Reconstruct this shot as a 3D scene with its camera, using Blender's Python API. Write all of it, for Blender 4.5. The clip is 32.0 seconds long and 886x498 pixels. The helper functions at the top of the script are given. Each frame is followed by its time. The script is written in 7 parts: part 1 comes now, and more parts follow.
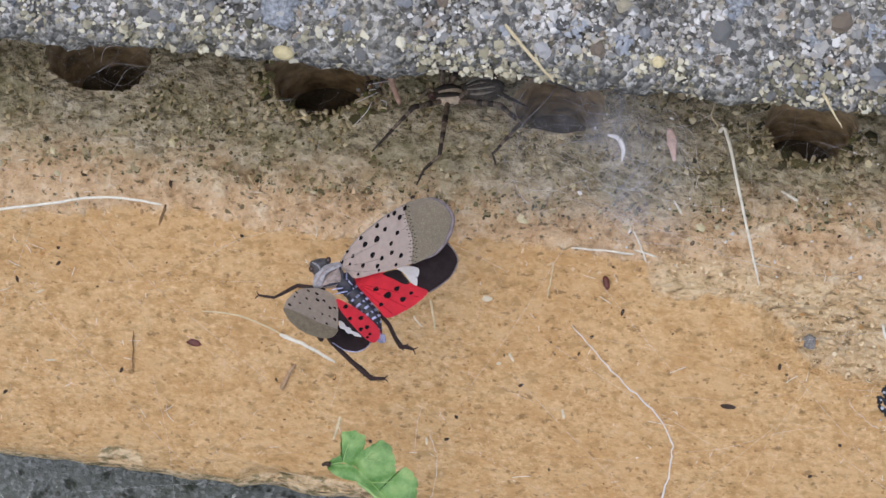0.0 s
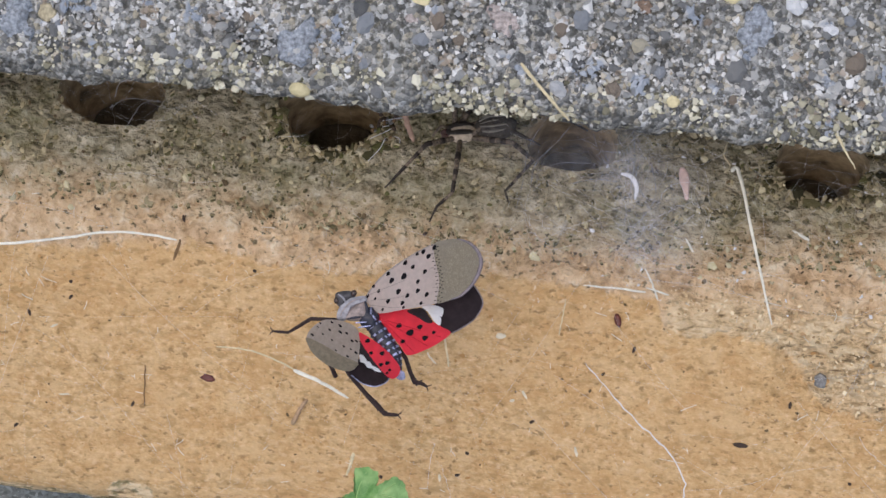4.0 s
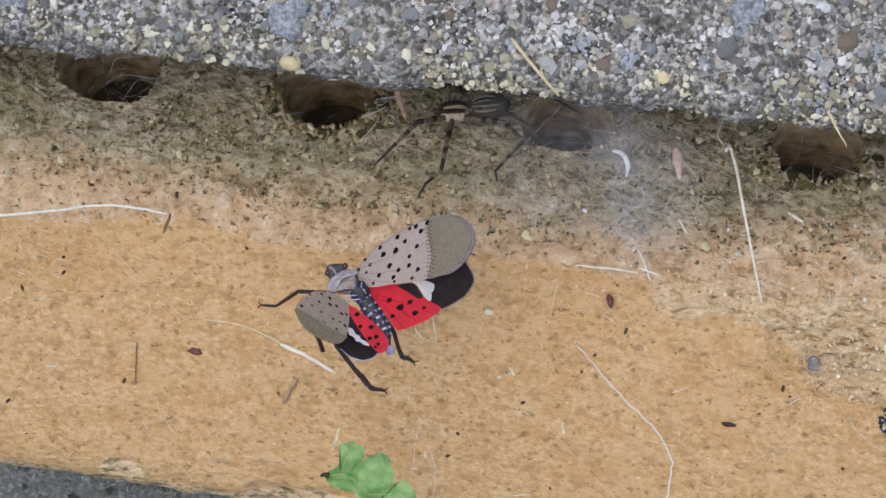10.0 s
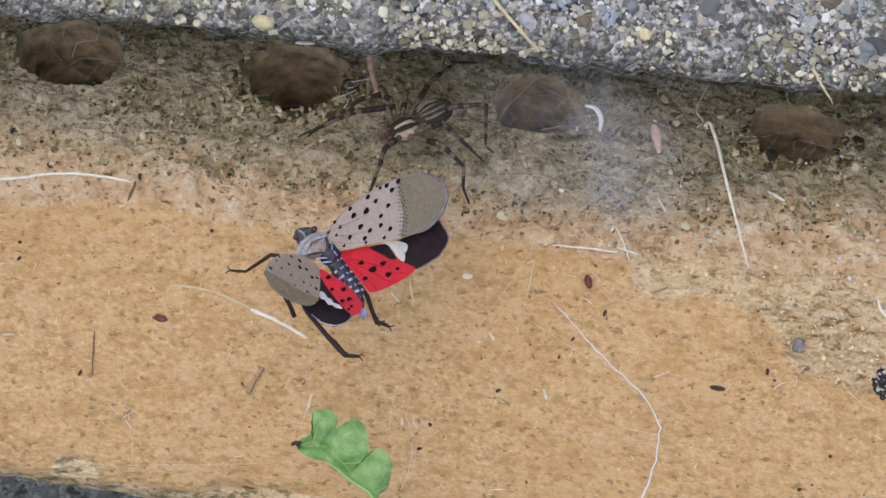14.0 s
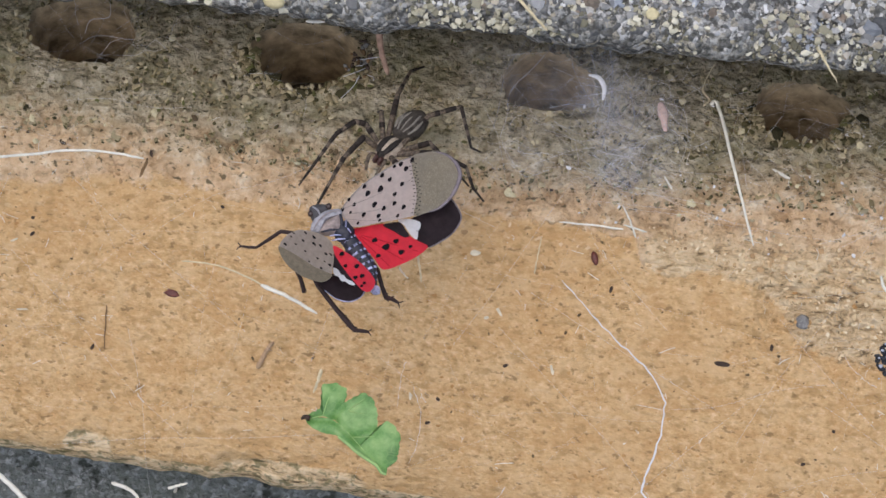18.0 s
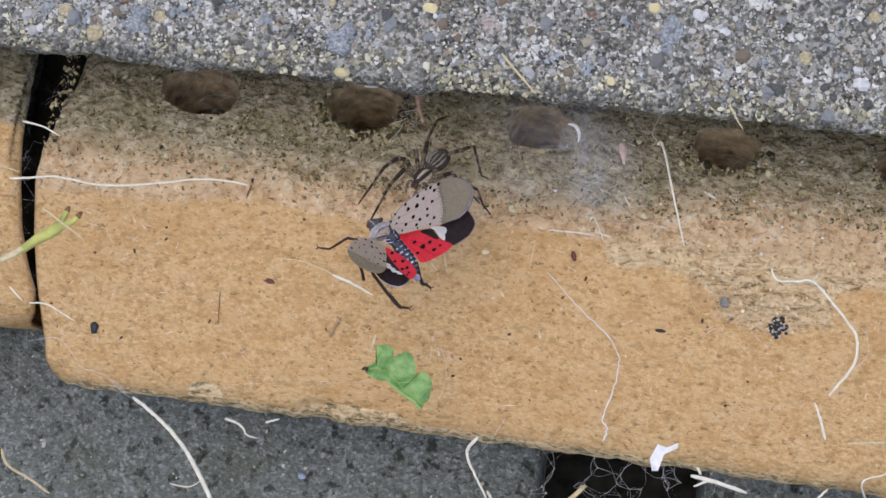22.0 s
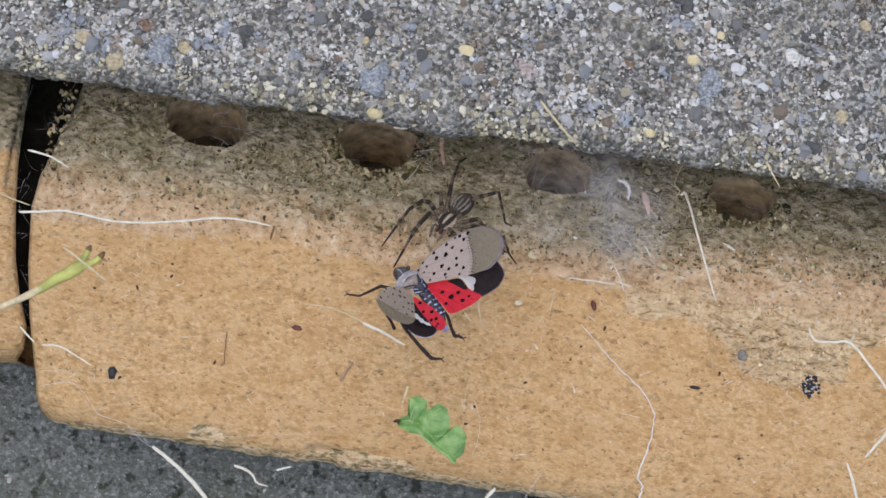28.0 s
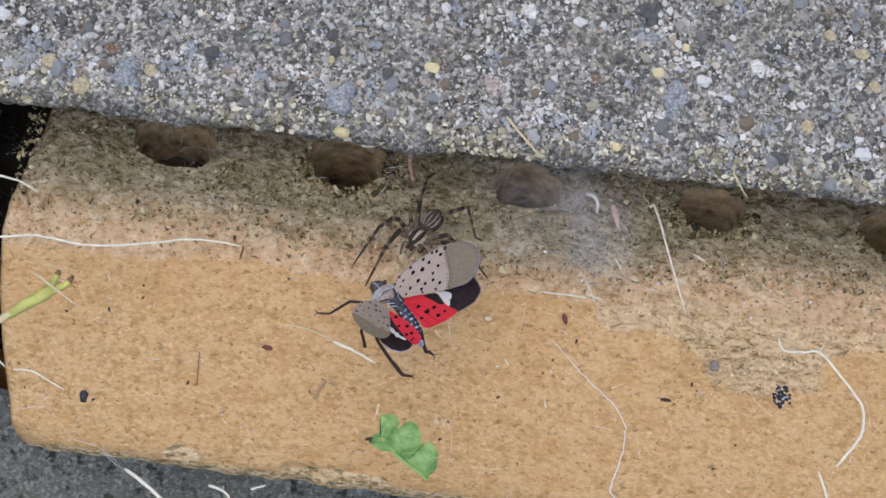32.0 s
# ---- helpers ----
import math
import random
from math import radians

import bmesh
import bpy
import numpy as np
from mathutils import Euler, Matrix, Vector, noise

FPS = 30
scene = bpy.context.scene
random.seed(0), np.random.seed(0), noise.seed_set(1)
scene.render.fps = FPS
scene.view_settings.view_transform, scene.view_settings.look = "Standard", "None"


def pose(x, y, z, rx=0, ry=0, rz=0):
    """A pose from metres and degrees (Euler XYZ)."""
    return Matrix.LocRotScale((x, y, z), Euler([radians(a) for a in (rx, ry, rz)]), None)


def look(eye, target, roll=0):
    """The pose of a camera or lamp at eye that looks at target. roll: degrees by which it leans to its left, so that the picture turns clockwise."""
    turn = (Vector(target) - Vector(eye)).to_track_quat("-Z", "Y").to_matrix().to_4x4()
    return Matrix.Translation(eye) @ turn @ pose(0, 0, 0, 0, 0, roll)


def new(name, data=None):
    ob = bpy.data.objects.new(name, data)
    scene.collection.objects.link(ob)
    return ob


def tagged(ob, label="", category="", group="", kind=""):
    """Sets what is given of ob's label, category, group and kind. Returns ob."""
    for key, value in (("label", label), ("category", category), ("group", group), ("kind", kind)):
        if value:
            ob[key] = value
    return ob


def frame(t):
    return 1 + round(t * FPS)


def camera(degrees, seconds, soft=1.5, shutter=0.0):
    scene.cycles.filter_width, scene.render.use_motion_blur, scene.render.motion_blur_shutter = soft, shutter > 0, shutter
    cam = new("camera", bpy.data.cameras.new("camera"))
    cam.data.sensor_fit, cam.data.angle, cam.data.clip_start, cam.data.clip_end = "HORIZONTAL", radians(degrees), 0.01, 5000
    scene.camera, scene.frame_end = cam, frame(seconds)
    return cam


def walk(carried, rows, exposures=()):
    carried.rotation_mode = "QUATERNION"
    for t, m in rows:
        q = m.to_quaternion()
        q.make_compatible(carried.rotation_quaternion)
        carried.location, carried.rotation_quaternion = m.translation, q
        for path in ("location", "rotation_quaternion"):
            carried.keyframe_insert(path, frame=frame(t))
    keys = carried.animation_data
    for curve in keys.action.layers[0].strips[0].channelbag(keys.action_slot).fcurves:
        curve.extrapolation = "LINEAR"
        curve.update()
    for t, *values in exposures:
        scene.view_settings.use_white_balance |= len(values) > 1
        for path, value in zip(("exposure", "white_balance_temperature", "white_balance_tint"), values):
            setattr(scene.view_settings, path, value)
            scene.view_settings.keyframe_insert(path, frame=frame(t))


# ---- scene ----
cam = camera(24, 32.0)
PATH = [
    (0, pose(0.10968, 0.02161, 0.38016, 4.666, 3.718, 7.115)),
    (0.5, pose(0.10985, 0.02168, 0.37991, 4.778, 3.899, 7.209)),
    (1, pose(0.11042, 0.02102, 0.38007, 4.939, 3.785, 7.288)),
    (1.5, pose(0.11049, 0.02277, 0.38089, 4.729, 3.790, 7.360)),
    (2, pose(0.10868, 0.02082, 0.37963, 5.257, 3.612, 7.429)),
    (2.5, pose(0.10766, 0.02212, 0.38149, 5.106, 3.414, 7.406)),
    (3, pose(0.10353, 0.02191, 0.38021, 5.214, 3.333, 7.418)),
    (3.5, pose(0.10393, 0.02254, 0.38167, 5.425, 3.232, 7.463)),
    (5.5, pose(0.10924, 0.02221, 0.38054, 5.297, 3.481, 7.488)),
    (6, pose(0.10916, 0.02245, 0.37904, 5.212, 3.398, 7.635)),
    (6.5, pose(0.10990, 0.02272, 0.38167, 5.217, 3.078, 8.243)),
    (7, pose(0.07068, 0.02710, 0.39586, 4.766, 0.081, 8.218)),
    (7.4, pose(0.11363, 0.02110, 0.38249, 5.042, 2.668, 8.694)),
    (7.5, pose(0.10885, 0.02373, 0.38463, 4.735, 2.198, 8.629)),
    (8, pose(0.11374, 0.01690, 0.37583, 5.292, 2.853, 8.523)),
    (8.5, pose(0.11231, 0.01715, 0.38234, 5.972, 3.171, 8.378)),
    (9, pose(0.11252, 0.01643, 0.38478, 6.341, 3.782, 8.270)),
    (9.5, pose(0.11615, 0.01668, 0.38250, 6.244, 4.311, 8.267)),
    (10, pose(0.11443, 0.01582, 0.37913, 6.284, 4.433, 8.197)),
    (10.5, pose(0.10798, 0.01480, 0.38175, 6.437, 3.600, 7.644)),
    (11, pose(0.10447, 0.01047, 0.37734, 7.325, 2.929, 7.051)),
    (11.5, pose(0.10528, -0.01133, 0.36750, 10.074, 2.108, 6.816)),
    (12, pose(0.10426, -0.02348, 0.36447, 12.298, 1.562, 7.086)),
    (12.5, pose(0.10642, -0.02826, 0.36105, 13.495, 1.587, 7.430)),
    (13, pose(0.10839, -0.02685, 0.36105, 13.521, 1.822, 7.662)),
    (13.5, pose(0.11036, -0.02635, 0.36292, 13.531, 1.898, 7.809)),
    (14, pose(0.10938, -0.02666, 0.36216, 13.507, 1.937, 7.871)),
    (14.5, pose(0.10923, -0.02740, 0.36126, 13.530, 1.950, 7.934)),
    (16.5, pose(0.10810, -0.02732, 0.36638, 13.298, 1.833, 8.008)),
    (17, pose(0.10864, -0.02722, 0.36862, 13.199, 1.910, 7.998)),
    (17.5, pose(0.10780, -0.02672, 0.36809, 12.912, 1.830, 8.010)),
    (18, pose(0.10961, -0.02700, 0.36563, 12.789, 2.134, 8.071)),
    (18.5, pose(0.10822, -0.02675, 0.36401, 12.584, 2.254, 8.066)),
    (19, pose(0.10986, -0.02704, 0.36440, 12.544, 2.537, 8.167)),
    (19.5, pose(0.10507, -0.02761, 0.36416, 12.779, 2.538, 8.385)),
    (20, pose(0.10585, -0.02898, 0.36963, 13.049, 2.545, 8.486)),
    (20.5, pose(0.11096, -0.04427, 0.44662, 12.907, 3.040, 8.681)),
    (21, pose(0.11890, -0.05535, 0.48949, 13.304, 3.634, 8.689)),
    (21.5, pose(0.12403, -0.05394, 0.48531, 13.291, 3.848, 8.515)),
    (22, pose(0.12471, -0.05337, 0.48362, 12.993, 3.576, 8.314)),
    (22.5, pose(0.11739, -0.04941, 0.48365, 11.894, 1.562, 8.232)),
    (23, pose(0.08340, -0.04162, 0.47837, 10.358, -2.737, 8.109)),
    (23.5, pose(0.05450, -0.03982, 0.47303, 10.157, -6.152, 8.188)),
    (24, pose(0.04276, -0.04166, 0.47180, 10.445, -7.579, 8.276)),
    (24.5, pose(0.04138, -0.04286, 0.47169, 10.715, -7.982, 8.326)),
    (25, pose(0.04661, -0.04248, 0.47270, 10.854, -7.470, 8.438)),
    (25.5, pose(0.04628, -0.04271, 0.47290, 11.070, -7.152, 8.393)),
    (27.5, pose(0.06147, -0.04396, 0.47388, 11.881, -4.502, 8.275)),
    (28, pose(0.05814, -0.04306, 0.47692, 11.876, -4.513, 8.147)),
    (28.5, pose(0.05753, -0.04303, 0.47775, 11.972, -4.520, 8.035)),
    (29, pose(0.05889, -0.04392, 0.47777, 12.268, -4.079, 7.905)),
    (29.5, pose(0.06043, -0.04372, 0.47799, 12.430, -4.158, 7.718)),
    (30, pose(0.05936, -0.04086, 0.47696, 12.328, -4.496, 7.432)),
    (30.5, pose(0.06247, -0.03807, 0.47636, 12.112, -4.611, 7.193)),
    (31, pose(0.06153, -0.03758, 0.47656, 11.971, -4.771, 7.063)),
    (31.5, pose(0.06242, -0.03742, 0.47606, 11.926, -4.662, 7.036)),
    (32, pose(0.06389, -0.03888, 0.47914, 11.915, -4.267, 7.126)),
]
walk(cam, PATH)

# ---------------------------------------------------------------- light
world = bpy.data.worlds.new("overcast_sky")
scene.world = world
world.use_nodes = True
wn = world.node_tree.nodes
sky = wn.new("ShaderNodeTexSky")
sky.sky_type = "NISHITA"
sky.sun_disc = False
sky.sun_elevation = radians(81)
sky.sun_rotation = radians(-117)
sky.air_density = 1.0
sky.dust_density = 3.0
sky.ozone_density = 1.0
wn["Background"].inputs["Strength"].default_value = 0.15
world.node_tree.links.new(sky.outputs["Color"], wn["Background"].inputs["Color"])
sun_data = bpy.data.lights.new("sun", "SUN")
sun_data.energy = 1.5
sun_data.angle = radians(100)
sun_data.color = (1.0, 0.99, 0.985)
sun = new("sun", sun_data)
sun.matrix_world = look((-0.14, 0.06, 1.0), (0, 0, 0))
scene.view_settings.exposure = -0.05

# ---------------------------------------------------------------- materials
def nodes_of(name):
    m = bpy.data.materials.new(name)
    m.use_nodes = True
    nt = m.node_tree
    return m, nt, nt.nodes["Principled BSDF"]


def ramp(nt, fac, stops, interp="LINEAR"):
    r = nt.nodes.new("ShaderNodeValToRGB")
    r.color_ramp.interpolation = interp
    el = r.color_ramp.elements
    while len(el) < len(stops):
        el.new(0.5)
    for e, (p, c) in zip(el, stops):
        e.position = p
        e.color = (*c, 1) if len(c) == 3 else c
    nt.links.new(fac, r.inputs["Fac"])
    return r.outputs["Color"]


def grey(v):
    return (v, v, v)


def tex_noise(nt, coord, scale, detail=4, rough=0.6, dist=0.0):
    n = nt.nodes.new("ShaderNodeTexNoise")
    n.inputs["Scale"].default_value = scale
    n.inputs["Detail"].default_value = detail
    n.inputs["Roughness"].default_value = rough
    n.inputs["Distortion"].default_value = dist
    nt.links.new(coord, n.inputs["Vector"])
    return n.outputs["Fac"]


def tex_voronoi(nt, coord, scale, feature="F1", out="Distance"):
    n = nt.nodes.new("ShaderNodeTexVoronoi")
    n.feature = feature
    n.inputs["Scale"].default_value = scale
    nt.links.new(coord, n.inputs["Vector"])
    return n.outputs[out]


def stretched(nt, coord, sx, sy, sz):
    n = nt.nodes.new("ShaderNodeMapping")
    n.inputs["Scale"].default_value = (sx, sy, sz)
    nt.links.new(coord, n.inputs["Vector"])
    return n.outputs["Vector"]


def mix(nt, fac, a, b, kind="MIX"):
    n = nt.nodes.new("ShaderNodeMix")
    n.data_type = "RGBA"
    n.blend_type = kind
    for sock, v in ((n.inputs[0], fac), (n.inputs[6], a), (n.inputs[7], b)):
        if isinstance(v, (int, float)):
            sock.default_value = v
        elif isinstance(v, tuple):
            sock.default_value = (*v, 1)
        else:
            nt.links.new(v, sock)
    return n.outputs[2]


def arith(nt, op, a, b):
    n = nt.nodes.new("ShaderNodeMath")
    n.operation = op
    for sock, v in ((n.inputs[0], a), (n.inputs[1], b)):
        if isinstance(v, (int, float)):
            sock.default_value = v
        else:
            nt.links.new(v, sock)
    return n.outputs[0]


def bump(nt, bsdf, height, strength, dist):
    n = nt.nodes.new("ShaderNodeBump")
    n.inputs["Strength"].default_value = strength
    n.inputs["Distance"].default_value = dist
    nt.links.new(height, n.inputs["Height"])
    nt.links.new(n.outputs["Normal"], bsdf.inputs["Normal"])


def coords(nt, which="Object"):
    return nt.nodes.new("ShaderNodeTexCoord").outputs[which]


def curve_of(nt, value, lo, hi, stops, low, high):
    """A value that follows (place, height) stops along another, by straight pieces."""
    r = nt.nodes.new("ShaderNodeMapRange")
    r.inputs["From Min"].default_value = lo
    r.inputs["From Max"].default_value = hi
    nt.links.new(value, r.inputs["Value"])
    g = ramp(nt, r.outputs["Result"], [((a - lo) / (hi - lo), grey((b - low) / (high - low))) for a, b in stops])
    bw = nt.nodes.new("ShaderNodeSeparateColor")
    nt.links.new(g, bw.inputs[0])
    return arith(nt, "ADD", arith(nt, "MULTIPLY", bw.outputs[0], high - low), low)


def oval(nt, X, Y, cx, cy, rx, ry, ragged, amount):
    """1 inside a ragged oval, 0 outside."""
    dx = arith(nt, "DIVIDE", arith(nt, "SUBTRACT", X, cx), rx)
    dy = arith(nt, "DIVIDE", arith(nt, "SUBTRACT", Y, cy), ry)
    q = arith(nt, "ADD", arith(nt, "MULTIPLY", dx, dx), arith(nt, "MULTIPLY", dy, dy))
    q = arith(nt, "ADD", q, arith(nt, "MULTIPLY", arith(nt, "SUBTRACT", ragged, 0.5), amount))
    return ramp(nt, q, [(0.80, grey(1)), (1.0, grey(0))])


# height on the brick at which the clean face ends and the weathered strip begins
BORDER = [(-0.03, 0.056), (-0.0105, 0.056), (-0.009, 0.0430), (0.0069, 0.0433), (0.0185, 0.0434), (0.030, 0.0450), (0.0437, 0.0470), (0.0533, 0.0455), (0.0652, 0.0446), (0.0766, 0.0470), (0.0955, 0.0479), (0.1172, 0.0468), (0.1187, 0.0418), (0.1285, 0.0430), (0.1390, 0.0416), (0.1420, 0.0380), (0.1454, 0.0338), (0.1551, 0.0328), (0.1665, 0.0358), (0.1667, 0.0420), (0.1725, 0.0441), (0.1900, 0.0460)]


def brick_material():
    m, nt, b = nodes_of("weathered_orange_brick")
    co = coords(nt)
    sep = nt.nodes.new("ShaderNodeSeparateXYZ")
    nt.links.new(co, sep.inputs[0])
    X, Y = sep.outputs["X"], sep.outputs["Y"]
    lean = nt.nodes.new("ShaderNodeMapping")
    lean.inputs["Rotation"].default_value = (0, 0, radians(-14))
    lean.inputs["Scale"].default_value = (0.66, 1.0, 1.0)
    nt.links.new(co, lean.inputs["Vector"])
    flow = lean.outputs["Vector"]
    fine = tex_noise(nt, stretched(nt, co, 0.7, 1.0, 1.0), 1300, 4, 0.7)
    cloud = tex_noise(nt, co, 55, 3, 0.5)
    dabs = tex_noise(nt, flow, 1050, 3, 0.55)
    dabs2 = tex_noise(nt, flow, 620, 3, 0.55)
    mott = tex_noise(nt, flow, 300, 4, 0.65)
    clay = ramp(nt, fine, [(0.32, (0.40, 0.245, 0.115)), (0.44, (0.575, 0.367, 0.172)), (0.56, (0.660, 0.438, 0.220)), (0.68, (0.78, 0.56, 0.34))])
    clay = mix(nt, ramp(nt, cloud, [(0.40, grey(0)), (0.65, grey(0.45))]), clay, (0.585, 0.360, 0.165))
    clay = mix(nt, ramp(nt, mott, [(0.50, grey(0)), (0.64, grey(0.55))]), clay, (0.66, 0.455, 0.245))
    clay = mix(nt, ramp(nt, mott, [(0.38, grey(0.5)), (0.50, grey(0))]), clay, (0.52, 0.30, 0.125))
    # olive and brown dabs where the skin of the clay has dragged and opened
    clay = mix(nt, ramp(nt, dabs2, [(0.35, grey(0.55)), (0.46, grey(0))]), clay, (0.38, 0.235, 0.095))
    clay = mix(nt, ramp(nt, dabs, [(0.32, grey(0.75)), (0.39, grey(0))]), clay, (0.26, 0.16, 0.07))
    clay = mix(nt, ramp(nt, dabs, [(0.60, grey(0)), (0.68, grey(0.5))]), clay, (0.70, 0.50, 0.30))
    rag = tex_noise(nt, co, 190, 4, 0.62)
    rag2 = tex_noise(nt, co, 640, 3, 0.6)
    border = curve_of(nt, X, -0.03, 0.19, BORDER, 0.025, 0.060)
    over = arith(nt, "SUBTRACT", Y, border)
    over = arith(nt, "ADD", over, arith(nt, "MULTIPLY", arith(nt, "SUBTRACT", rag, 0.5), 0.0042))
    over = arith(nt, "ADD", over, arith(nt, "MULTIPLY", arith(nt, "SUBTRACT", rag2, 0.5), 0.0034))

    def rising(value, lo, hi):
        r = nt.nodes.new("ShaderNodeMapRange")
        r.interpolation_type = "SMOOTHSTEP"
        r.inputs["From Min"].default_value = lo
        r.inputs["From Max"].default_value = hi
        nt.links.new(value, r.inputs["Value"])
        return r.outputs["Result"]

    worn = rising(over, -0.0004, 0.0010)
    shift = arith(nt, "MULTIPLY", rising(X, 0.110, 0.155), 0.0065)
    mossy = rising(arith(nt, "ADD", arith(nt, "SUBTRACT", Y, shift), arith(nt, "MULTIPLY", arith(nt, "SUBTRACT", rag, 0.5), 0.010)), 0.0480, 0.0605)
    slab_shade = rising(Y, 0.0610, 0.0790)
    soft = tex_noise(nt, co, 380, 5, 0.68)
    lumps = tex_voronoi(nt, stretched(nt, co, 0.75, 1.0, 1.0), 900, "SMOOTH_F1")
    film = tex_noise(nt, co, 120, 3, 0.6)
    pale = ramp(nt, soft, [(0.32, (0.42, 0.265, 0.14)), (0.45, (0.67, 0.455, 0.265)), (0.57, (0.77, 0.56, 0.35)), (0.70, (0.88, 0.72, 0.52))])
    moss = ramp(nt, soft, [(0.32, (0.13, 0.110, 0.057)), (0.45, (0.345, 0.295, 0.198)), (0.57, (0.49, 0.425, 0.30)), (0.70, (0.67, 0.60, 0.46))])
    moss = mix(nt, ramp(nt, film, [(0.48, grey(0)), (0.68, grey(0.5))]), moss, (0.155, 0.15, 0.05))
    # over the real moss, shade under the slab is mixed into the colour
    moss = mix(nt, arith(nt, "MULTIPLY", slab_shade, 0.3), moss, (0.20, 0.155, 0.085))
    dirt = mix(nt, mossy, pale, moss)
    gaps = tex_noise(nt, stretched(nt, co, 0.75, 1.0, 1.0), 1000, 3, 0.55)
    dirt = mix(nt, ramp(nt, gaps, [(0.33, grey(0.8)), (0.40, grey(0))]), dirt, (0.075, 0.064, 0.032))
    # layered clay laid bare in the scar and along the broken lower edge
    layer = tex_noise(nt, stretched(nt, co, 0.42, 1.0, 1.0), 760, 4, 0.65, 0.6)
    torn = ramp(nt, layer, [(0.35, (0.15, 0.10, 0.048)), (0.42, (0.54, 0.375, 0.20)), (0.48, (0.74, 0.535, 0.305)), (0.60, (0.88, 0.70, 0.45))])
    bare = arith(nt, "MULTIPLY", rising(X, 0.1170, 0.1210), arith(nt, "SUBTRACT", 1.0, rising(Y, 0.0450, 0.0520)))
    chips = oval(nt, X, Y, 0.0358, 0.0056, 0.0044, 0.0023, rag, 1.6)
    chips = arith(nt, "MAXIMUM", chips, oval(nt, X, Y, 0.0690, 0.0052, 0.0130, 0.0020, rag, 1.6))
    chips = arith(nt, "MAXIMUM", chips, oval(nt, X, Y, 0.0860, 0.0040, 0.1000, 0.0011, rag, 2.6))
    dirt = mix(nt, arith(nt, "MULTIPLY", arith(nt, "MAXIMUM", bare, chips), 0.85), dirt, torn)
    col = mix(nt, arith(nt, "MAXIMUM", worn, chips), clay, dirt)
    grime = arith(nt, "MULTIPLY", chips, ramp(nt, rag2, [(0.40, grey(0.7)), (0.50, grey(0))]))
    col = mix(nt, grime, col, (0.15, 0.135, 0.055))
    nt.links.new(col, b.inputs["Base Color"])
    b.inputs["Roughness"].default_value = 0.9
    b.inputs["Specular IOR Level"].default_value = 0.2
    h = arith(nt, "ADD", arith(nt, "MULTIPLY", fine, 0.45), arith(nt, "MULTIPLY", arith(nt, "ADD", dabs, mott), 0.75))
    h = arith(nt, "MULTIPLY", h, arith(nt, "SUBTRACT", 1.0, arith(nt, "MULTIPLY", worn, 0.8)))
    rough = arith(nt, "ADD", arith(nt, "MULTIPLY", arith(nt, "SUBTRACT", soft, 0.2), 2.6), arith(nt, "MULTIPLY", arith(nt, "SUBTRACT", 0.5, lumps), 1.3))
    h = arith(nt, "ADD", h, arith(nt, "MULTIPLY", worn, rough))
    h = arith(nt, "ADD", h, arith(nt, "MULTIPLY", arith(nt, "MAXIMUM", arith(nt, "MULTIPLY", bare, worn), chips), arith(nt, "MULTIPLY", arith(nt, "SUBTRACT", layer, 0.5), 1.3)))
    bump(nt, b, h, 1.0, 0.0009)
    return m


def concrete_material(name="exposed_aggregate_concrete"):
    m, nt, b = nodes_of(name)
    co = coords(nt)
    cell = tex_voronoi(nt, co, 1100, "F1", "Color")
    bw = nt.nodes.new("ShaderNodeRGBToBW")
    nt.links.new(cell, bw.inputs[0])
    grains = ramp(nt, bw.outputs[0], [(0.2, (0.15, 0.15, 0.15)), (0.38, (0.28, 0.28, 0.27)), (0.5, (0.40, 0.395, 0.375)), (0.62, (0.52, 0.515, 0.49)), (0.7, (0.46, 0.41, 0.31)), (0.8, (0.72, 0.71, 0.69))])
    d = tex_voronoi(nt, co, 1100, "F1", "Distance")
    n1 = tex_noise(nt, co, 900, 4, 0.7)
    col = mix(nt, ramp(nt, n1, [(0.40, grey(0.9)), (0.54, grey(0.1))]), grains, (0.075, 0.073, 0.066))
    n2 = tex_noise(nt, co, 45, 4, 0.6)
    col = mix(nt, ramp(nt, n2, [(0.4, grey(0.0)), (0.75, grey(0.35))]), col, (0.24, 0.22, 0.15))
    nt.links.new(col, b.inputs["Base Color"])
    b.inputs["Roughness"].default_value = 0.92
    b.inputs["Specular IOR Level"].default_value = 0.15
    bump(nt, b, arith(nt, "ADD", arith(nt, "MULTIPLY", d, -1.0), arith(nt, "MULTIPLY", n1, 0.7)), 0.9, 0.0009)
    return m


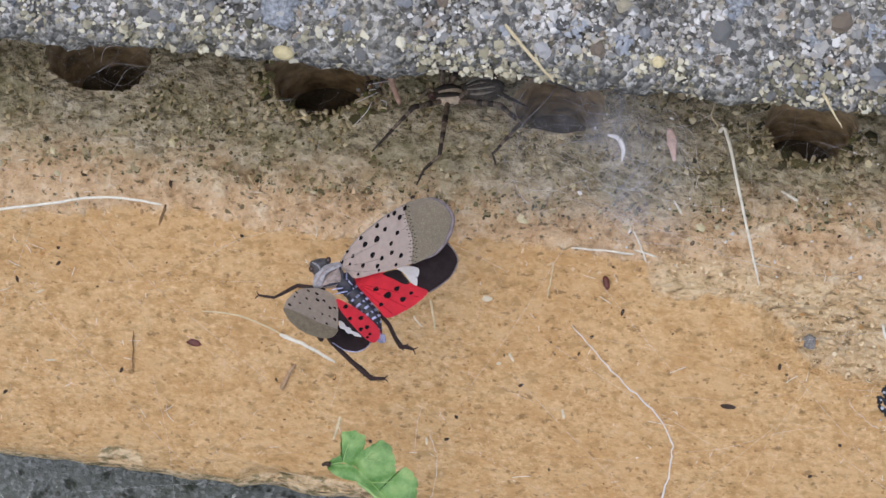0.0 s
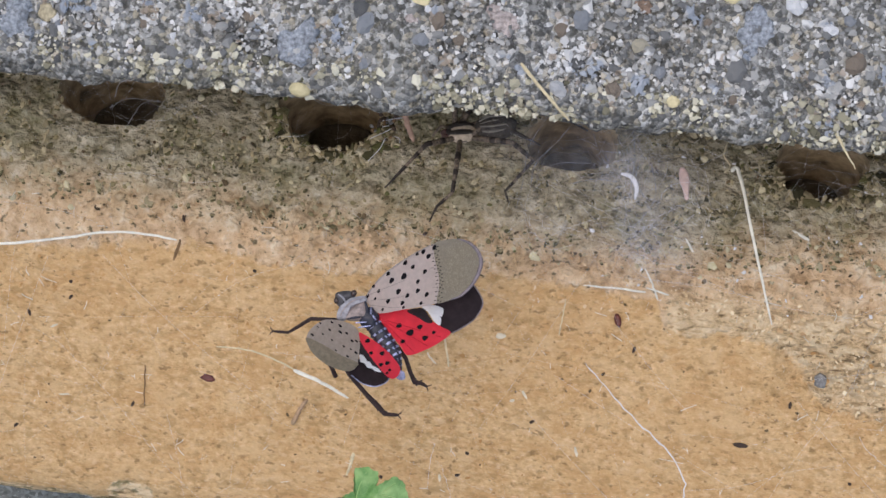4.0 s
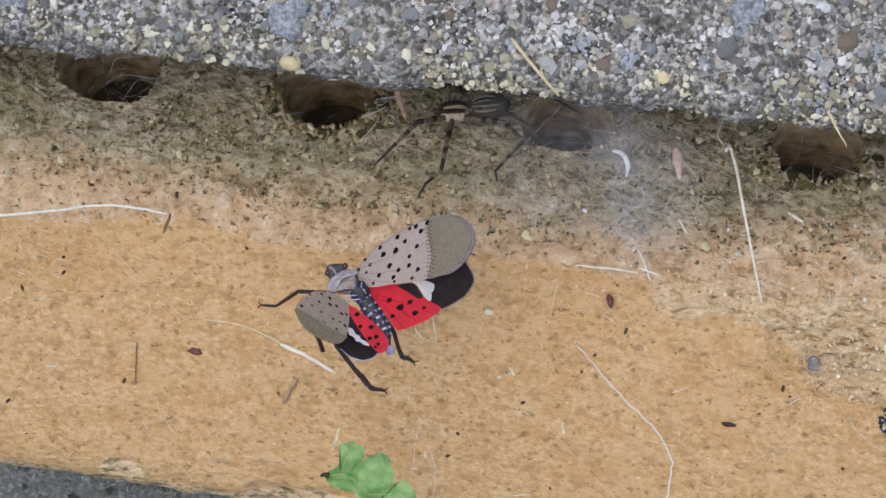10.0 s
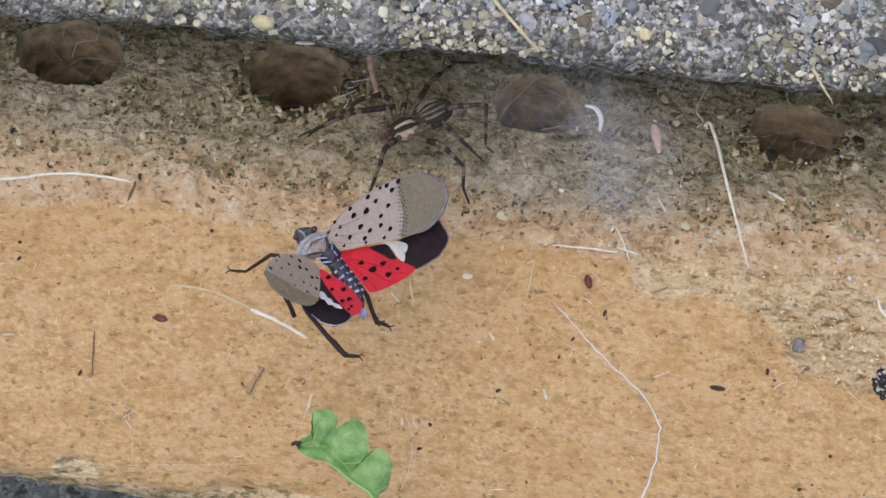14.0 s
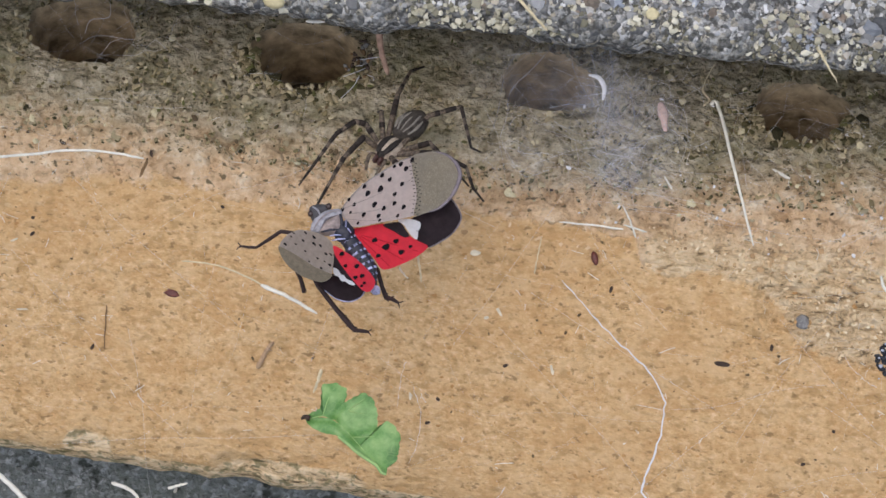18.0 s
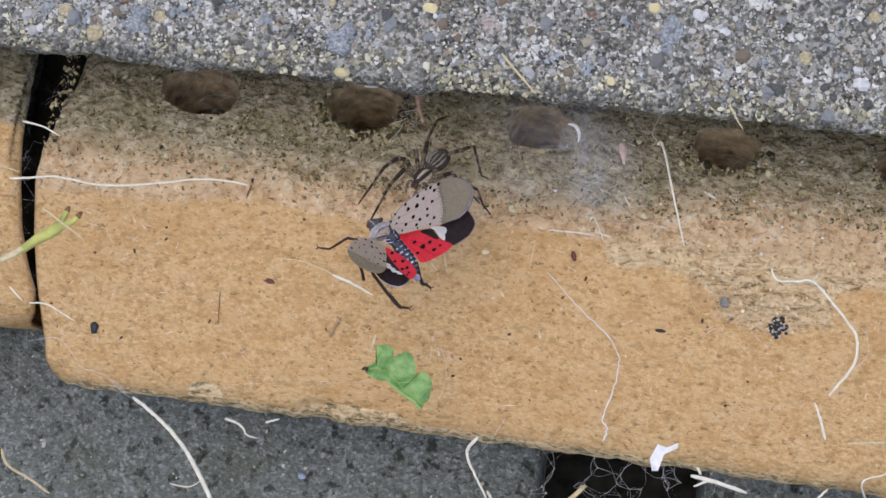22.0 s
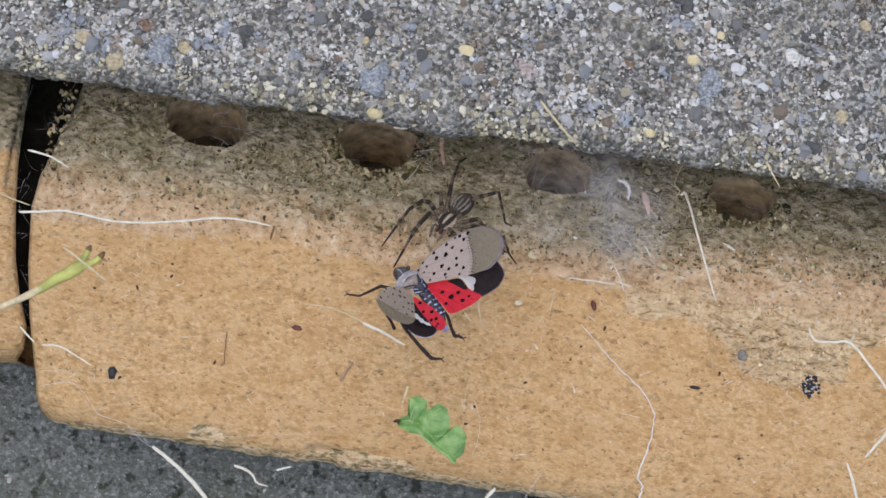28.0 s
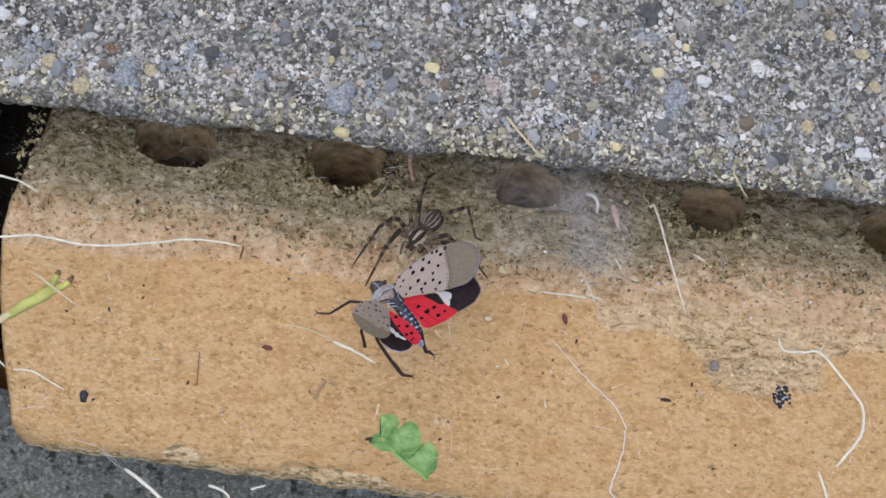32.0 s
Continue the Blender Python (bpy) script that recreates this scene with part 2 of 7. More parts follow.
def paver_material():
    m, nt, b = nodes_of("dark_grey_paver_stone")
    co = coords(nt)
    cell = tex_voronoi(nt, stretched(nt, co, 0.8, 1.0, 1.0), 1500, "F1", "Color")
    bw = nt.nodes.new("ShaderNodeRGBToBW")
    nt.links.new(cell, bw.inputs[0])
    base = ramp(nt, bw.outputs[0], [(0.22, (0.14, 0.15, 0.145)), (0.40, (0.20, 0.215, 0.21)), (0.55, (0.26, 0.28, 0.278)), (0.68, (0.31, 0.34, 0.345)), (0.80, (0.42, 0.44, 0.44))])
    n1 = tex_noise(nt, co, 480, 5, 0.72)
    base = mix(nt, ramp(nt, n1, [(0.40, grey(0.85)), (0.58, grey(0.15))]), base, (0.145, 0.160, 0.148))
    blot = tex_noise(nt, co, 260, 3, 0.6)
    base = mix(nt, ramp(nt, blot, [(0.36, grey(0.9)), (0.45, grey(0))]), base, (0.030, 0.036, 0.028))
    pits = tex_noise(nt, co, 620, 2, 0.5)
    base = mix(nt, ramp(nt, pits, [(0.27, grey(0.9)), (0.35, grey(0))]), base, (0.016, 0.018, 0.015))
    base = mix(nt, ramp(nt, pits, [(0.68, grey(0)), (0.75, grey(0.6))]), base, (0.52, 0.55, 0.56))
    n2 = tex_noise(nt, co, 38, 3, 0.5)
    base = mix(nt, ramp(nt, n2, [(0.45, grey(0)), (0.75, grey(0.45))]), base, (0.095, 0.110, 0.070))
    nt.links.new(base, b.inputs["Base Color"])
    b.inputs["Roughness"].default_value = 0.85
    b.inputs["Specular IOR Level"].default_value = 0.3
    h = arith(nt, "ADD", arith(nt, "MULTIPLY", n1, 0.8), arith(nt, "ADD", arith(nt, "MULTIPLY", blot, 1.2), arith(nt, "MULTIPLY", pits, 0.7)))
    bump(nt, b, h, 0.9, 0.0016)
    return m


def plain(name, col, rough=0.6, spec=0.4, vary=0.35, scale=900, bumpy=0.0003):
    m, nt, b = nodes_of(name)
    co = coords(nt)
    n = tex_noise(nt, co, scale, 4, 0.6)
    lo = tuple(c * (1 - vary) for c in col)
    hi = tuple(min(1, c * (1 + vary)) for c in col)
    nt.links.new(ramp(nt, n, [(0.3, lo), (0.7, hi)]), b.inputs["Base Color"])
    b.inputs["Roughness"].default_value = rough
    b.inputs["Specular IOR Level"].default_value = spec
    if bumpy:
        bump(nt, b, n, 0.5, bumpy)
    return m


M_BRICK = brick_material()
M_CONC = concrete_material()
M_PAVER = paver_material()
M_CLAY = plain("brown_core_clay", (0.39, 0.295, 0.178), 0.95, 0.1, 0.6, 300, 0.0009)
M_PLUG = plain("shaft_shade", (0.075, 0.058, 0.040), 0.95, 0.1, 0.5, 300, 0.002)
M_SOIL = plain("black_damp_soil", (0.022, 0.021, 0.018), 0.95, 0.1, 0.6, 160, 0.003)

# ---------------------------------------------------------------- building helpers
def mesh_ob(name, verts, faces, material, parent=None, label="", smooth=True):
    me = bpy.data.meshes.new(name)
    me.from_pydata([tuple(v) for v in verts], [], [tuple(f) for f in faces])
    me.materials.append(material)
    if smooth:
        me.shade_smooth()
    ob = new(name, me)
    if parent is not None:
        ob.parent = parent
    if label:
        ob["label"] = label
    return ob


def part(name, bm, material, parent, label="", smooth=True):
    me = bpy.data.meshes.new(name)
    bm.to_mesh(me)
    bm.free()
    me.materials.append(material)
    if smooth:
        me.shade_smooth()
    ob = new(name, me)
    ob.parent = parent
    if label:
        ob["label"] = label
    return ob


def lerp_table(table, x):
    return float(np.interp(x, [a for a, _ in table], [b for _, b in table]))


def fbm(x, y, z, s, octaves=3):
    return noise.fractal(Vector((x * s, y * s, z * s)), 1.0, 2.0, octaves)


FRONT = 0.0040
PROFILE = [(0.0040, 0.0350), (0.0043, 0.0375), (0.0050, 0.0394), (0.0062, 0.0407), (0.0080, 0.0419), (0.0110, 0.0431), (0.0150, 0.0445), (0.0350, 0.0505), (0.0430, 0.0527), (0.0480, 0.0536), (0.0530, 0.0540), (0.0580, 0.0536), (0.0640, 0.0522), (0.0700, 0.0505), (0.1000, 0.0440)]


def brick_height(y):
    """Height of the brick's upper side: rising from the rounded front edge, then falling away under the slab."""
    return lerp_table(PROFILE, y)


def sheet_height(y):
    """Height of the thin web sheet slung over the brick: flat, then falling into the funnel."""
    if y < 0.034:
        return 0.072
    if y < 0.044:
        return 0.072 - (y - 0.034) ** 2 * 27.5
    return 0.06925 - (y - 0.044) * 0.55


def core_hole(brick, hx, hy, hr):
    """Lining of a core hole: a smooth clay shaft."""
    verts, faces = [], []
    n = 36
    steps = ((1.08, 0.0, 0.0005), (1.0, 0.0, 0.0012), (0.97, -0.0004, 0.0040), (0.94, -0.0010, 0.0080), (0.90, -0.0018, 0.0120), (0.86, -0.0026, 0.0160), (0.82, -0.0034, 0.0200), (0.78, -0.0042, 0.0240))
    for k, (grow, shift, drop) in enumerate(steps):
        for i in range(n):
            a = 2 * math.pi * i / n
            r = hr * (1 + 0.05 * math.sin(3 * a + hx * 900) + 0.03 * math.sin(7 * a + hx * 300)) * grow
            ux, uy = math.cos(a) * r, math.sin(a) * r * 0.70
            y = hy + uy + shift
            wob = 0.00045 * noise.noise(Vector((ux * 420, uy * 420, k * 0.8)))
            verts.append((hx + ux, y + wob, brick_height(hy + uy) - drop + wob))
    for k in range(len(steps) - 1):
        for i in range(n):
            j = (i + 1) % n
            faces.append((k * n + i, k * n + j, (k + 1) * n + j, (k + 1) * n + i))
    faces.append(tuple((len(steps) - 1) * n + i for i in range(n)))
    hole = mesh_ob("core_hole", verts, faces, M_CLAY, brick, "smooth brown core hole")
    # dark plug added to paint the shade deep in the shaft
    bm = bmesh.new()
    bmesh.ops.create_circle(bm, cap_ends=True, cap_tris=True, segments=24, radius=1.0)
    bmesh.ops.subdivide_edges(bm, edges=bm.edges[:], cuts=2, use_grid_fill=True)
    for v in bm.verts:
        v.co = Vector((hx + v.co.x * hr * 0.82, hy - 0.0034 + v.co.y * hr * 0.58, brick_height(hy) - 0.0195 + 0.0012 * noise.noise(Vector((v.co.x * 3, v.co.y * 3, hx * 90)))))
    part("shade_plug", bm, M_PLUG, hole, "dark plug painting the shade at the bottom")
    return hole


def brick_mesh(name, x0, x1, left_edge, right_edge, holes, chips, step, front=0.0):
    """A cored brick: dense upper side with core holes, plain sides."""
    path = [(0.026, 0.012), (0.016, 0.0135), (0.0100, 0.0165), (0.0072, 0.0210), (0.0052, 0.0280), (0.0044, 0.0320)]
    y = FRONT
    while y < 0.1:
        path.append((y, brick_height(y)))
        slope = (brick_height(y + 0.0002) - brick_height(y)) / 0.0002
        y += step / max(1.0, slope) if y < 0.084 else 0.004
    path += [(0.102, 0.025), (0.102, 0.012)]
    cols = [(0, 9), (0, 1), (0.0008, 0.35), (0.0022, 0.08)]
    xs = [(a, b, "l") for a, b in cols]
    x = 0.0035
    length = x1 - x0
    while x < length - 0.004:
        xs.append((x, 0.0, ""))
        x += step
    xs += [(a, b, "r") for a, b in reversed(cols)]
    verts = []
    for a, drop, side in xs:
        for (yy, zz) in path:
            lx = lerp_table(left_edge, yy)
            rx = lerp_table(right_edge, yy)
            if side == "r":
                X = rx - a
            else:
                X = lx + a + (0 if side == "l" else 0) if a < 0.02 else x0 + a
                if 0.0035 <= a < 0.02:
                    k = a / 0.02
                    X = (lx + a) * (1 - k) + (x0 + a) * k
            Y, Z = yy, zz
            r = 0.0055
            for cx, sgn in ((lx + r, -1), (rx - r, 1)):
                dx, dy = X - cx, Y - FRONT - r
                if dx * sgn > 0 and dy < 0:
                    d = math.hypot(dx, dy)
                    if d > 1e-9:
                        m = max(abs(dx), abs(dy)) / d
                        X, Y = cx + dx * m, FRONT + r + dy * m
            Y += front * max(0.0, 1 - Y / 0.035)
            if drop == 9:
                Z = min(Z, 0.012)
                Y = max(Y, 0.026)
                X += 0.02 if side == "l" else -0.02
            elif drop:
                Z -= 0.0019 * drop
            if Z > 0.022 and drop != 9:
                t = min(max((Y - 0.043) / 0.010, 0), 1)
                g = fbm(X * 0.6, Y, 0.3, 650, 3)
                h = 0.00010 * g + 0.00030 * fbm(X, Y, 1.7, 60, 2)
                g2 = fbm(X * 0.7, Y, 5.0, 330, 4)
                pit = max(0.0, fbm(X * 0.7, Y, 9.0, 230, 2) - 0.25)
                h += t * (0.00050 * g2 - 0.0020 * pit + 0.0005 * fbm(X, Y, 3.1, 90, 2))
                # flaked plates, each at its own height
                lift = 0.0
                for scale, tall in ((430, 0.00062), (800, 0.00034)):
                    cell = noise.voronoi(Vector((X * scale * 0.72 + 0.5 * fbm(X, Y, 7.0, 500, 2), Y * scale, 0.5)))[1][0]
                    lift += tall * noise.noise(cell * 3.7)
                h += t * lift * 1.6
                h -= 0.0005 * max(0, fbm(X, Y, 8.8, 180, 2) - 0.45) * (1 - t)
                for cx, cy, rx_, ry_, dp in chips:
                    q = ((X - cx) / rx_) ** 2 + ((Y - cy) / ry_) ** 2 + 0.5 * fbm(X, Y, 2.2, 110, 3)
                    k = min(max((1.0 - q) / 0.7, 0), 1)
                    ledge = math.floor(4.5 * fbm(X * 0.4, Y * 1.2, 4.4, 150, 3)) / 4.5
                    h -= k * (dp + 0.0006 * g2 + 0.0016 * ledge + 0.0006 * fbm(X * 0.4, Y, 4.4, 400, 2))
                if Y < 0.010:
                    Y += 0.0009 * fbm(X, 0, 6.1, 140, 3)
                Z += h
            verts.append([X, Y, Z])
    n = len(path)
    V = np.array(verts)
    keep = np.ones(len(V), bool)
    for hx, hy, hr in holes:
        dx, dy = V[:, 0] - hx, (V[:, 1] - hy) / 0.70
        ang = np.arctan2(dy, dx)
        rr = hr * (1 + 0.05 * np.sin(3 * ang + hx * 900) + 0.03 * np.sin(7 * ang + hx * 300))
        d = np.hypot(dx, dy)
        ok = (V[:, 2] > 0.03) & (V[:, 1] > 0.05)
        near = ok & (np.abs(d - rr) < step * 0.55)
        V[near, 0] = hx + np.cos(ang[near]) * rr[near]
        V[near, 1] = hy + np.sin(ang[near]) * rr[near] * 0.70
        keep &= ~(ok & (d < rr - step * 0.54))
    bm = bmesh.new()
    bv = [bm.verts.new(v) for v in V]
    for i in range(len(xs) - 1):
        for j in range(n - 1):
            q = [i * n + j, (i + 1) * n + j, (i + 1) * n + j + 1, i * n + j + 1]
            if all(keep[k] for k in q):
                bm.faces.new([bv[k] for k in q])
    bm.verts.ensure_lookup_table()
    loose = [v for v in bm.verts if not v.link_faces]
    bmesh.ops.delete(bm, geom=loose, context="VERTS")
    bmesh.ops.recalc_face_normals(bm, faces=bm.faces)
    me = bpy.data.meshes.new(name)
    bm.to_mesh(me)
    bm.free()
    me.materials.append(M_BRICK)
    me.shade_smooth()
    brick = new(name, me)
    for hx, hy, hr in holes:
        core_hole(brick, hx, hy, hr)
    return brick

# ---------------------------------------------------------------- ground, pavers, bricks, slab
def box(x0, x1, y0, y1, z0, z1, name, material, bev=0.003, rough=0.0006, nx=40, ny=30):
    bm = bmesh.new()
    xs = np.linspace(x0, x1, nx)
    ys = np.linspace(y0, y1, ny)
    verts = []
    for i, x in enumerate(xs):
        for j, y in enumerate(ys):
            e = i in (0, nx - 1) or j in (0, ny - 1)
            z = z1 - (bev * 0.6 if e else 0) + rough * fbm(x, y, 2.0, 120, 3)
            verts.append(bm.verts.new((x, y, z)))
    for i in range(nx - 1):
        for j in range(ny - 1):
            bm.faces.new([verts[i * ny + j], verts[(i + 1) * ny + j], verts[(i + 1) * ny + j + 1], verts[i * ny + j + 1]])
    rim = [e for e in bm.edges if e.is_boundary]
    out = bmesh.ops.extrude_edge_only(bm, edges=rim)["geom"]
    for v in out:
        if isinstance(v, bmesh.types.BMVert):
            v.co.z = z0
    bmesh.ops.recalc_face_normals(bm, faces=bm.faces)
    me = bpy.data.meshes.new(name)
    bm.to_mesh(me)
    bm.free()
    me.materials.append(material)
    me.shade_smooth()
    return new(name, me)


def build_ground():
    bm = bmesh.new()
    bmesh.ops.create_grid(bm, x_segments=60, y_segments=60, size=0.5)
    for v in bm.verts:
        v.co.z = -0.05 + 0.003 * fbm(v.co.x, v.co.y, 0, 40, 3)
        r = max(abs(v.co.x), abs(v.co.y))
        if r > 0.49:
            v.co.x *= 400
            v.co.y *= 400
    me = bpy.data.meshes.new("ground")
    bm.to_mesh(me)
    bm.free()
    me.materials.append(M_SOIL)
    g = new("ground", me)
    tagged(g, "black damp soil under the pavers", "ground", kind="structure")
    a = box(-0.30, 0.1085, -0.40, 0.10, -0.05, 0.0, "paver", M_PAVER, nx=220, ny=120)
    tagged(a, "dark grey speckled stone paver, damp and lichen-stained", "paver", group="pavers below the bricks")
    b = box(0.1470, 0.50, -0.40, 0.10, -0.05, -0.001, "paver", M_PAVER, nx=180, ny=120)
    tagged(b, "dark grey lump paver with a greenish mossy edge", "paver", group="pavers below the bricks")
    f = box(-0.018, 0.004, 0.0270, 0.10, -0.004, 0.028, "soil_fill", M_SOIL, rough=0.002, nx=14, ny=40)
    tagged(f, "black damp soil filling the joint between the bricks", "soil")
    for x in (-0.12, 0.03, 0.185):
        s = box(x, x + 0.06, 0.020, 0.090, -0.001, 0.0125, "packer", M_PAVER, nx=8, ny=8)
        tagged(s, "small grey stone packer under the bricks", "stone")
    for x in (-0.15, 0.10, 0.30):
        s = box(x, x + 0.08, 0.22, 0.36, -0.051, 0.0545, "block", M_PAVER, nx=8, ny=8)
        tagged(s, "grey stone block carrying the concrete slab", "block")


HOLES = [(x, 0.0703 + 0.0004 * k, r) for k, (x, r) in enumerate(((0.0257, 0.0087), (0.0620, 0.0086), (0.1006, 0.0074), (0.1405, 0.0074), (0.1800, 0.0078), (0.2170, 0.0086)))]


CHIPS = ((0.1506, 0.0385, 0.0150, 0.0088, 0.0014), (0.0358, 0.0054, 0.0044, 0.0026, 0.0009), (0.0690, 0.0052, 0.0130, 0.0026, 0.0008))


def build_bricks():
    le = [(0.0, 0.0002), (0.006, 0.0), (0.012, -0.0009), (0.024, -0.0040), (0.034, -0.0058), (0.046, -0.0070), (0.052, -0.0063), (0.058, -0.0048), (0.064, -0.0036), (0.070, -0.0023), (0.078, -0.0012), (0.11, -0.0010)]
    re = [(0.0, 0.242), (0.11, 0.242)]
    b = brick_mesh("brick", -0.004, 0.242, le, re, HOLES, CHIPS, 0.00058)
    tagged(b, "weathered orange cored brick with a mossy strip and webbed core holes", "brick", group="row of cored bricks")
    le2 = [(0.0, -0.250), (0.11, -0.250)]
    re2 = [(0.0, -0.0046), (0.015, -0.0045), (0.025, -0.0069), (0.035, -0.0085), (0.046, -0.0102), (0.055, -0.0112), (0.075, -0.0128), (0.11, -0.0135)]
    c = brick_mesh("brick", -0.250, -0.008, le2, re2, [(-0.041 - 0.0385 * k, 0.0703, 0.0088) for k in range(3)], (), 0.0014, 0.0125)
    tagged(c, "orange cored brick with a dark mossy end", "brick", group="row of cored bricks")


def build_slab():
    xs = [-0.20, -0.15, -0.10, -0.06] + list(np.arange(-0.045, 0.215, 0.0009)) + [0.23, 0.27, 0.32, 0.40]
    path = [(0.200, 0.0545), (0.120, 0.0555), (0.090, 0.0580), (0.0790, 0.0610), (0.0745, 0.0630), (0.0722, 0.0655), (0.0708, 0.0685), (0.0698, 0.0715), (0.0692, 0.0740), (0.0690, 0.0757), (0.0694, 0.0767), (0.0702, 0.0776), (0.0712, 0.0782), (0.0724, 0.0786), (0.0735, 0.0788)]
    y = 0.0745
    while y < 0.150:
        path.append((y, 0.0788))
        y += 0.0009
    path += [(0.18, 0.0788), (0.25, 0.0788), (0.40, 0.0788), (0.40, 0.0555)]
    verts = []
    for x in xs:
        for (y, z) in path:
            sk = (x - 0.06) * 0.022
            Y = y + sk
            Z = z
            if 0.0625 < z and y < 0.16:
                c = noise.voronoi(Vector((x * 330, Y * 330, z * 330)))[0][0]
                c2 = noise.voronoi(Vector((x * 700, Y * 700, z * 700)))[0][0]
                h = 0.0009 * (0.45 - c) + 0.0005 * (0.45 - c2) + 0.0010 * fbm(x, Y, z, 90, 3)
                if z < 0.0786:
                    Y -= h * 1.4 + 0.0008 * fbm(x, 0, z, 60, 2)
                    Z += h * 0.6
                else:
                    Z += h
            verts.append((x, Y, Z))
    n = len(path)
    faces = [(i * n + j, (i + 1) * n + j, (i + 1) * n + j + 1, i * n + j + 1) for i in range(len(xs) - 1) for j in range(n - 1)]
    faces += [tuple(range(n - 1, -1, -1)), tuple((len(xs) - 1) * n + j for j in range(n))]
    s = mesh_ob("concrete_slab", verts, faces, M_CONC)
    tagged(s, "grey exposed-aggregate concrete slab overhanging the bricks", "slab")
    return s


build_ground()
build_bricks()
SLAB = build_slab()

# ---------------------------------------------------------------- plan of the small things, in millimetres
SEED = (60.0, 69.8, 77.5)
PETAL = [(118.3, 68.0, 57.2), (118.9, 65.9, 58.4), (119.5, 62.7, 60.2)]
CURL = [(106.9, 68.4, 65.5), (108.5, 68.1, 65.5), (109.5, 66.6, 65.5), (109.5, 64.7, 65.5)]
HUSK_EARLY = (0.002, -0.0036, 0.0)
HUSK_LATE = (0.0046, -0.001, 0.0)
SPOT_A = (51.5, 25.8, 72.0)
SPOT_B = (17.6, 11.4, 72.4)
SPOT_C = (111.4, 43.3, 52.9)
SPOT_D = (131.1, 26.1, 72.0)
SPOT_E = (154.1, 29.7, 72.0)
SPOT_F = (144.0, 38.0, 51.0)
CRUMBS = [(23.7, 38.5), (23.9, 36.1), (17.3, 32.8), (8.6, 31.4), (16.4, 14.5), (40.9, 50.6), (53.2, 43.8), (79.5, 53.0), (84.1, 41.7), (103.4, 52.9), (99.9, 25.8), (139.9, 33.6), (150.9, 22.6), (147.0, 17.2), (114.5, 39.1), (90.2, 19.5), (89.0, 15.8), (35.4, 20.4), (76.8, 13.9)]
POD = [(-13.3, 14.3, 80.2), (-7.8, 17.8, 80.0), (-2.3, 21.3, 79.8), (-0.2, 22.7, 79.8), (2.2, 24.4, 79.9), (4.6, 26.6, 80.0), (7.4, 28.6, 80.2), (9.2, 30.5, 80.4)]
POD_TIPS = [[(8.3, 29.8, 80.3), (9.4, 32.0, 80.6), (9.9, 33.6, 80.8)], [(8.7, 29.6, 80.3), (11.3, 31.0, 80.7), (12.6, 32.7, 81.0)]]
LEAF = [(73.5, 10.4), (74.1, 11.1), (75.5, 12.0), (75.5, 13.2), (75.3, 15.4), (76.3, 15.6), (77.2, 15.9), (78.1, 15.4), (78.7, 15.4), (79.0, 14.1), (78.5, 13.2), (78.3, 12.9), (79.7, 13.8), (81.3, 15.0), (82.7, 14.3), (83.6, 12.5), (83.9, 10.7), (83.6, 9.6), (84.0, 10.3), (85.2, 11.5), (86.2, 11.0), (87.3, 9.7), (87.4, 7.5), (87.3, 6.1), (86.1, 5.0), (86.1, 3.9), (85.3, 4.1), (84.4, 5.1), (82.0, 6.2), (79.9, 7.6), (78.3, 8.5), (76.4, 8.6), (74.8, 9.1), (73.9, 9.7)]
WHITE_FLAKE = [(132.1, 0.2, 73.5), (133.3, 3.2, 73.5), (135.1, 2.8, 73.5), (137.3, 4.0, 73.5), (137.3, 2.9, 73.5), (134.8, 1.4, 73.5), (134.0, -1.9, 73.5), (132.8, -2.2, 73.5)]
BLUE_PEBBLE = (53.9, -5.5, 1.0)
LF_FOREWING = [(-4.31, -0.09), (-3.56, 1.74), (-2.09, 4.08), (0.33, 6.63), (2.26, 8.4), (3.96, 9.71), (5.43, 10.61), (6.98, 11.12), (8.67, 11.0), (10.19, 10.17), (11.19, 8.72), (11.23, 7.06), (10.68, 5.11), (9.46, 3.17), (8.02, 2.18), (6.23, 1.28), (4.12, 0.3), (1.36, -0.75), (-1.71, -1.91), (-3.18, -1.34)]
LF_DISTAL = [(3.96, 9.71), (5.43, 10.61), (6.98, 11.12), (8.67, 11.0), (10.19, 10.17), (11.19, 8.72), (11.23, 7.06), (10.68, 5.11), (9.46, 3.17), (8.02, 2.18), (6.23, 1.28), (6.05, 3.23), (5.75, 4.83), (5.07, 6.35), (4.38, 7.87)]
# place and size of each spot
LF_SPOTS = [(-1.04, 3.14, 1.1), (0.61, 4.11, 1.25), (0.39, 6.07, 0.95), (1.61, 5.71, 0.9), (2.64, 8.21, 0.95), (3.51, 7.74, 1.0), (3.48, 5.43, 0.9), (-1.74, 3.99, 0.85), (1.82, 7.7, 0.7), (4.08, 9.2, 0.9), (2.79, 3.77, 0.85), (0.28, 1.77, 1.1), (3.06, 2.46, 0.9), (4.48, 2.21, 0.95), (1.72, 1.46, 0.9), (-2.61, 1.22, 0.75), (-3.5, 1.76, 0.7), (-0.93, 0.06, 0.9), (1.23, 0.25, 0.9), (1.53, -0.32, 0.6), (-2.9, 0.02, 0.6), (-1.46, -1.29, 0.6), (3.94, 0.79, 0.7), (-4.1, 0.15, 0.8)]
LF_HIND_RED = [(-2.75, -1.75), (-2.17, -2.0), (0.13, -1.1), (2.61, -0.3), (4.62, -0.4), (6.18, -1.4), (7.62, -1.9), (9.08, -2.47), (7.53, -4.42), (5.85, -5.79), (3.64, -7.02), (2.22, -5.95), (0.59, -4.66), (-1.04, -3.36)]
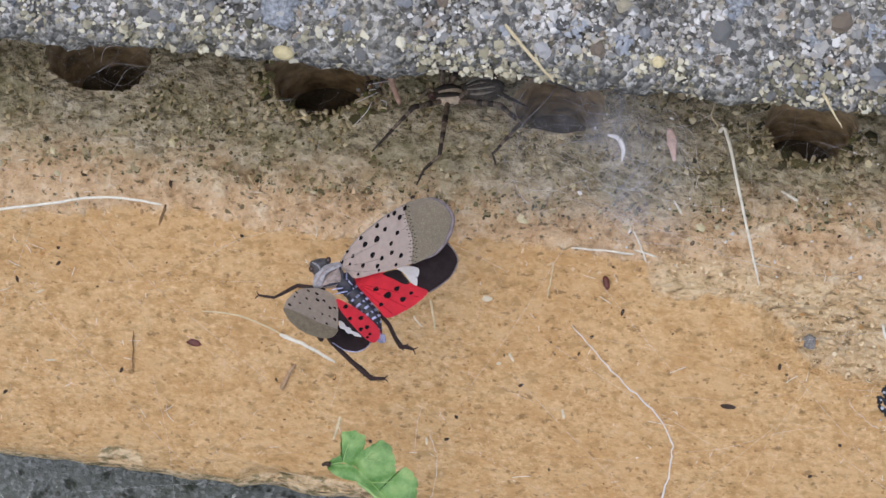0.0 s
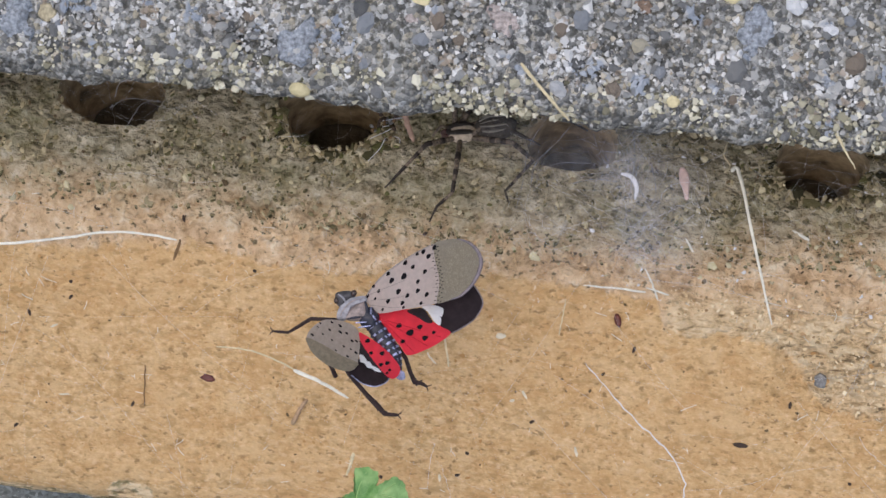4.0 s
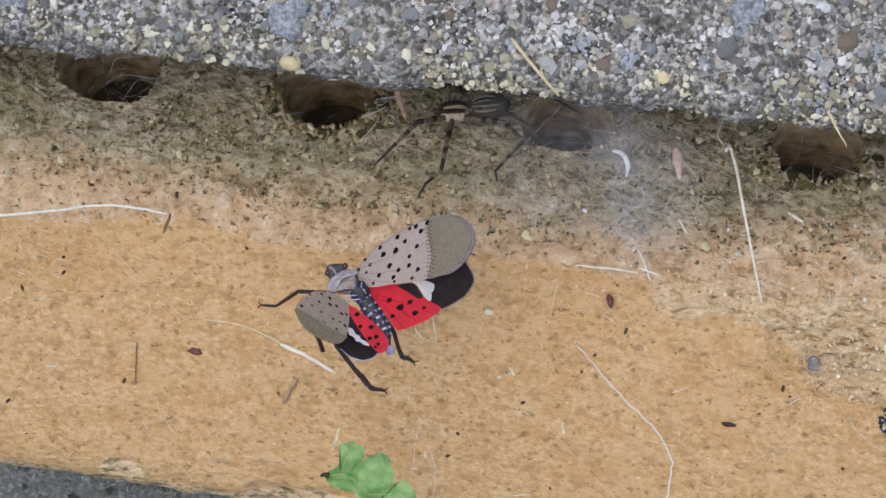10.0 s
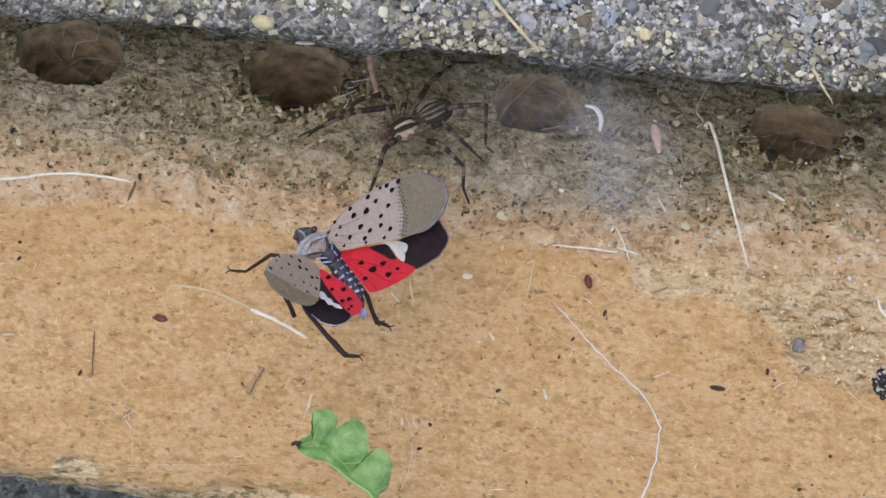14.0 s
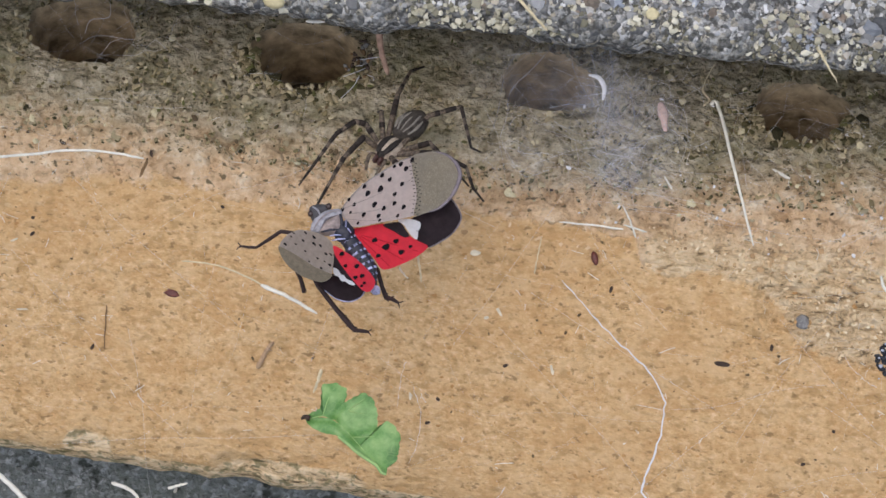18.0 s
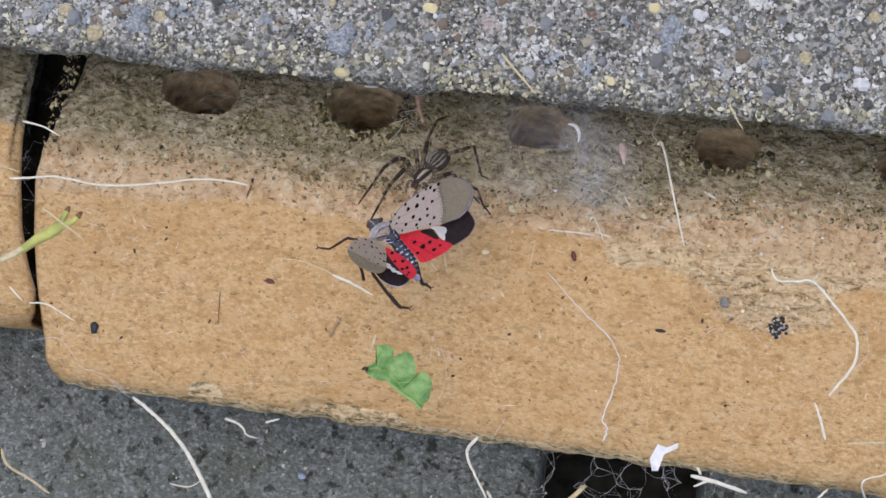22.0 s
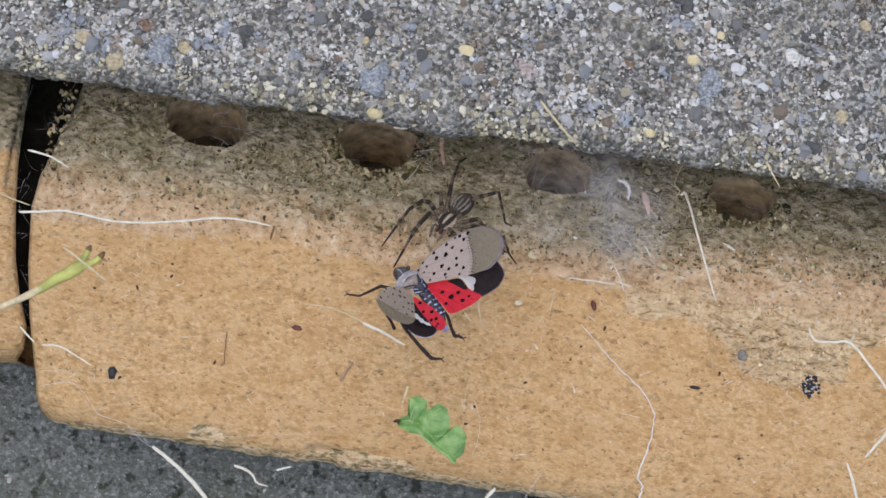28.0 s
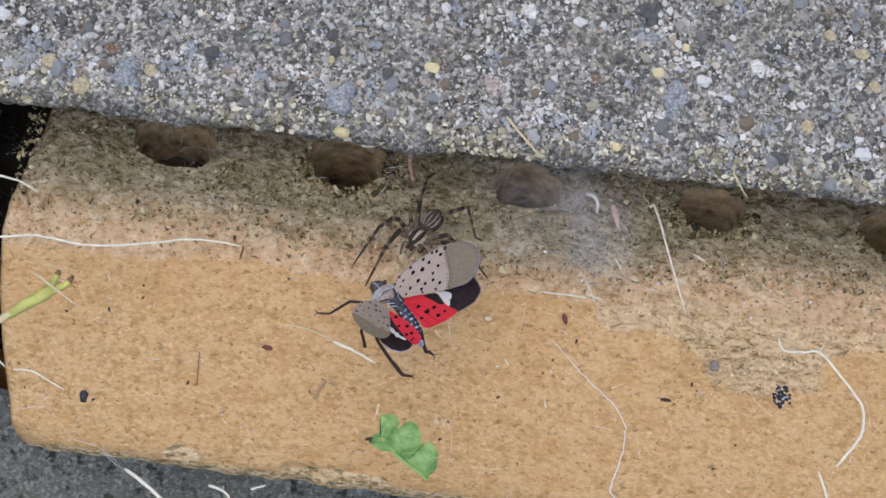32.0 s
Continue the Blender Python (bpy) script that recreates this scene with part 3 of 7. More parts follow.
LF_HIND_BAND = [(2.01, -0.67), (4.16, 0.2), (5.2, -0.5), (6.13, -1.48), (5.33, -1.79), (3.81, -1.27)]
LF_HIND_WHITE = [(4.0, 0.4), (5.6, 0.95), (7.2, 0.75), (7.3, -0.35), (6.85, -0.5), (7.2, -0.65), (7.3, -1.75), (6.45, -1.45), (5.7, -0.75), (5.0, -0.1)]
LF_HIND_BLACK = [(5.6, 0.9), (8.0, 2.6), (9.42, 3.6), (10.66, 5.2), (11.69, 4.33), (12.64, 3.05), (12.61, 1.72), (11.83, 0.04), (10.5, -1.42), (9.24, -2.44), (7.46, -1.91), (6.6, -0.9)]
LF_RED_SPOTS = [(1.39, -3.04, 0.95), (3.21, -3.7, 1.25), (4.42, -2.59, 0.95), (5.54, -4.0, 1.0), (6.62, -2.93, 0.65), (2.45, -5.2, 0.8)]
LF_LWING = [(-9.4, -4.85), (-8.16, -4.4), (-6.52, -4.26), (-4.94, -4.57), (-4.08, -5.38), (-3.56, -6.92), (-3.2, -8.9), (-3.1, -10.3), (-3.98, -11.2), (-5.54, -11.3), (-7.58, -10.9), (-9.51, -9.9), (-10.8, -8.5), (-11.01, -7.28), (-10.47, -5.99)]
LF_LTIP = [(-10.93, -7.76), (-10.8, -8.5), (-9.51, -9.9), (-7.58, -10.9), (-5.54, -11.3), (-3.98, -11.2), (-3.1, -10.3), (-3.15, -9.7), (-5.67, -9.2), (-8.31, -8.33)]
LF_LDASH = [(-9.82, -5.91), (-10.32, -7.22), (-8.14, -5.93), (-8.95, -6.75), (-6.85, -5.0), (-8.07, -4.78), (-7.51, -7.32), (-6.64, -5.89), (-5.74, -5.85), (-5.69, -7.81), (-6.6, -8.64), (-4.76, -6.76), (-4.78, -9.13), (-4.61, -7.99), (-3.75, -8.34), (-4.12, -6.65), (-9.63, -5.3)]
LF_L_RED = [(-4.0, -5.29), (-2.51, -5.69), (-0.66, -6.44), (1.25, -7.5), (2.92, -8.94), (3.01, -10.08), (2.37, -10.89), (1.31, -10.64), (-0.29, -9.51), (-1.72, -8.34), (-3.01, -7.13), (-3.7, -6.29)]
LF_L_RED_SPOTS = [(-2.54, -6.26, 1.0), (-1.63, -7.88, 0.8), (-0.03, -7.59, 1.0), (0.18, -9.23, 0.9), (1.05, -8.8, 0.95), (1.6, -9.74, 0.65), (1.32, -10.24, 0.6)]
LF_L_BAND = [(-3.72, -6.4), (-2.81, -7.15), (-1.53, -8.36), (0.1, -9.65), (0.96, -10.55), (-0.46, -10.21), (-2.33, -9.31), (-3.32, -8.53)]
LF_L_WHITE = [(-3.26, -8.48), (-2.6, -8.55), (-2.02, -9.13), (-1.5, -9.2), (-0.92, -9.75), (-0.2, -9.8), (0.41, -10.3), (-0.53, -10.32), (-1.1, -10.05), (-1.69, -10.1), (-2.3, -9.55), (-2.9, -9.45)]
LF_L_BLACK = [(-5.29, -10.12), (-3.09, -8.99), (-0.32, -9.45), (1.77, -10.27), (1.37, -11.5), (-0.03, -12.5), (-1.95, -12.5), (-3.87, -11.7)]
LF_HEAD = [(-8.8, -0.55), (-7.9, 0.1), (-6.55, 0.4), (-5.95, -0.3), (-6.6, -1.34), (-7.5, -2.46), (-8.45, -1.7)]
LF_COLLAR = [(-7.75, -4.1), (-7.83, -2.53), (-7.1, -1.2), (-5.9, -0.35), (-4.4, 0.13), (-4.0, -0.56), (-5.14, -1.2), (-6.1, -2.36), (-6.5, -3.95)]
LF_MESO = [(-6.61, -3.85), (-6.13, -2.34), (-5.21, -1.23), (-4.21, -0.67), (-3.6, -1.64), (-3.4, -2.78), (-4.6, -3.65)]
LF_LEG_FRONT = [(-9.0, -4.6), (-12.97, -5.69), (-14.68, -7.28), (-16.08, -8.53), (-17.34, -8.8), (-18.43, -9.0)]
LF_LEG_RIGHT = [(1.51, -5.82), (2.78, -7.63), (3.48, -9.78), (4.04, -10.99), (4.95, -11.14), (5.73, -11.53)]
LF_LEG_HIND = [(-7.0, -8.6), (-5.04, -11.44), (-2.1, -14.17), (-0.45, -15.49), (0.75, -16.54), (2.63, -16.45)]
LF_LEG_MID = [(-8.4, -8.0), (-8.81, -10.07), (-8.25, -11.09), (-7.74, -12.58)]
# where the four feet stand on the brick, in millimetres
FEET = {"front": (60.3, 34.0), "hind": (80.4, 24.0), "right": (84.1, 28.8), "mid": (70.5, 28.5)}

# ---------------------------------------------------------------- small things on the bricks
M_STRAW = plain("dry_straw", (0.62, 0.52, 0.33), 0.6, 0.3, 0.25, 700, 0.0001)
M_PALE = plain("bleached_straw", (0.78, 0.74, 0.64), 0.6, 0.3, 0.15, 700, 0.0001)
M_ASH = plain("ash_grey_grain", (0.45, 0.47, 0.53), 0.6, 0.3, 0.4, 1500)
M_BARK = plain("faded_bark", (0.40, 0.27, 0.165), 0.8, 0.2, 0.4, 900)
M_FLAKE = plain("faded_plant_flake", (0.66, 0.58, 0.43), 0.6, 0.3, 0.2, 700, 0.0001)
M_TWIG = plain("brown_twig", (0.20, 0.12, 0.06), 0.8, 0.2, 0.4, 900)
M_ROOT = plain("pinkish_rootlet", (0.42, 0.27, 0.20), 0.75, 0.2, 0.3, 900)
M_SILK = plain("spider_silk", (0.70, 0.69, 0.71), 0.5, 0.4, 0.1, 900, 0)
M_POD = plain("green_pod_skin", (0.45, 0.46, 0.13), 0.5, 0.4, 0.3, 250)
M_DARK = plain("dark_brown_crumb", (0.055, 0.035, 0.025), 0.7, 0.3, 0.5, 1500)
M_RED_SEED = plain("dark_red_seed", (0.12, 0.030, 0.022), 0.45, 0.5, 0.4, 1500)
M_BLACK = plain("black_grit", (0.018, 0.020, 0.026), 0.5, 0.5, 0.6, 2500)
M_WHITE = plain("white_flake", (0.82, 0.80, 0.82), 0.6, 0.3, 0.1, 900)
M_PETAL = plain("pinkish_petal", (0.72, 0.52, 0.46), 0.6, 0.3, 0.15, 900)
M_SEED = plain("pale_yellow_seed", (0.58, 0.50, 0.29), 0.5, 0.4, 0.2, 900)
M_BLUE = plain("pale_blue_grit", (0.42, 0.48, 0.70), 0.5, 0.4, 0.2, 900)
M_GREY = plain("grey_grit", (0.22, 0.21, 0.20), 0.7, 0.3, 0.5, 1500)


def spline(pts, per=6, closed=False):
    """Catmull-Rom curve through the points."""
    P = [Vector(p) for p in pts]
    n = len(P)
    if n == 2 and not closed:
        return [P[0].lerp(P[1], k / per) for k in range(per + 1)]
    out = []
    for i in range(n if closed else n - 1):
        a, b = P[i], P[(i + 1) % n]
        p = P[i - 1] if (closed or i > 0) else a * 2 - b
        q = P[(i + 2) % n] if (closed or i + 2 < n) else b * 2 - a
        for k in range(per):
            t = k / per
            out.append(0.5 * ((2 * a) + (b - p) * t + (2 * p - 5 * a + 4 * b - q) * t * t + (3 * a - p - 3 * b + q) * t ** 3))
    if not closed:
        out.append(P[-1].copy())
    return out


def tube(bm, pts, radii, sides=7, flat=1.0):
    """A closed tube along points; radii one per point."""
    rings = []
    n = len(pts)
    for i, p in enumerate(pts):
        d = (pts[min(i + 1, n - 1)] - pts[max(i - 1, 0)])
        d = d.normalized() if d.length > 1e-12 else Vector((1, 0, 0))
        side = d.cross(Vector((0, 0, 1)))
        side = side.normalized() if side.length > 1e-6 else Vector((1, 0, 0))
        up = side.cross(d)
        r = radii[i]
        rings.append([bm.verts.new(p + side * (math.cos(a) * r) + up * (math.sin(a) * r * flat)) for a in (2 * math.pi * k / sides for k in range(sides))])
    for a, b in zip(rings, rings[1:]):
        for k in range(sides):
            bm.faces.new([a[k], a[(k + 1) % sides], b[(k + 1) % sides], b[k]])
    bm.faces.new(rings[0][::-1])
    bm.faces.new(rings[-1])


def link(name, bm, material, smooth=True):
    me = bpy.data.meshes.new(name)
    bm.to_mesh(me)
    bm.free()
    me.materials.append(material)
    if smooth:
        me.shade_smooth()
    return new(name, me)


def strand(name, pts_mm, r0, r1, material, label):
    """A dry stem through points in millimetres, tapering from r0 to r1 mm, with slight kinks."""
    c = spline([Vector(p) * 0.001 for p in pts_mm], 5)
    n = len(c)
    seed = pts_mm[0][0] * 3.1
    r = []
    for i, p in enumerate(c):
        t = i / (n - 1)
        q = 1 + (0.75 if name == "silk_thread" else 0.18) * noise.noise(Vector((seed, i * 0.7, 0)))
        end = 0.55 if i in (0, n - 1) else 1.0
        r.append((r0 * (1 - t) + r1 * t) * 0.001 * q * end)
        p += Vector((noise.noise(Vector((seed, i * 0.9, 3))), noise.noise(Vector((seed, i * 0.9, 7))), 0)) * (0.0004 if name == "silk_thread" else 0.00012)
    bm = bmesh.new()
    tube(bm, c, r, 7, 0.75)
    ob = link(name, bm, material)
    kind = {"silk_thread": "silk", "twig": "twig", "bark_chip": "bark", "plant_fibre": "fibre"}.get(name, "rootlet" if "root" in name else "dry stem")
    tagged(ob, label, kind)
    return ob


def lump(bm, centre, radii, seed, rough=0.25, turn=0.0, detail=2, tilt=0.0):
    m = Matrix.Translation(centre) @ Matrix.Rotation(turn, 4, "Z") @ Matrix.Rotation(tilt, 4, "Y")
    made = bmesh.ops.create_icosphere(bm, subdivisions=detail, radius=1.0)["verts"]
    for v in made:
        k = 1 + rough * noise.noise(v.co * 1.7 + Vector((seed, seed * 0.7, 1)))
        v.co = m @ Vector((v.co.x * radii[0] * k, v.co.y * radii[1] * k, v.co.z * radii[2] * k))


def grit(name, spot, radii, seed, material, label, turn=0.0, rough=0.4, category="crumb"):
    bm = bmesh.new()
    lump(bm, Vector((0, 0, 0)), [r * 0.001 for r in radii], seed, rough, turn)
    ob = link(name, bm, material)
    ob.location = Vector(spot) * 0.001 + Vector((0, 0, radii[2] * 0.0006))
    tagged(ob, label, category)
    return ob


HELD = []


def build_debris():
    grit("plant_chip", SPOT_A, (1.1, 0.55, 0.25), 3, M_RED_SEED, "flat dark red plant chip on the orange brick", -0.1, category="chip")
    grit("soil_crumb", SPOT_B, (0.85, 1.25, 0.6), 4, M_BLACK, "rounded black soil crumb on the orange brick", 0.1)
    grit("seed", SPOT_C, (0.55, 1.15, 0.4), 5, M_RED_SEED, "dark red pointed seed on the brick", 0.35, 0.2, "seed")
    grit("plant_chip", SPOT_D, (1.1, 0.4, 0.3), 6, M_DARK, "curled dark brown plant chip on the brick", 0.0, category="chip")
    grit("soil_crumb", SPOT_F, (1.0, 1.2, 0.5), 8, M_GREY, "dull grey crumb in the chipped brick", 0.4)
    e = new("insect_frass", None)
    e.location = Vector(SPOT_E) * 0.001
    tagged(e, "black and white clump of droppings on the brick", "droppings")
    rnd = random.Random(5)
    for k in range(54):
        bm = bmesh.new()
        c = Vector((rnd.gauss(0, 0.0008), rnd.gauss(0, 0.0009), 0.0003 + rnd.random() * 0.0005))
        pale = k % 4 == 0
        s = rnd.uniform(0.00012, 0.00024) if pale else rnd.uniform(0.0002, 0.00042)
        lump(bm, c + Vector((0, 0, 0.0004 if pale else 0)), [s * 1.2, s, s * 0.8], k, 0.6)
        part("grain", bm, M_ASH if pale else M_BLACK, e)
    for k, (x, y) in enumerate(CRUMBS):
        g = grit("soil_crumb", (x, y, brick_height(y * 0.001) * 1000), (0.32 + 0.14 * (k % 3), 0.26, 0.16), k, M_DARK, "tiny dark brown crumb on the brick", k)
        tagged(g, group="crumbs on the brick")
    grit("round_seed", (SEED[0], SEED[1], SEED[2] - 0.5), (1.7, 1.15, 1.0), 2, M_SEED, "pale yellow oval seed stuck at the slab edge", -0.15, 0.1, "seed")
    grit("pebble", BLUE_PEBBLE, (0.9, 0.7, 0.5), 2, M_BLUE, "tiny pale blue pebble on the dark paver", 0, 0.3, "pebble")
    # petal and curled husk held in the web
    for name, pts_, w, mat, lab in (("petal", PETAL, 0.70, M_PETAL, "pinkish dry petal caught in the web"), ("husk", CURL, 0.34, M_SILK, "white curled husk caught in the web")):
        c = spline([Vector(p) * 0.001 for p in pts_], 6)
        n = len(c)
        bm = bmesh.new()
        tube(bm, c, [w * 0.001 * (0.25 + 0.9 * math.sin(math.pi * min(1, (i + 0.6) / n)) ** 0.7) * (0.75 if i > n * 0.6 and name == "petal" else 1) for i in range(n)], 8, 0.3)
        ob = link(name, bm, mat)
        tagged(ob, lab, name)
        if name == "husk":
            HELD.append(ob)
    # white torn flake at the lower edge of the brick
    bm = bmesh.new()
    vs = [bm.verts.new(Vector(p) * 0.001 + Vector((0, 0, 0.0006 * math.sin(i * 1.9)))) for i, p in enumerate(WHITE_FLAKE)]
    f = bm.faces.new(vs)
    bmesh.ops.triangulate(bm, faces=[f])
    bmesh.ops.solidify(bm, geom=bm.faces[:], thickness=0.00012)
    tagged(link("paper_scrap", bm, M_WHITE, False), "torn white scrap hanging in silk at the brick edge", "scrap")


def build_web_litter():
    """Crumbs of soil and shed skin hanging in silk beside the second core hole."""
    e = new("web_litter", None)
    tagged(e, "brown soil crumbs and husks caught in cobweb by a core hole", "litter")
    rnd = random.Random(14)
    for k in range(26):
        bm = bmesh.new()
        x, y = rnd.gauss(70.8, 1.2), rnd.gauss(69.6, 2.0)
        r = rnd.uniform(0.25, 0.6)
        lump(bm, Vector((x, y, brick_height(y * 0.001) * 1000 + rnd.uniform(0.2, 1.4))) * 0.001, [r * 0.001, r * 0.0007, r * 0.0005], k * 1.7, 0.6, rnd.uniform(0, 3), 2)
        part("crumb", bm, (M_DARK, M_GREY, M_TWIG)[k % 3], e)
    for k in range(5):
        bm = bmesh.new()
        a = Vector((rnd.uniform(69, 74), rnd.uniform(67, 72), 0))
        b = a + Vector((rnd.uniform(-4, 4), rnd.uniform(-5, 1), 0))
        for p in (a, b):
            p.z = brick_height(p.y * 0.001) * 1000 + rnd.uniform(0.8, 2.0)
        c = spline([a * 0.001, (a.lerp(b, 0.5) + Vector((0.4, 0.2, -0.3))) * 0.001, b * 0.001], 4)
        tube(bm, c, [0.00006] * len(c), 5)
        part("thread", bm, M_SILK, e, "dusty silk thread")


def build_pod():
    pod = new("seed_pod", None)
    tagged(pod, "yellow-green split seed pod with a tan stalk and dark tips", "pod")
    c = spline([Vector(p) * 0.001 for p in POD[3:]], 6)
    n = len(c)
    bm = bmesh.new()
    tube(bm, c, [0.001 * float(np.interp(i / (n - 1), [0, 0.25, 0.55, 0.85, 1], [0.62, 0.85, 1.15, 1.3, 0.95])) for i in range(n)], 12, 0.75)
    part("husk", bm, M_POD, pod, "yellow-green pod husk")
    bm = bmesh.new()
    c = spline([Vector(p) * 0.001 for p in POD[:5]], 5)
    n = len(c)
    tube(bm, c, [0.001 * float(np.interp(i / (n - 1), [0, 0.6, 1], [0.58, 0.68, 0.8])) for i in range(n)], 10, 0.8)
    part("stalk", bm, M_STRAW, pod, "tan dry stalk")
    for pts_ in POD_TIPS:
        bm = bmesh.new()
        c = spline([Vector(p) * 0.001 for p in pts_], 5)
        n = len(c)
        tube(bm, c, [0.00085 - 0.0004 * i / (n - 1) for i in range(n)], 10, 0.8)
        part("lobe", bm, M_POD, pod)
        bm = bmesh.new()
        end = [c[-3] + (c[-1] - c[-3]) * f for f in (0.0, 0.5, 1.0, 1.7)]
        tube(bm, end, [0.0006, 0.0006, 0.0005, 0.00025], 9, 0.8)
        part("tip", bm, M_TWIG, pod, "dark withered tip")


def leaf_material():
    m, nt, b = nodes_of("fresh_green_leaf")
    co = coords(nt)
    n = tex_noise(nt, co, 230, 4, 0.6)
    v = tex_voronoi(nt, co, 900, "DISTANCE_TO_EDGE")
    # strong green contrast paints highlights and shading of the crumpled blade
    col = ramp(nt, n, [(0.34, (0.055, 0.155, 0.030)), (0.5, (0.125, 0.275, 0.065)), (0.64, (0.27, 0.42, 0.14))])
    col = mix(nt, ramp(nt, v, [(0.0, grey(0.45)), (0.09, grey(0))]), col, (0.19, 0.36, 0.10))
    nt.links.new(col, b.inputs["Base Color"])
    b.inputs["Roughness"].default_value = 0.38
    bump(nt, b, v, 0.15, 0.0003)
    return m


LEAF_CREASES = [((73.9, 10.3), (77.9, 10.6)), ((77.9, 10.6), (85.6, 4.5)), ((77.6, 10.8), (78.6, 13.0)), ((81.0, 8.4), (83.7, 9.8))]


def leaf_height(x, y):
    """Lift of the crumpled leaf over the brick, in millimetres: three lobes cupped up, with folds between."""
    z = 0.5 + 0.15 * math.sin(x * 0.9 + y * 0.6)
    for cx, cy, r, a in ((77.0, 14.4, 2.6, 0.9), (81.6, 12.8, 3.4, 1.1), (85.9, 8.3, 3.0, 0.9), (77.5, 9.4, 2.6, 0.7)):
        d = math.hypot(x - cx, y - cy) / r
        z += a * math.exp(-d * d)
    # creased along the midrib and between the lobes
    p = Vector((x, y, 0))
    for a, b in LEAF_CREASES:
        a, b = Vector((*a, 0)), Vector((*b, 0))
        t = min(max((p - a).dot(b - a) / (b - a).length_squared, 0), 1)
        z -= 0.45 * math.exp(-((p - a.lerp(b, t)).length / 0.55) ** 2)
    return max(0.1, z)


def build_leaf():
    """A torn, lobed green leaf lying on the brick, curled at the edges."""
    leaf = new("leaf", None)
    tagged(leaf, "torn lobed green leaf with toothed edges, lying on the brick", "leaf")
    tips = [Vector((x, y, 0)) for x, y in LEAF]
    out = []
    n = len(tips)
    for i, a in enumerate(tips):
        b = tips[(i + 1) % n]
        side = Vector((-(b - a).y, (b - a).x, 0))
        for k in range(4):
            tooth = (0.0, 0.10, -0.03, 0.07)[k] if i < 24 else (0.0, 0.03, 0.0, 0.03)[k]
            out.append(a.lerp(b, k / 4) + side * tooth * 0.8)
    spine = [Vector(p) for p in ((73.9, 10.3, 0), (76.0, 11.0, 0), (77.9, 10.6, 0), (79.9, 9.1, 0), (82.2, 7.2, 0), (85.6, 4.5, 0))]

    def nearest(p):
        best = None
        for a, b in zip(spine, spine[1:]):
            t = min(max((p - a).dot(b - a) / (b - a).length_squared, 0), 1)
            q = a.lerp(b, t)
            if best is None or (p - q).length < (p - best).length:
                best = q
        return best

    bm = bmesh.new()
    rings = []
    for r in (0.0, 0.08, 0.16, 0.26, 0.38, 0.5, 0.62, 0.74, 0.86, 0.95, 1.0):
        ring = []
        for i, p in enumerate(out):
            q = nearest(p).lerp(p, r)
            z = leaf_height(q.x, q.y) + (0.12 * math.sin(i * 0.55) if r > 0.9 else 0) + 0.05 * math.sin(q.x * 2.1) * math.sin(q.y * 1.7)
            ring.append(bm.verts.new(Vector((q.x, q.y, 72.25 + max(0.1, z))) * 0.001))
        rings.append(ring)
    m = len(out)
    for a, b in zip(rings, rings[1:]):
        for i in range(m):
            bm.faces.new([a[i], b[i], b[(i + 1) % m], a[(i + 1) % m]])
    bmesh.ops.remove_doubles(bm, verts=bm.verts[:], dist=1e-6)
    part("blade", bm, leaf_material(), leaf)
    m_vein = plain("pale_leaf_vein", (0.30, 0.46, 0.16), 0.5, 0.4, 0.15, 900)
    veins = ([(73.9, 10.3), (76.0, 11.0), (77.9, 10.6), (79.9, 9.1), (82.2, 7.2), (85.6, 4.5)], [(76.0, 11.0), (76.4, 13.1), (77.1, 15.1)], [(77.9, 10.6), (79.6, 12.3), (81.6, 14.1)], [(80.5, 8.6), (83.1, 9.0), (86.2, 9.9)], [(79.6, 12.1), (81.9, 11.9)])
    for pts_ in veins:
        c = spline([Vector((x, y, 72.30 + leaf_height(x, y) + 0.05 * math.sin(x * 2.1) * math.sin(y * 1.7))) * 0.001 for x, y in pts_], 5)
        bm = bmesh.new()
        tube(bm, c, [0.00009 * (1 - 0.6 * i / len(c)) for i in range(len(c))], 5)
        part("vein", bm, m_vein, leaf, "pale green vein")
    # the pale margin folded over along the straight side
    bm = bmesh.new()
    c = spline([Vector((x, y, 72.35 + leaf_height(x, y))) * 0.001 for x, y in ((78.6, 8.3), (79.9, 7.6), (82.0, 6.3), (84.4, 5.2), (85.3, 4.3), (86.0, 4.0))], 5)
    tube(bm, c, [0.00020 * (0.5 + 0.5 * math.sin(math.pi * i / (len(c) - 1))) + 0.00006 for i in range(len(c))], 6, 0.5)
    part("margin", bm, m_vein, leaf, "pale folded leaf margin")
    bm = bmesh.new()
    tube(bm, spline([Vector((74.2, 10.4, 73.0)) * 0.001, Vector((73.5, 10.5, 73.0)) * 0.001, Vector((73.0, 10.2, 72.8)) * 0.001], 3), [0.0004, 0.0004, 0.00038, 0.00034, 0.0003, 0.00024, 0.0002], 7)
    part("stalk", bm, M_DARK, leaf, "dark shrivelled stalk")


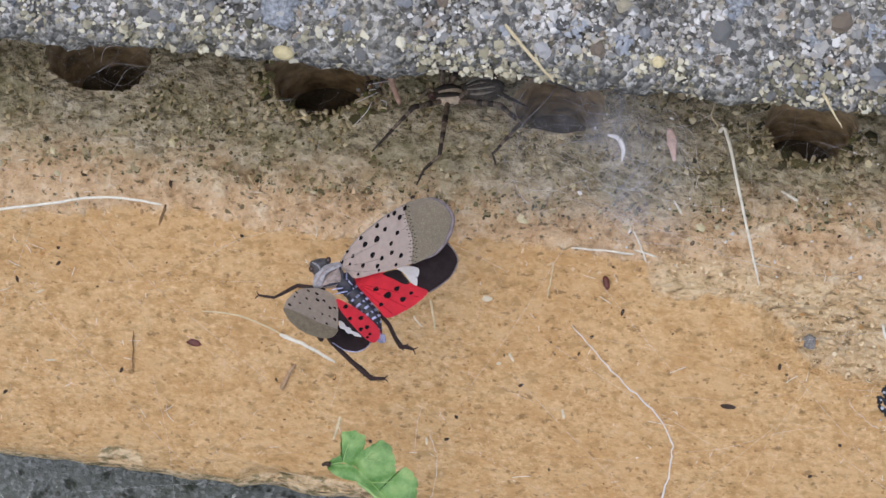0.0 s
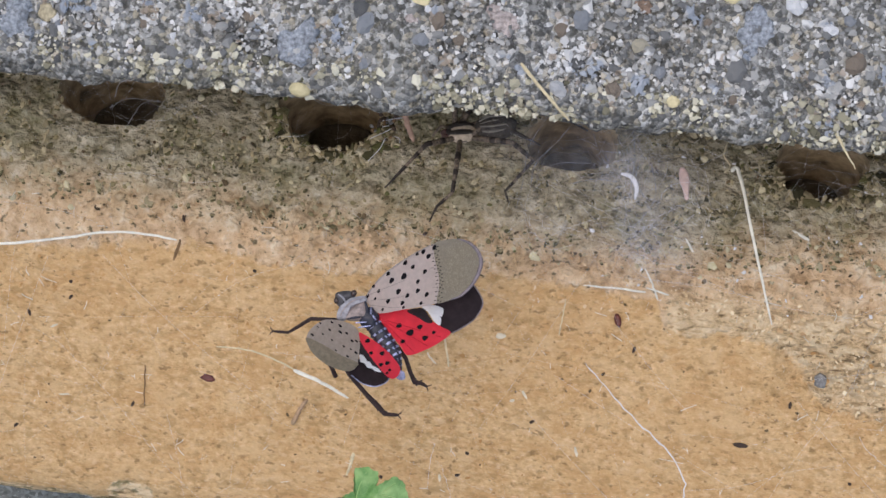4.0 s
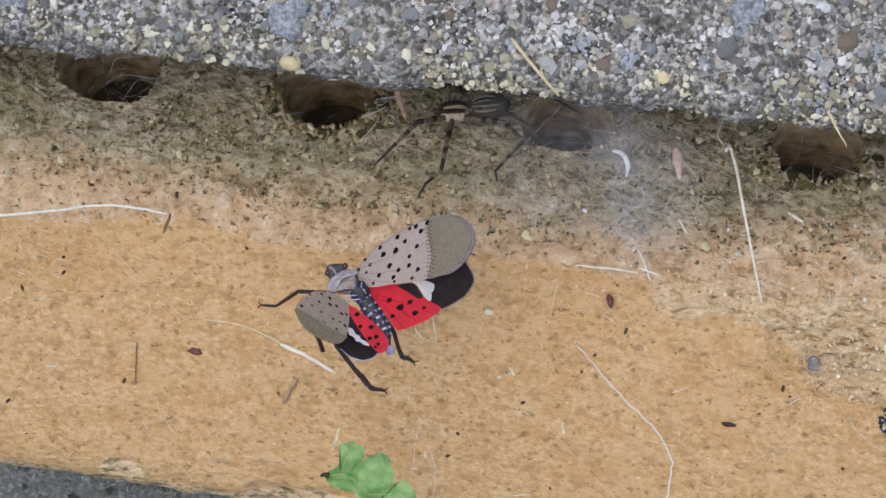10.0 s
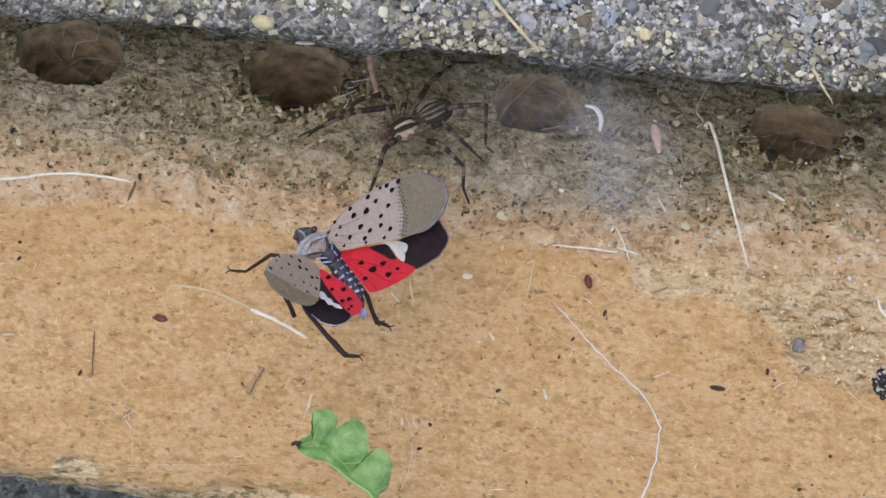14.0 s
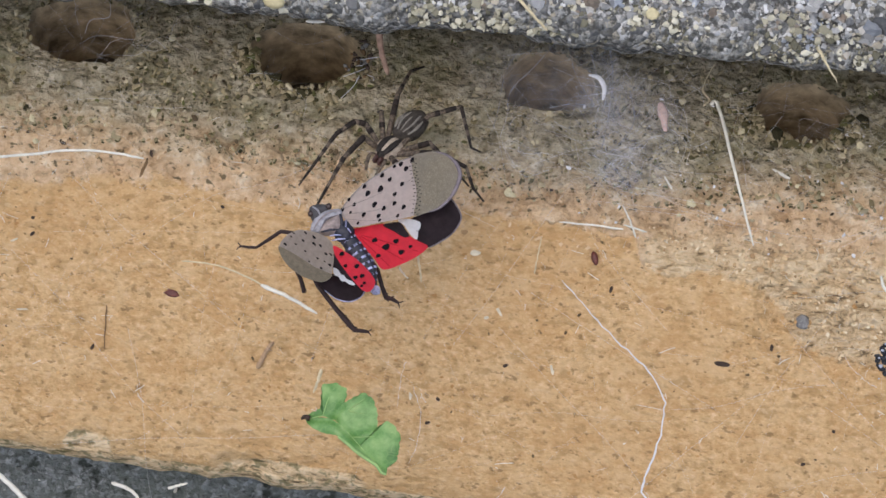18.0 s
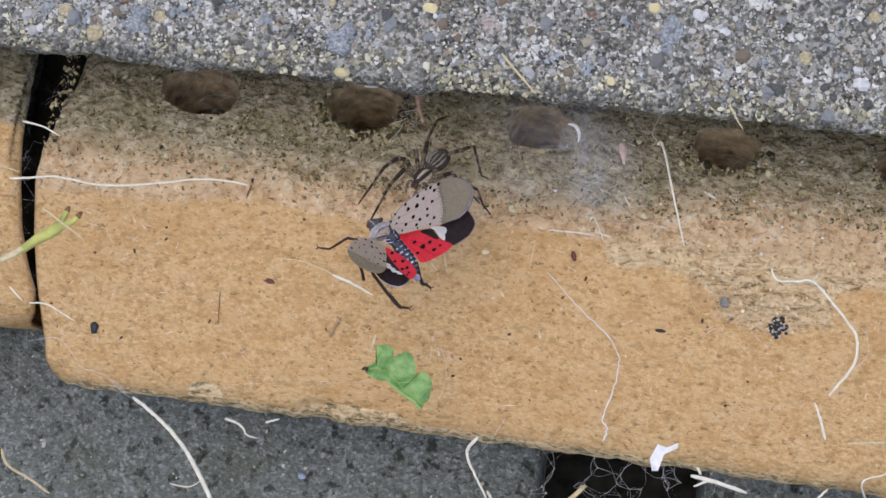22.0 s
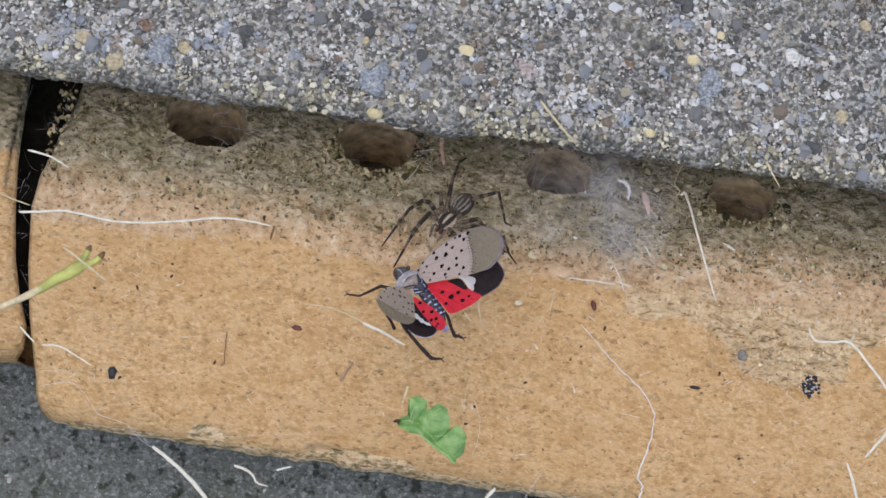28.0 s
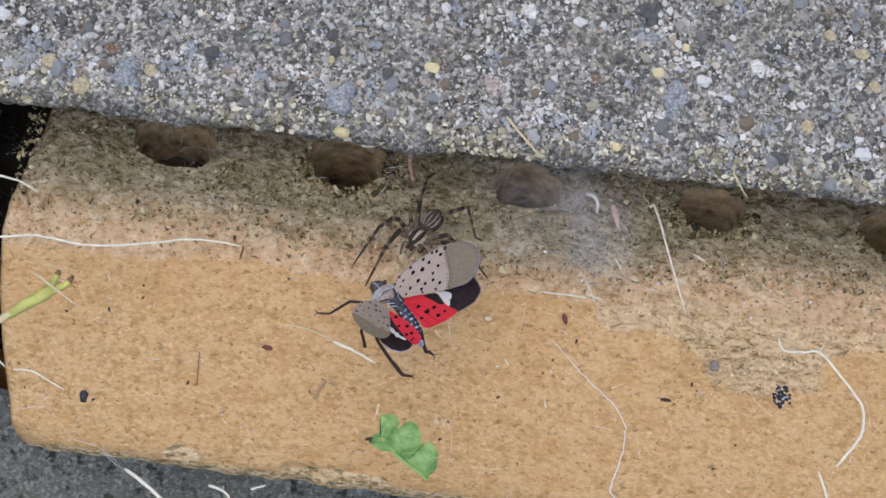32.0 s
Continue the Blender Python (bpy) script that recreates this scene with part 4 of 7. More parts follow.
# ---------------------------------------------------------------- spider webs
def web_material(name, strength):
    m, nt, b = nodes_of(name)
    co = coords(nt)
    n = tex_noise(nt, stretched(nt, co, 1, 0.6, 1), 330, 4, 0.7)
    n2 = tex_noise(nt, co, 90, 2, 0.5)
    a = arith(nt, "MULTIPLY", ramp(nt, n, [(0.3, grey(0.15)), (0.75, grey(1.0))]), ramp(nt, n2, [(0.3, grey(0.35)), (0.65, grey(1.0))]))
    # the silk thins out to nothing at its ragged borders
    sep = nt.nodes.new("ShaderNodeSeparateXYZ")
    nt.links.new(coords(nt, "UV"), sep.inputs[0])
    for s in ("X", "Y"):
        v = sep.outputs[s]
        q = arith(nt, "MULTIPLY", arith(nt, "MULTIPLY", v, arith(nt, "SUBTRACT", 1.0, v)), 4.0)
        q = arith(nt, "ADD", q, arith(nt, "MULTIPLY", arith(nt, "SUBTRACT", n2, 0.5), 0.7))
        a = arith(nt, "MULTIPLY", a, ramp(nt, q, [(0.10, grey(0)), (0.80, grey(1))], "EASE"))
    nt.links.new(arith(nt, "MULTIPLY", a, strength), b.inputs["Alpha"])
    b.inputs["Base Color"].default_value = (0.62, 0.63, 0.70, 1)
    b.inputs["Roughness"].default_value = 0.6
    return m


def sheet(name, corners, material, label, sag=1.0, parent=None, nu=14, nv=14):
    """A thin silk sheet spanned over four corners (mm), sagging in the middle."""
    a, b, c, d = [Vector(p) * 0.001 for p in corners]
    bm = bmesh.new()
    uv = bm.loops.layers.uv.new("UVMap")
    g = []
    for i in range(nu + 1):
        u = i / nu
        row = []
        for j in range(nv + 1):
            v = j / nv
            p = a.lerp(b, u).lerp(d.lerp(c, u), v)
            w = math.sin(math.pi * u) * math.sin(math.pi * v)
            p.z -= 0.001 * sag * w
            p.x += 0.0007 * noise.noise(Vector((u * 4, v * 4, sag)))
            p.y += 0.0007 * noise.noise(Vector((u * 4, v * 4, sag + 9)))
            row.append(bm.verts.new(p))
        g.append(row)
    for i in range(nu):
        for j in range(nv):
            f = bm.faces.new([g[i][j], g[i + 1][j], g[i + 1][j + 1], g[i][j + 1]])
            for lp, (du, dv) in zip(f.loops, ((0, 0), (1, 0), (1, 1), (0, 1))):
                lp[uv].uv = ((i + du) / nu, (j + dv) / nv)
    return part(name, bm, material, parent, label)


def web_threads(parent, box_mm, count, seed, radius=0.022, length=(4, 14), tilt=0.0):
    """Fine threads strung at random between points near the surface."""
    rnd = random.Random(seed)
    x0, x1, y0, y1, z0, z1 = box_mm
    bm = bmesh.new()
    for k in range(count):
        a = Vector((rnd.uniform(x0, x1), rnd.uniform(y0, y1), 0))
        ang = rnd.gauss(tilt, 0.8)
        ln = rnd.uniform(*length)
        b = a + Vector((math.cos(ang), math.sin(ang), 0)) * ln
        for p in (a, b):
            p.y = min(max(p.y, y0 - 4), y1 + 3)
            p.z = brick_height(p.y * 0.001) * 1000 + rnd.uniform(z0, z1)
        slack = 0.12 * ln
        third = [a.lerp(b, f) + Vector((rnd.gauss(0, slack), rnd.gauss(0, slack), -0.2)) for f in (0.35, 0.7)]
        c = spline([a * 0.001, third[0] * 0.001, third[1] * 0.001, b * 0.001], 4)
        r = radius * rnd.uniform(0.35, 1.2) ** 2 * 0.001
        tube(bm, c, [r] * len(c), 3)
    ob = part("threads", bm, M_SILK, parent, "fine white silk threads")
    ob["kind"] = "stuff"
    return ob


def build_webs():
    w = new("funnel_web", None)
    tagged(w, "greyish white funnel web slung under the slab by a core hole", "spider web")
    m1 = web_material("web_sheet_silk", 0.14)
    m2 = web_material("web_haze_silk", 0.12)
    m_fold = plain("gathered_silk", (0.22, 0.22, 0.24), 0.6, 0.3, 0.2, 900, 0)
    sheet("funnel", [(99.5, 74.5, 65), (111.5, 76.0, 68), (112.5, 62.5, 63.5), (99.0, 61.0, 61.5)], m1, "dense grey silk funnel", 0.6, w)
    sheet("lip", [(105.0, 74.5, 66), (111.5, 75.0, 68), (112.5, 62.0, 64.5), (105.0, 61.5, 63.0)], web_material("web_lip_silk", 0.42), "doubled silk lip of the funnel", 1.0, w)
    sheet("skirt", [(108.0, 70.0, 66), (116.0, 69.5, 66), (117.0, 50.0, 67.0), (107.5, 50.5, 67.0)], web_material("web_skirt_silk", 0.27), "hanging silk skirt", 0.8, w)
    sheet("haze", [(82, 75, 66), (126, 76, 67), (127, 44, 70.0), (88, 45, 70.0)], m2, "thin hazy silk sheet", 0.6, w, 20, 20)
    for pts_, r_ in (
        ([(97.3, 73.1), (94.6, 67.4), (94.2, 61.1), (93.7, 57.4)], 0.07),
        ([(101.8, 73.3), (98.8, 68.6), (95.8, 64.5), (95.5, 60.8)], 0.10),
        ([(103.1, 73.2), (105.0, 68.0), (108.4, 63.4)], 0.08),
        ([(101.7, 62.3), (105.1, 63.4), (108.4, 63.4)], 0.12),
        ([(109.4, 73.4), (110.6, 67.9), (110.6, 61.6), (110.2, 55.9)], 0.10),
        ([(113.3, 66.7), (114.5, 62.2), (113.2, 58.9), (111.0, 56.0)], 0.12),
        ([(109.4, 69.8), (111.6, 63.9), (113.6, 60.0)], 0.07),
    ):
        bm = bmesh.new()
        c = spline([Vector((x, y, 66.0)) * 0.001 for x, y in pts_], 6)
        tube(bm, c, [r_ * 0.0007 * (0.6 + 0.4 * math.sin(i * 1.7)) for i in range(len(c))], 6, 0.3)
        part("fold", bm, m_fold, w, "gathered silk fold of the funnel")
    web_threads(w, (90, 122, 52, 73, 3.0, 12.0), 110, 11, 0.016)
    web_threads(w, (107, 116, 52, 72, 6.0, 13.0), 50, 12, 0.018, (5, 16), 1.5)
    for name, bx, cnt, sd, lab, tilt in (
        ("cobweb", (14, 37, 62, 75, 1.0, 5.0), 34, 3, "fine cobweb threads across the first core hole", 0.6),
        ("cobweb", (52, 72, 62, 75, 1.0, 4.0), 14, 4, "few cobweb threads across a core hole", 0.3),
        ("cobweb", (126, 158, 58, 76, 1.0, 5.0), 70, 5, "tangled cobweb over a core hole and crumbs", 0.1),
        ("cobweb", (160, 186, 58, 76, 1.0, 5.0), 40, 6, "cobweb threads over the far core hole", 0.1),
        ("cobweb", (-15, -3, 25, 72, 0.5, 2.0), 26, 7, "cobweb threads bridging the gap between bricks", 0.2),
    ):
        e = new(name, None)
        tagged(e, lab, "spider web", group="cobwebs on the bricks")
        web_threads(e, bx, cnt, sd, 0.013, (4, 16), tilt)
        if sd == 3:
            web_threads(e, (20, 32, 63, 72, 0.8, 2.5), 7, 33, 0.03, (3, 9), 0.9)
    # the nearly invisible sheet that carries leaf, insect and crumbs, moored to the brick and the slab
    e = new("sheet_web", None)
    tagged(e, "fine nearly invisible sheet of silk slung over the brick", "spider web")
    rnd = random.Random(8)
    bm = bmesh.new()
    for k in range(150):
        x, y = rnd.uniform(-8, 196), rnd.uniform(4, 58)
        ang = rnd.choice((0.1, 1.4, -0.7)) + rnd.gauss(0, 0.35)
        d = Vector((math.cos(ang), math.sin(ang), 0)) * rnd.uniform(8, 22)
        pts = []
        for f in (-1, -0.3, 0.4, 1):
            p = Vector((x, y, 0)) + d * f + Vector((rnd.gauss(0, 0.5), rnd.gauss(0, 0.5), 0))
            p.z = sheet_height(p.y * 0.001) * 1000 + rnd.uniform(-0.3, 0.4)
            pts.append(p * 0.001)
        tube(bm, spline(pts, 4), [0.001 * rnd.choice((0.005, 0.007, 0.014))] * 13, 3)
    ob = part("threads", bm, M_SILK, e)
    ob["kind"] = "stuff"
    for k in range(26):
        x, y = -4 + 7.8 * k + rnd.uniform(-2, 2), rnd.uniform(6, 46)
        a = Vector((x, y, sheet_height(y * 0.001) * 1000))
        foot = a + Vector((rnd.uniform(-8, 8), rnd.uniform(-6, 6), 0))
        foot.y = max(foot.y, 8)
        foot.z = brick_height(foot.y * 0.001) * 1000
        bm = bmesh.new()
        tube(bm, [a * 0.001, a.lerp(foot, 0.5) * 0.001, foot * 0.001], [0.000006] * 3, 3)
        part("mooring", bm, M_SILK, e)
    # web in the dark gap between the pavers
    e = new("cobweb", None)
    tagged(e, "white cobweb with clinging dust in the dark paver gap", "spider web", group="cobwebs on the bricks")
    rnd = random.Random(21)
    bm = bmesh.new()
    knots = [Vector((rnd.uniform(107, 149), rnd.uniform(-12, 20), rnd.uniform(2, 12))) * 0.001 for _ in range(120)]
    for a in knots:
        near = sorted(knots, key=lambda q: (q - a).length)[1:4]
        for b in near:
            mid = (a + b) / 2 + Vector((rnd.uniform(-1, 1), rnd.uniform(-1, 1), 0)) * 0.0008
            c = spline([a, mid, b], 4)
            r0 = rnd.uniform(0.012, 0.045) * 0.001
            tube(bm, c, [r0 * (0.7 + 0.6 * rnd.random()) for _ in c], 4)
    ob = part("threads", bm, M_SILK, e, "dusty white silk threads")
    ob["kind"] = "stuff"
    bm = bmesh.new()
    for a in knots[::2]:
        lump(bm, a, [0.00026 * rnd.uniform(0.4, 1.4), 0.0002, 0.0002], a.x * 900, 0.6, rnd.random() * 3, 1)
    ob = part("dust", bm, M_PALE, e, "pale dust caught in silk")
    ob["kind"] = "stuff"


# ---------------------------------------------------------------- loose grains and lint
def scatter(name, material, count, seed, region, size, label, category, flat=0.6, bias=None, sharp=0.28, shift=(0, 0), level=None):
    rnd = random.Random(seed)
    unit = bmesh.new()
    bmesh.ops.create_icosphere(unit, subdivisions=1, radius=1.0)
    base = np.array([v.co for v in unit.verts])
    tris = np.array([[v.index for v in f.verts] for f in unit.faces])
    unit.free()
    V, T = [], []
    x0, x1, y0, y1 = region
    k = 0
    while k < count:
        x, y = rnd.uniform(x0, x1), rnd.uniform(y0, y1)
        if bias and rnd.random() > bias(x, y):
            k += 0.02
            continue
        s = size * min(math.exp(rnd.gauss(0, 0.45)), 2.0)
        a = rnd.uniform(0, math.pi)
        sc = np.array([s * rnd.uniform(0.8, 1.5), s * rnd.uniform(0.6, 1.0), s * flat])
        jit = 1 + sharp * np.array([rnd.uniform(-1, 1) for _ in range(len(base))])[:, None]
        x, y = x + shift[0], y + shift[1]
        p = base * jit * sc
        c, sn = math.cos(a), math.sin(a)
        q = np.stack([p[:, 0] * c - p[:, 1] * sn + x, p[:, 0] * sn + p[:, 1] * c + y, p[:, 2] + (brick_height(y) if level is None else level) + s * flat * 0.15], 1)
        T.append(tris + 12 * len(V))
        V.append(q)
        k += 1
    ob = mesh_ob(name, np.concatenate(V), np.concatenate(T).tolist(), material, smooth=False)
    tagged(ob, label, category, kind="stuff")
    return ob


def grain_material(name, stops, patches=False):
    m, nt, b = nodes_of(name)
    g = nt.nodes.new("ShaderNodeNewGeometry")
    col = ramp(nt, g.outputs["Random Per Island"], stops, "LINEAR")
    n = tex_noise(nt, coords(nt), 2500, 3, 0.6)
    if patches:
        # chalky, bluish, brown and hollow dark areas of the aggregate
        for s, lo, tone, amount, off in ((120, 0.58, (0.78, 0.77, 0.76), 0.6, 0.0), (150, 0.60, (0.30, 0.335, 0.39), 0.8, 3.0), (300, 0.62, (0.30, 0.23, 0.16), 0.7, 6.0), (200, 0.60, (0.10, 0.10, 0.095), 0.7, 9.0)):
            mp = nt.nodes.new("ShaderNodeMapping")
            mp.inputs["Location"].default_value = (off, off, 0)
            nt.links.new(coords(nt), mp.inputs["Vector"])
            q = tex_noise(nt, mp.outputs["Vector"], s, 2, 0.5)
            col = mix(nt, ramp(nt, q, [(lo, grey(0)), (lo + 0.03, grey(amount))]), col, tone)
    nt.links.new(col, b.inputs["Base Color"])
    bump(nt, b, n, 0.4, 0.0003)
    b.inputs["Roughness"].default_value = 0.9
    b.inputs["Specular IOR Level"].default_value = 0.2
    return m


def off_holes(x, y):
    """1 outside the core holes, 0 inside them."""
    return 0.0 if any(((x - hx) / hr) ** 2 + ((y - hy) / (hr * 0.70)) ** 2 < 1.0 for hx, hy, hr in HOLES) else 1.0


def on_strip(x, y):
    """1 on the mossy strip, whose lower limit climbs towards the scar."""
    low = 0.0515 + 0.0055 * min(max((x - 0.110) / 0.045, 0), 1)
    return off_holes(x, y) if y > low else 0.0


def rims(x, y):
    """Near the front rims of the holes where the clay has crumbled."""
    for k, (hx, hy, hr) in enumerate(HOLES):
        q = math.hypot((x - hx) / hr, (y - hy) / (hr * 0.70))
        if 0.92 < q < 1.35 and y < hy and k in (1, 3, 4):
            return 1.0
    return 0.0


def build_grains():
    m = grain_material("crumbly_brick_grains", [(0.0, (0.08, 0.066, 0.032)), (0.35, (0.20, 0.165, 0.082)), (0.7, (0.33, 0.265, 0.145)), (1.0, (0.52, 0.44, 0.27))])
    scatter("brick_grains", m, 2300, 31, (-0.006, 0.205, 0.052, 0.080), 0.00024, "crumbly tan and olive grains on the mossy strip", "grains", 0.45, on_strip)
    mf = grain_material("tan_clay_flakes", [(0.0, (0.19, 0.15, 0.08)), (0.4, (0.30, 0.245, 0.145)), (0.75, (0.38, 0.315, 0.19)), (0.95, (0.45, 0.375, 0.24)), (1.0, (0.64, 0.56, 0.38))])
    scatter("clay_flakes", mf, 2300, 51, (-0.006, 0.205, 0.0510, 0.080), 0.00029, "angular tan and olive clay flakes on the mossy strip", "flakes", 0.30, on_strip, 0.55)
    # dark specks set just off each flake, as its painted shadow
    md = grain_material("shade_beside_flakes", [(0.0, (0.030, 0.026, 0.012)), (0.7, (0.10, 0.085, 0.038)), (1.0, (0.13, 0.13, 0.045))])
    scatter("shade_specks", md, 1500, 51, (-0.006, 0.205, 0.0510, 0.080), 0.00024, "dark specks painting the shade beside the clay flakes", "soil", 0.25, on_strip, 0.5, (0.00016, -0.00032))
    scatter("rim_crumbs", mf, 420, 41, (0.05, 0.190, 0.060, 0.0745), 0.00037, "crumbled clay lumps on the rims of the core holes", "grains", 0.8, rims, 0.45)
    # same dark grains painting shade between the rim lumps
    scatter("shade_specks", md, 150, 42, (0.05, 0.190, 0.060, 0.0745), 0.00060, "dark specks painting shaded hollows between the crumbled lumps", "soil", 0.5, rims, 0.5)
    ml = grain_material("tan_clay_lumps", [(0.0, (0.30, 0.25, 0.16)), (0.5, (0.48, 0.42, 0.28)), (1.0, (0.66, 0.58, 0.37))])
    scatter("clay_lumps", ml, 330, 43, (-0.004, 0.200, 0.050, 0.074), 0.00033, "pale tan lumps of clay on the mossy strip", "grains", 0.5, off_holes, 0.32)
    m2f = grain_material("pale_brick_flakes", [(0.0, (0.24, 0.16, 0.08)), (0.25, (0.56, 0.39, 0.215)), (0.6, (0.72, 0.53, 0.31)), (1.0, (0.86, 0.72, 0.50))])
    m2 = grain_material("pale_brick_grains", [(0.0, (0.36, 0.22, 0.11)), (0.5, (0.56, 0.37, 0.195)), (1.0, (0.74, 0.56, 0.36))])
    scatter("pale_grains", m2, 700, 32, (-0.004, 0.205, 0.0445, 0.0530), 0.00022, "pale worn brick grains along the dirt line", "grains", 0.4, None, 0.5)
    scatter("pale_grains", m2f, 800, 36, (0.117, 0.190, 0.0315, 0.050), 0.00018, "pale flaked rubble on the broken face of the brick", "grains", 0.3, lambda x, y: 1.0 if y > lerp_table(BORDER, x) else 0.0, 0.55)
    m3 = grain_material("orange_brick_grains", [(0.0, (0.40, 0.22, 0.085)), (0.4, (0.56, 0.335, 0.145)), (1.0, (0.68, 0.45, 0.22))])
    scatter("orange_grains", m3, 1800, 33, (0.002, 0.205, 0.010, 0.043), 0.00017, "fine orange clay grains on the brick face", "grains", 0.3, None, 0.5)
    m4 = grain_material("dark_grains", [(0.0, (0.05, 0.035, 0.02)), (1.0, (0.16, 0.11, 0.06))])
    scatter("dark_grains", m4, 130, 34, (0.0, 0.205, 0.009, 0.048), 0.00015, "dark specks of soil on the brick", "grains", 0.4, off_holes)
    scatter("dark_grains", m4, 330, 37, (0.0, 0.205, 0.050, 0.079), 0.00024, "dark crumbs and pits on the mossy strip", "grains", 0.3, off_holes)
    mg = grain_material("paver_grit_mix", [(0.0, (0.10, 0.10, 0.09)), (0.5, (0.28, 0.30, 0.30)), (0.8, (0.40, 0.38, 0.30)), (1.0, (0.75, 0.76, 0.76))])
    scatter("paver_grit", mg, 700, 71, (-0.05, 0.107, -0.07, 0.022), 0.00030, "pale and brown grit lying on the dark paver", "grit", 0.6, None, 0.5, (0, 0), 0.0003)
    mw = grain_material("white_silk_flecks", [(0.0, (0.62, 0.60, 0.60)), (1.0, (0.85, 0.84, 0.86))])
    scatter("silk_flecks", mw, 90, 61, (0.104, 0.182, 0.047, 0.071), 0.00020, "tiny white silk flecks caught on the strip", "silk", 0.5, off_holes, 0.5)
    rnd = random.Random(77)
    bm = bmesh.new()
    for k in range(190):
        x, y = rnd.uniform(2, 200), rnd.uniform(9, 60)
        a = rnd.gauss(1.9, 0.9)
        ln = abs(rnd.gauss(1.0, 0.7)) + 0.3
        d = Vector((math.cos(a), math.sin(a), 0)) * ln
        z = brick_height(y * 0.001) * 1000 + 0.18
        p = Vector((x, y, z))
        c = spline([p * 0.001, (p + d * 0.5 + Vector((rnd.uniform(-0.3, 0.3), 0, 0.1))) * 0.001, (p + d) * 0.001], 3)
        tube(bm, c, [0.00004 * rnd.uniform(0.5, 1.6)] * len(c), 4)
        if k % 3 == 0:
            fork = Vector((math.cos(a + 1.0), math.sin(a + 1.0), 0)) * ln * 0.5
            tube(bm, [c[1], c[1] + fork * 0.0005, c[1] + fork * 0.001 + Vector((0.0002, 0, 0))], [0.00004, 0.00003, 0.00002], 4)
    ob = link("lint", bm, M_PALE)
    tagged(ob, "short white lint fibres scattered over the brick", "lint", kind="stuff")


def pebble_material():
    m, nt, b = nodes_of("slab_pebbles")
    info = nt.nodes.new("ShaderNodeObjectInfo")
    col = ramp(nt, info.outputs["Random"], [(0.0, (0.08, 0.08, 0.083)), (0.18, (0.18, 0.18, 0.18)), (0.34, (0.27, 0.285, 0.31)), (0.54, (0.38, 0.375, 0.36)), (0.66, (0.22, 0.165, 0.115)), (0.77, (0.45, 0.40, 0.29)), (0.83, (0.54, 0.54, 0.55)), (0.91, (0.84, 0.84, 0.85))], "CONSTANT")
    n = tex_noise(nt, coords(nt), 1400, 4, 0.65)
    col = mix(nt, ramp(nt, n, [(0.35, grey(0.5)), (0.6, grey(0))]), col, (0.22, 0.22, 0.215))
    nt.links.new(col, b.inputs["Base Color"])
    b.inputs["Roughness"].default_value = 0.75
    bump(nt, b, n, 0.5, 0.0004)
    return m


def slab_skin(x, y):
    """Height of the slab's top, falling off at its rounded edge."""
    e = y - (x - 0.06) * 0.022 - 0.0690
    return 0.0788 if e > 0.005 else 0.0788 - (0.005 - e) ** 2 * 130


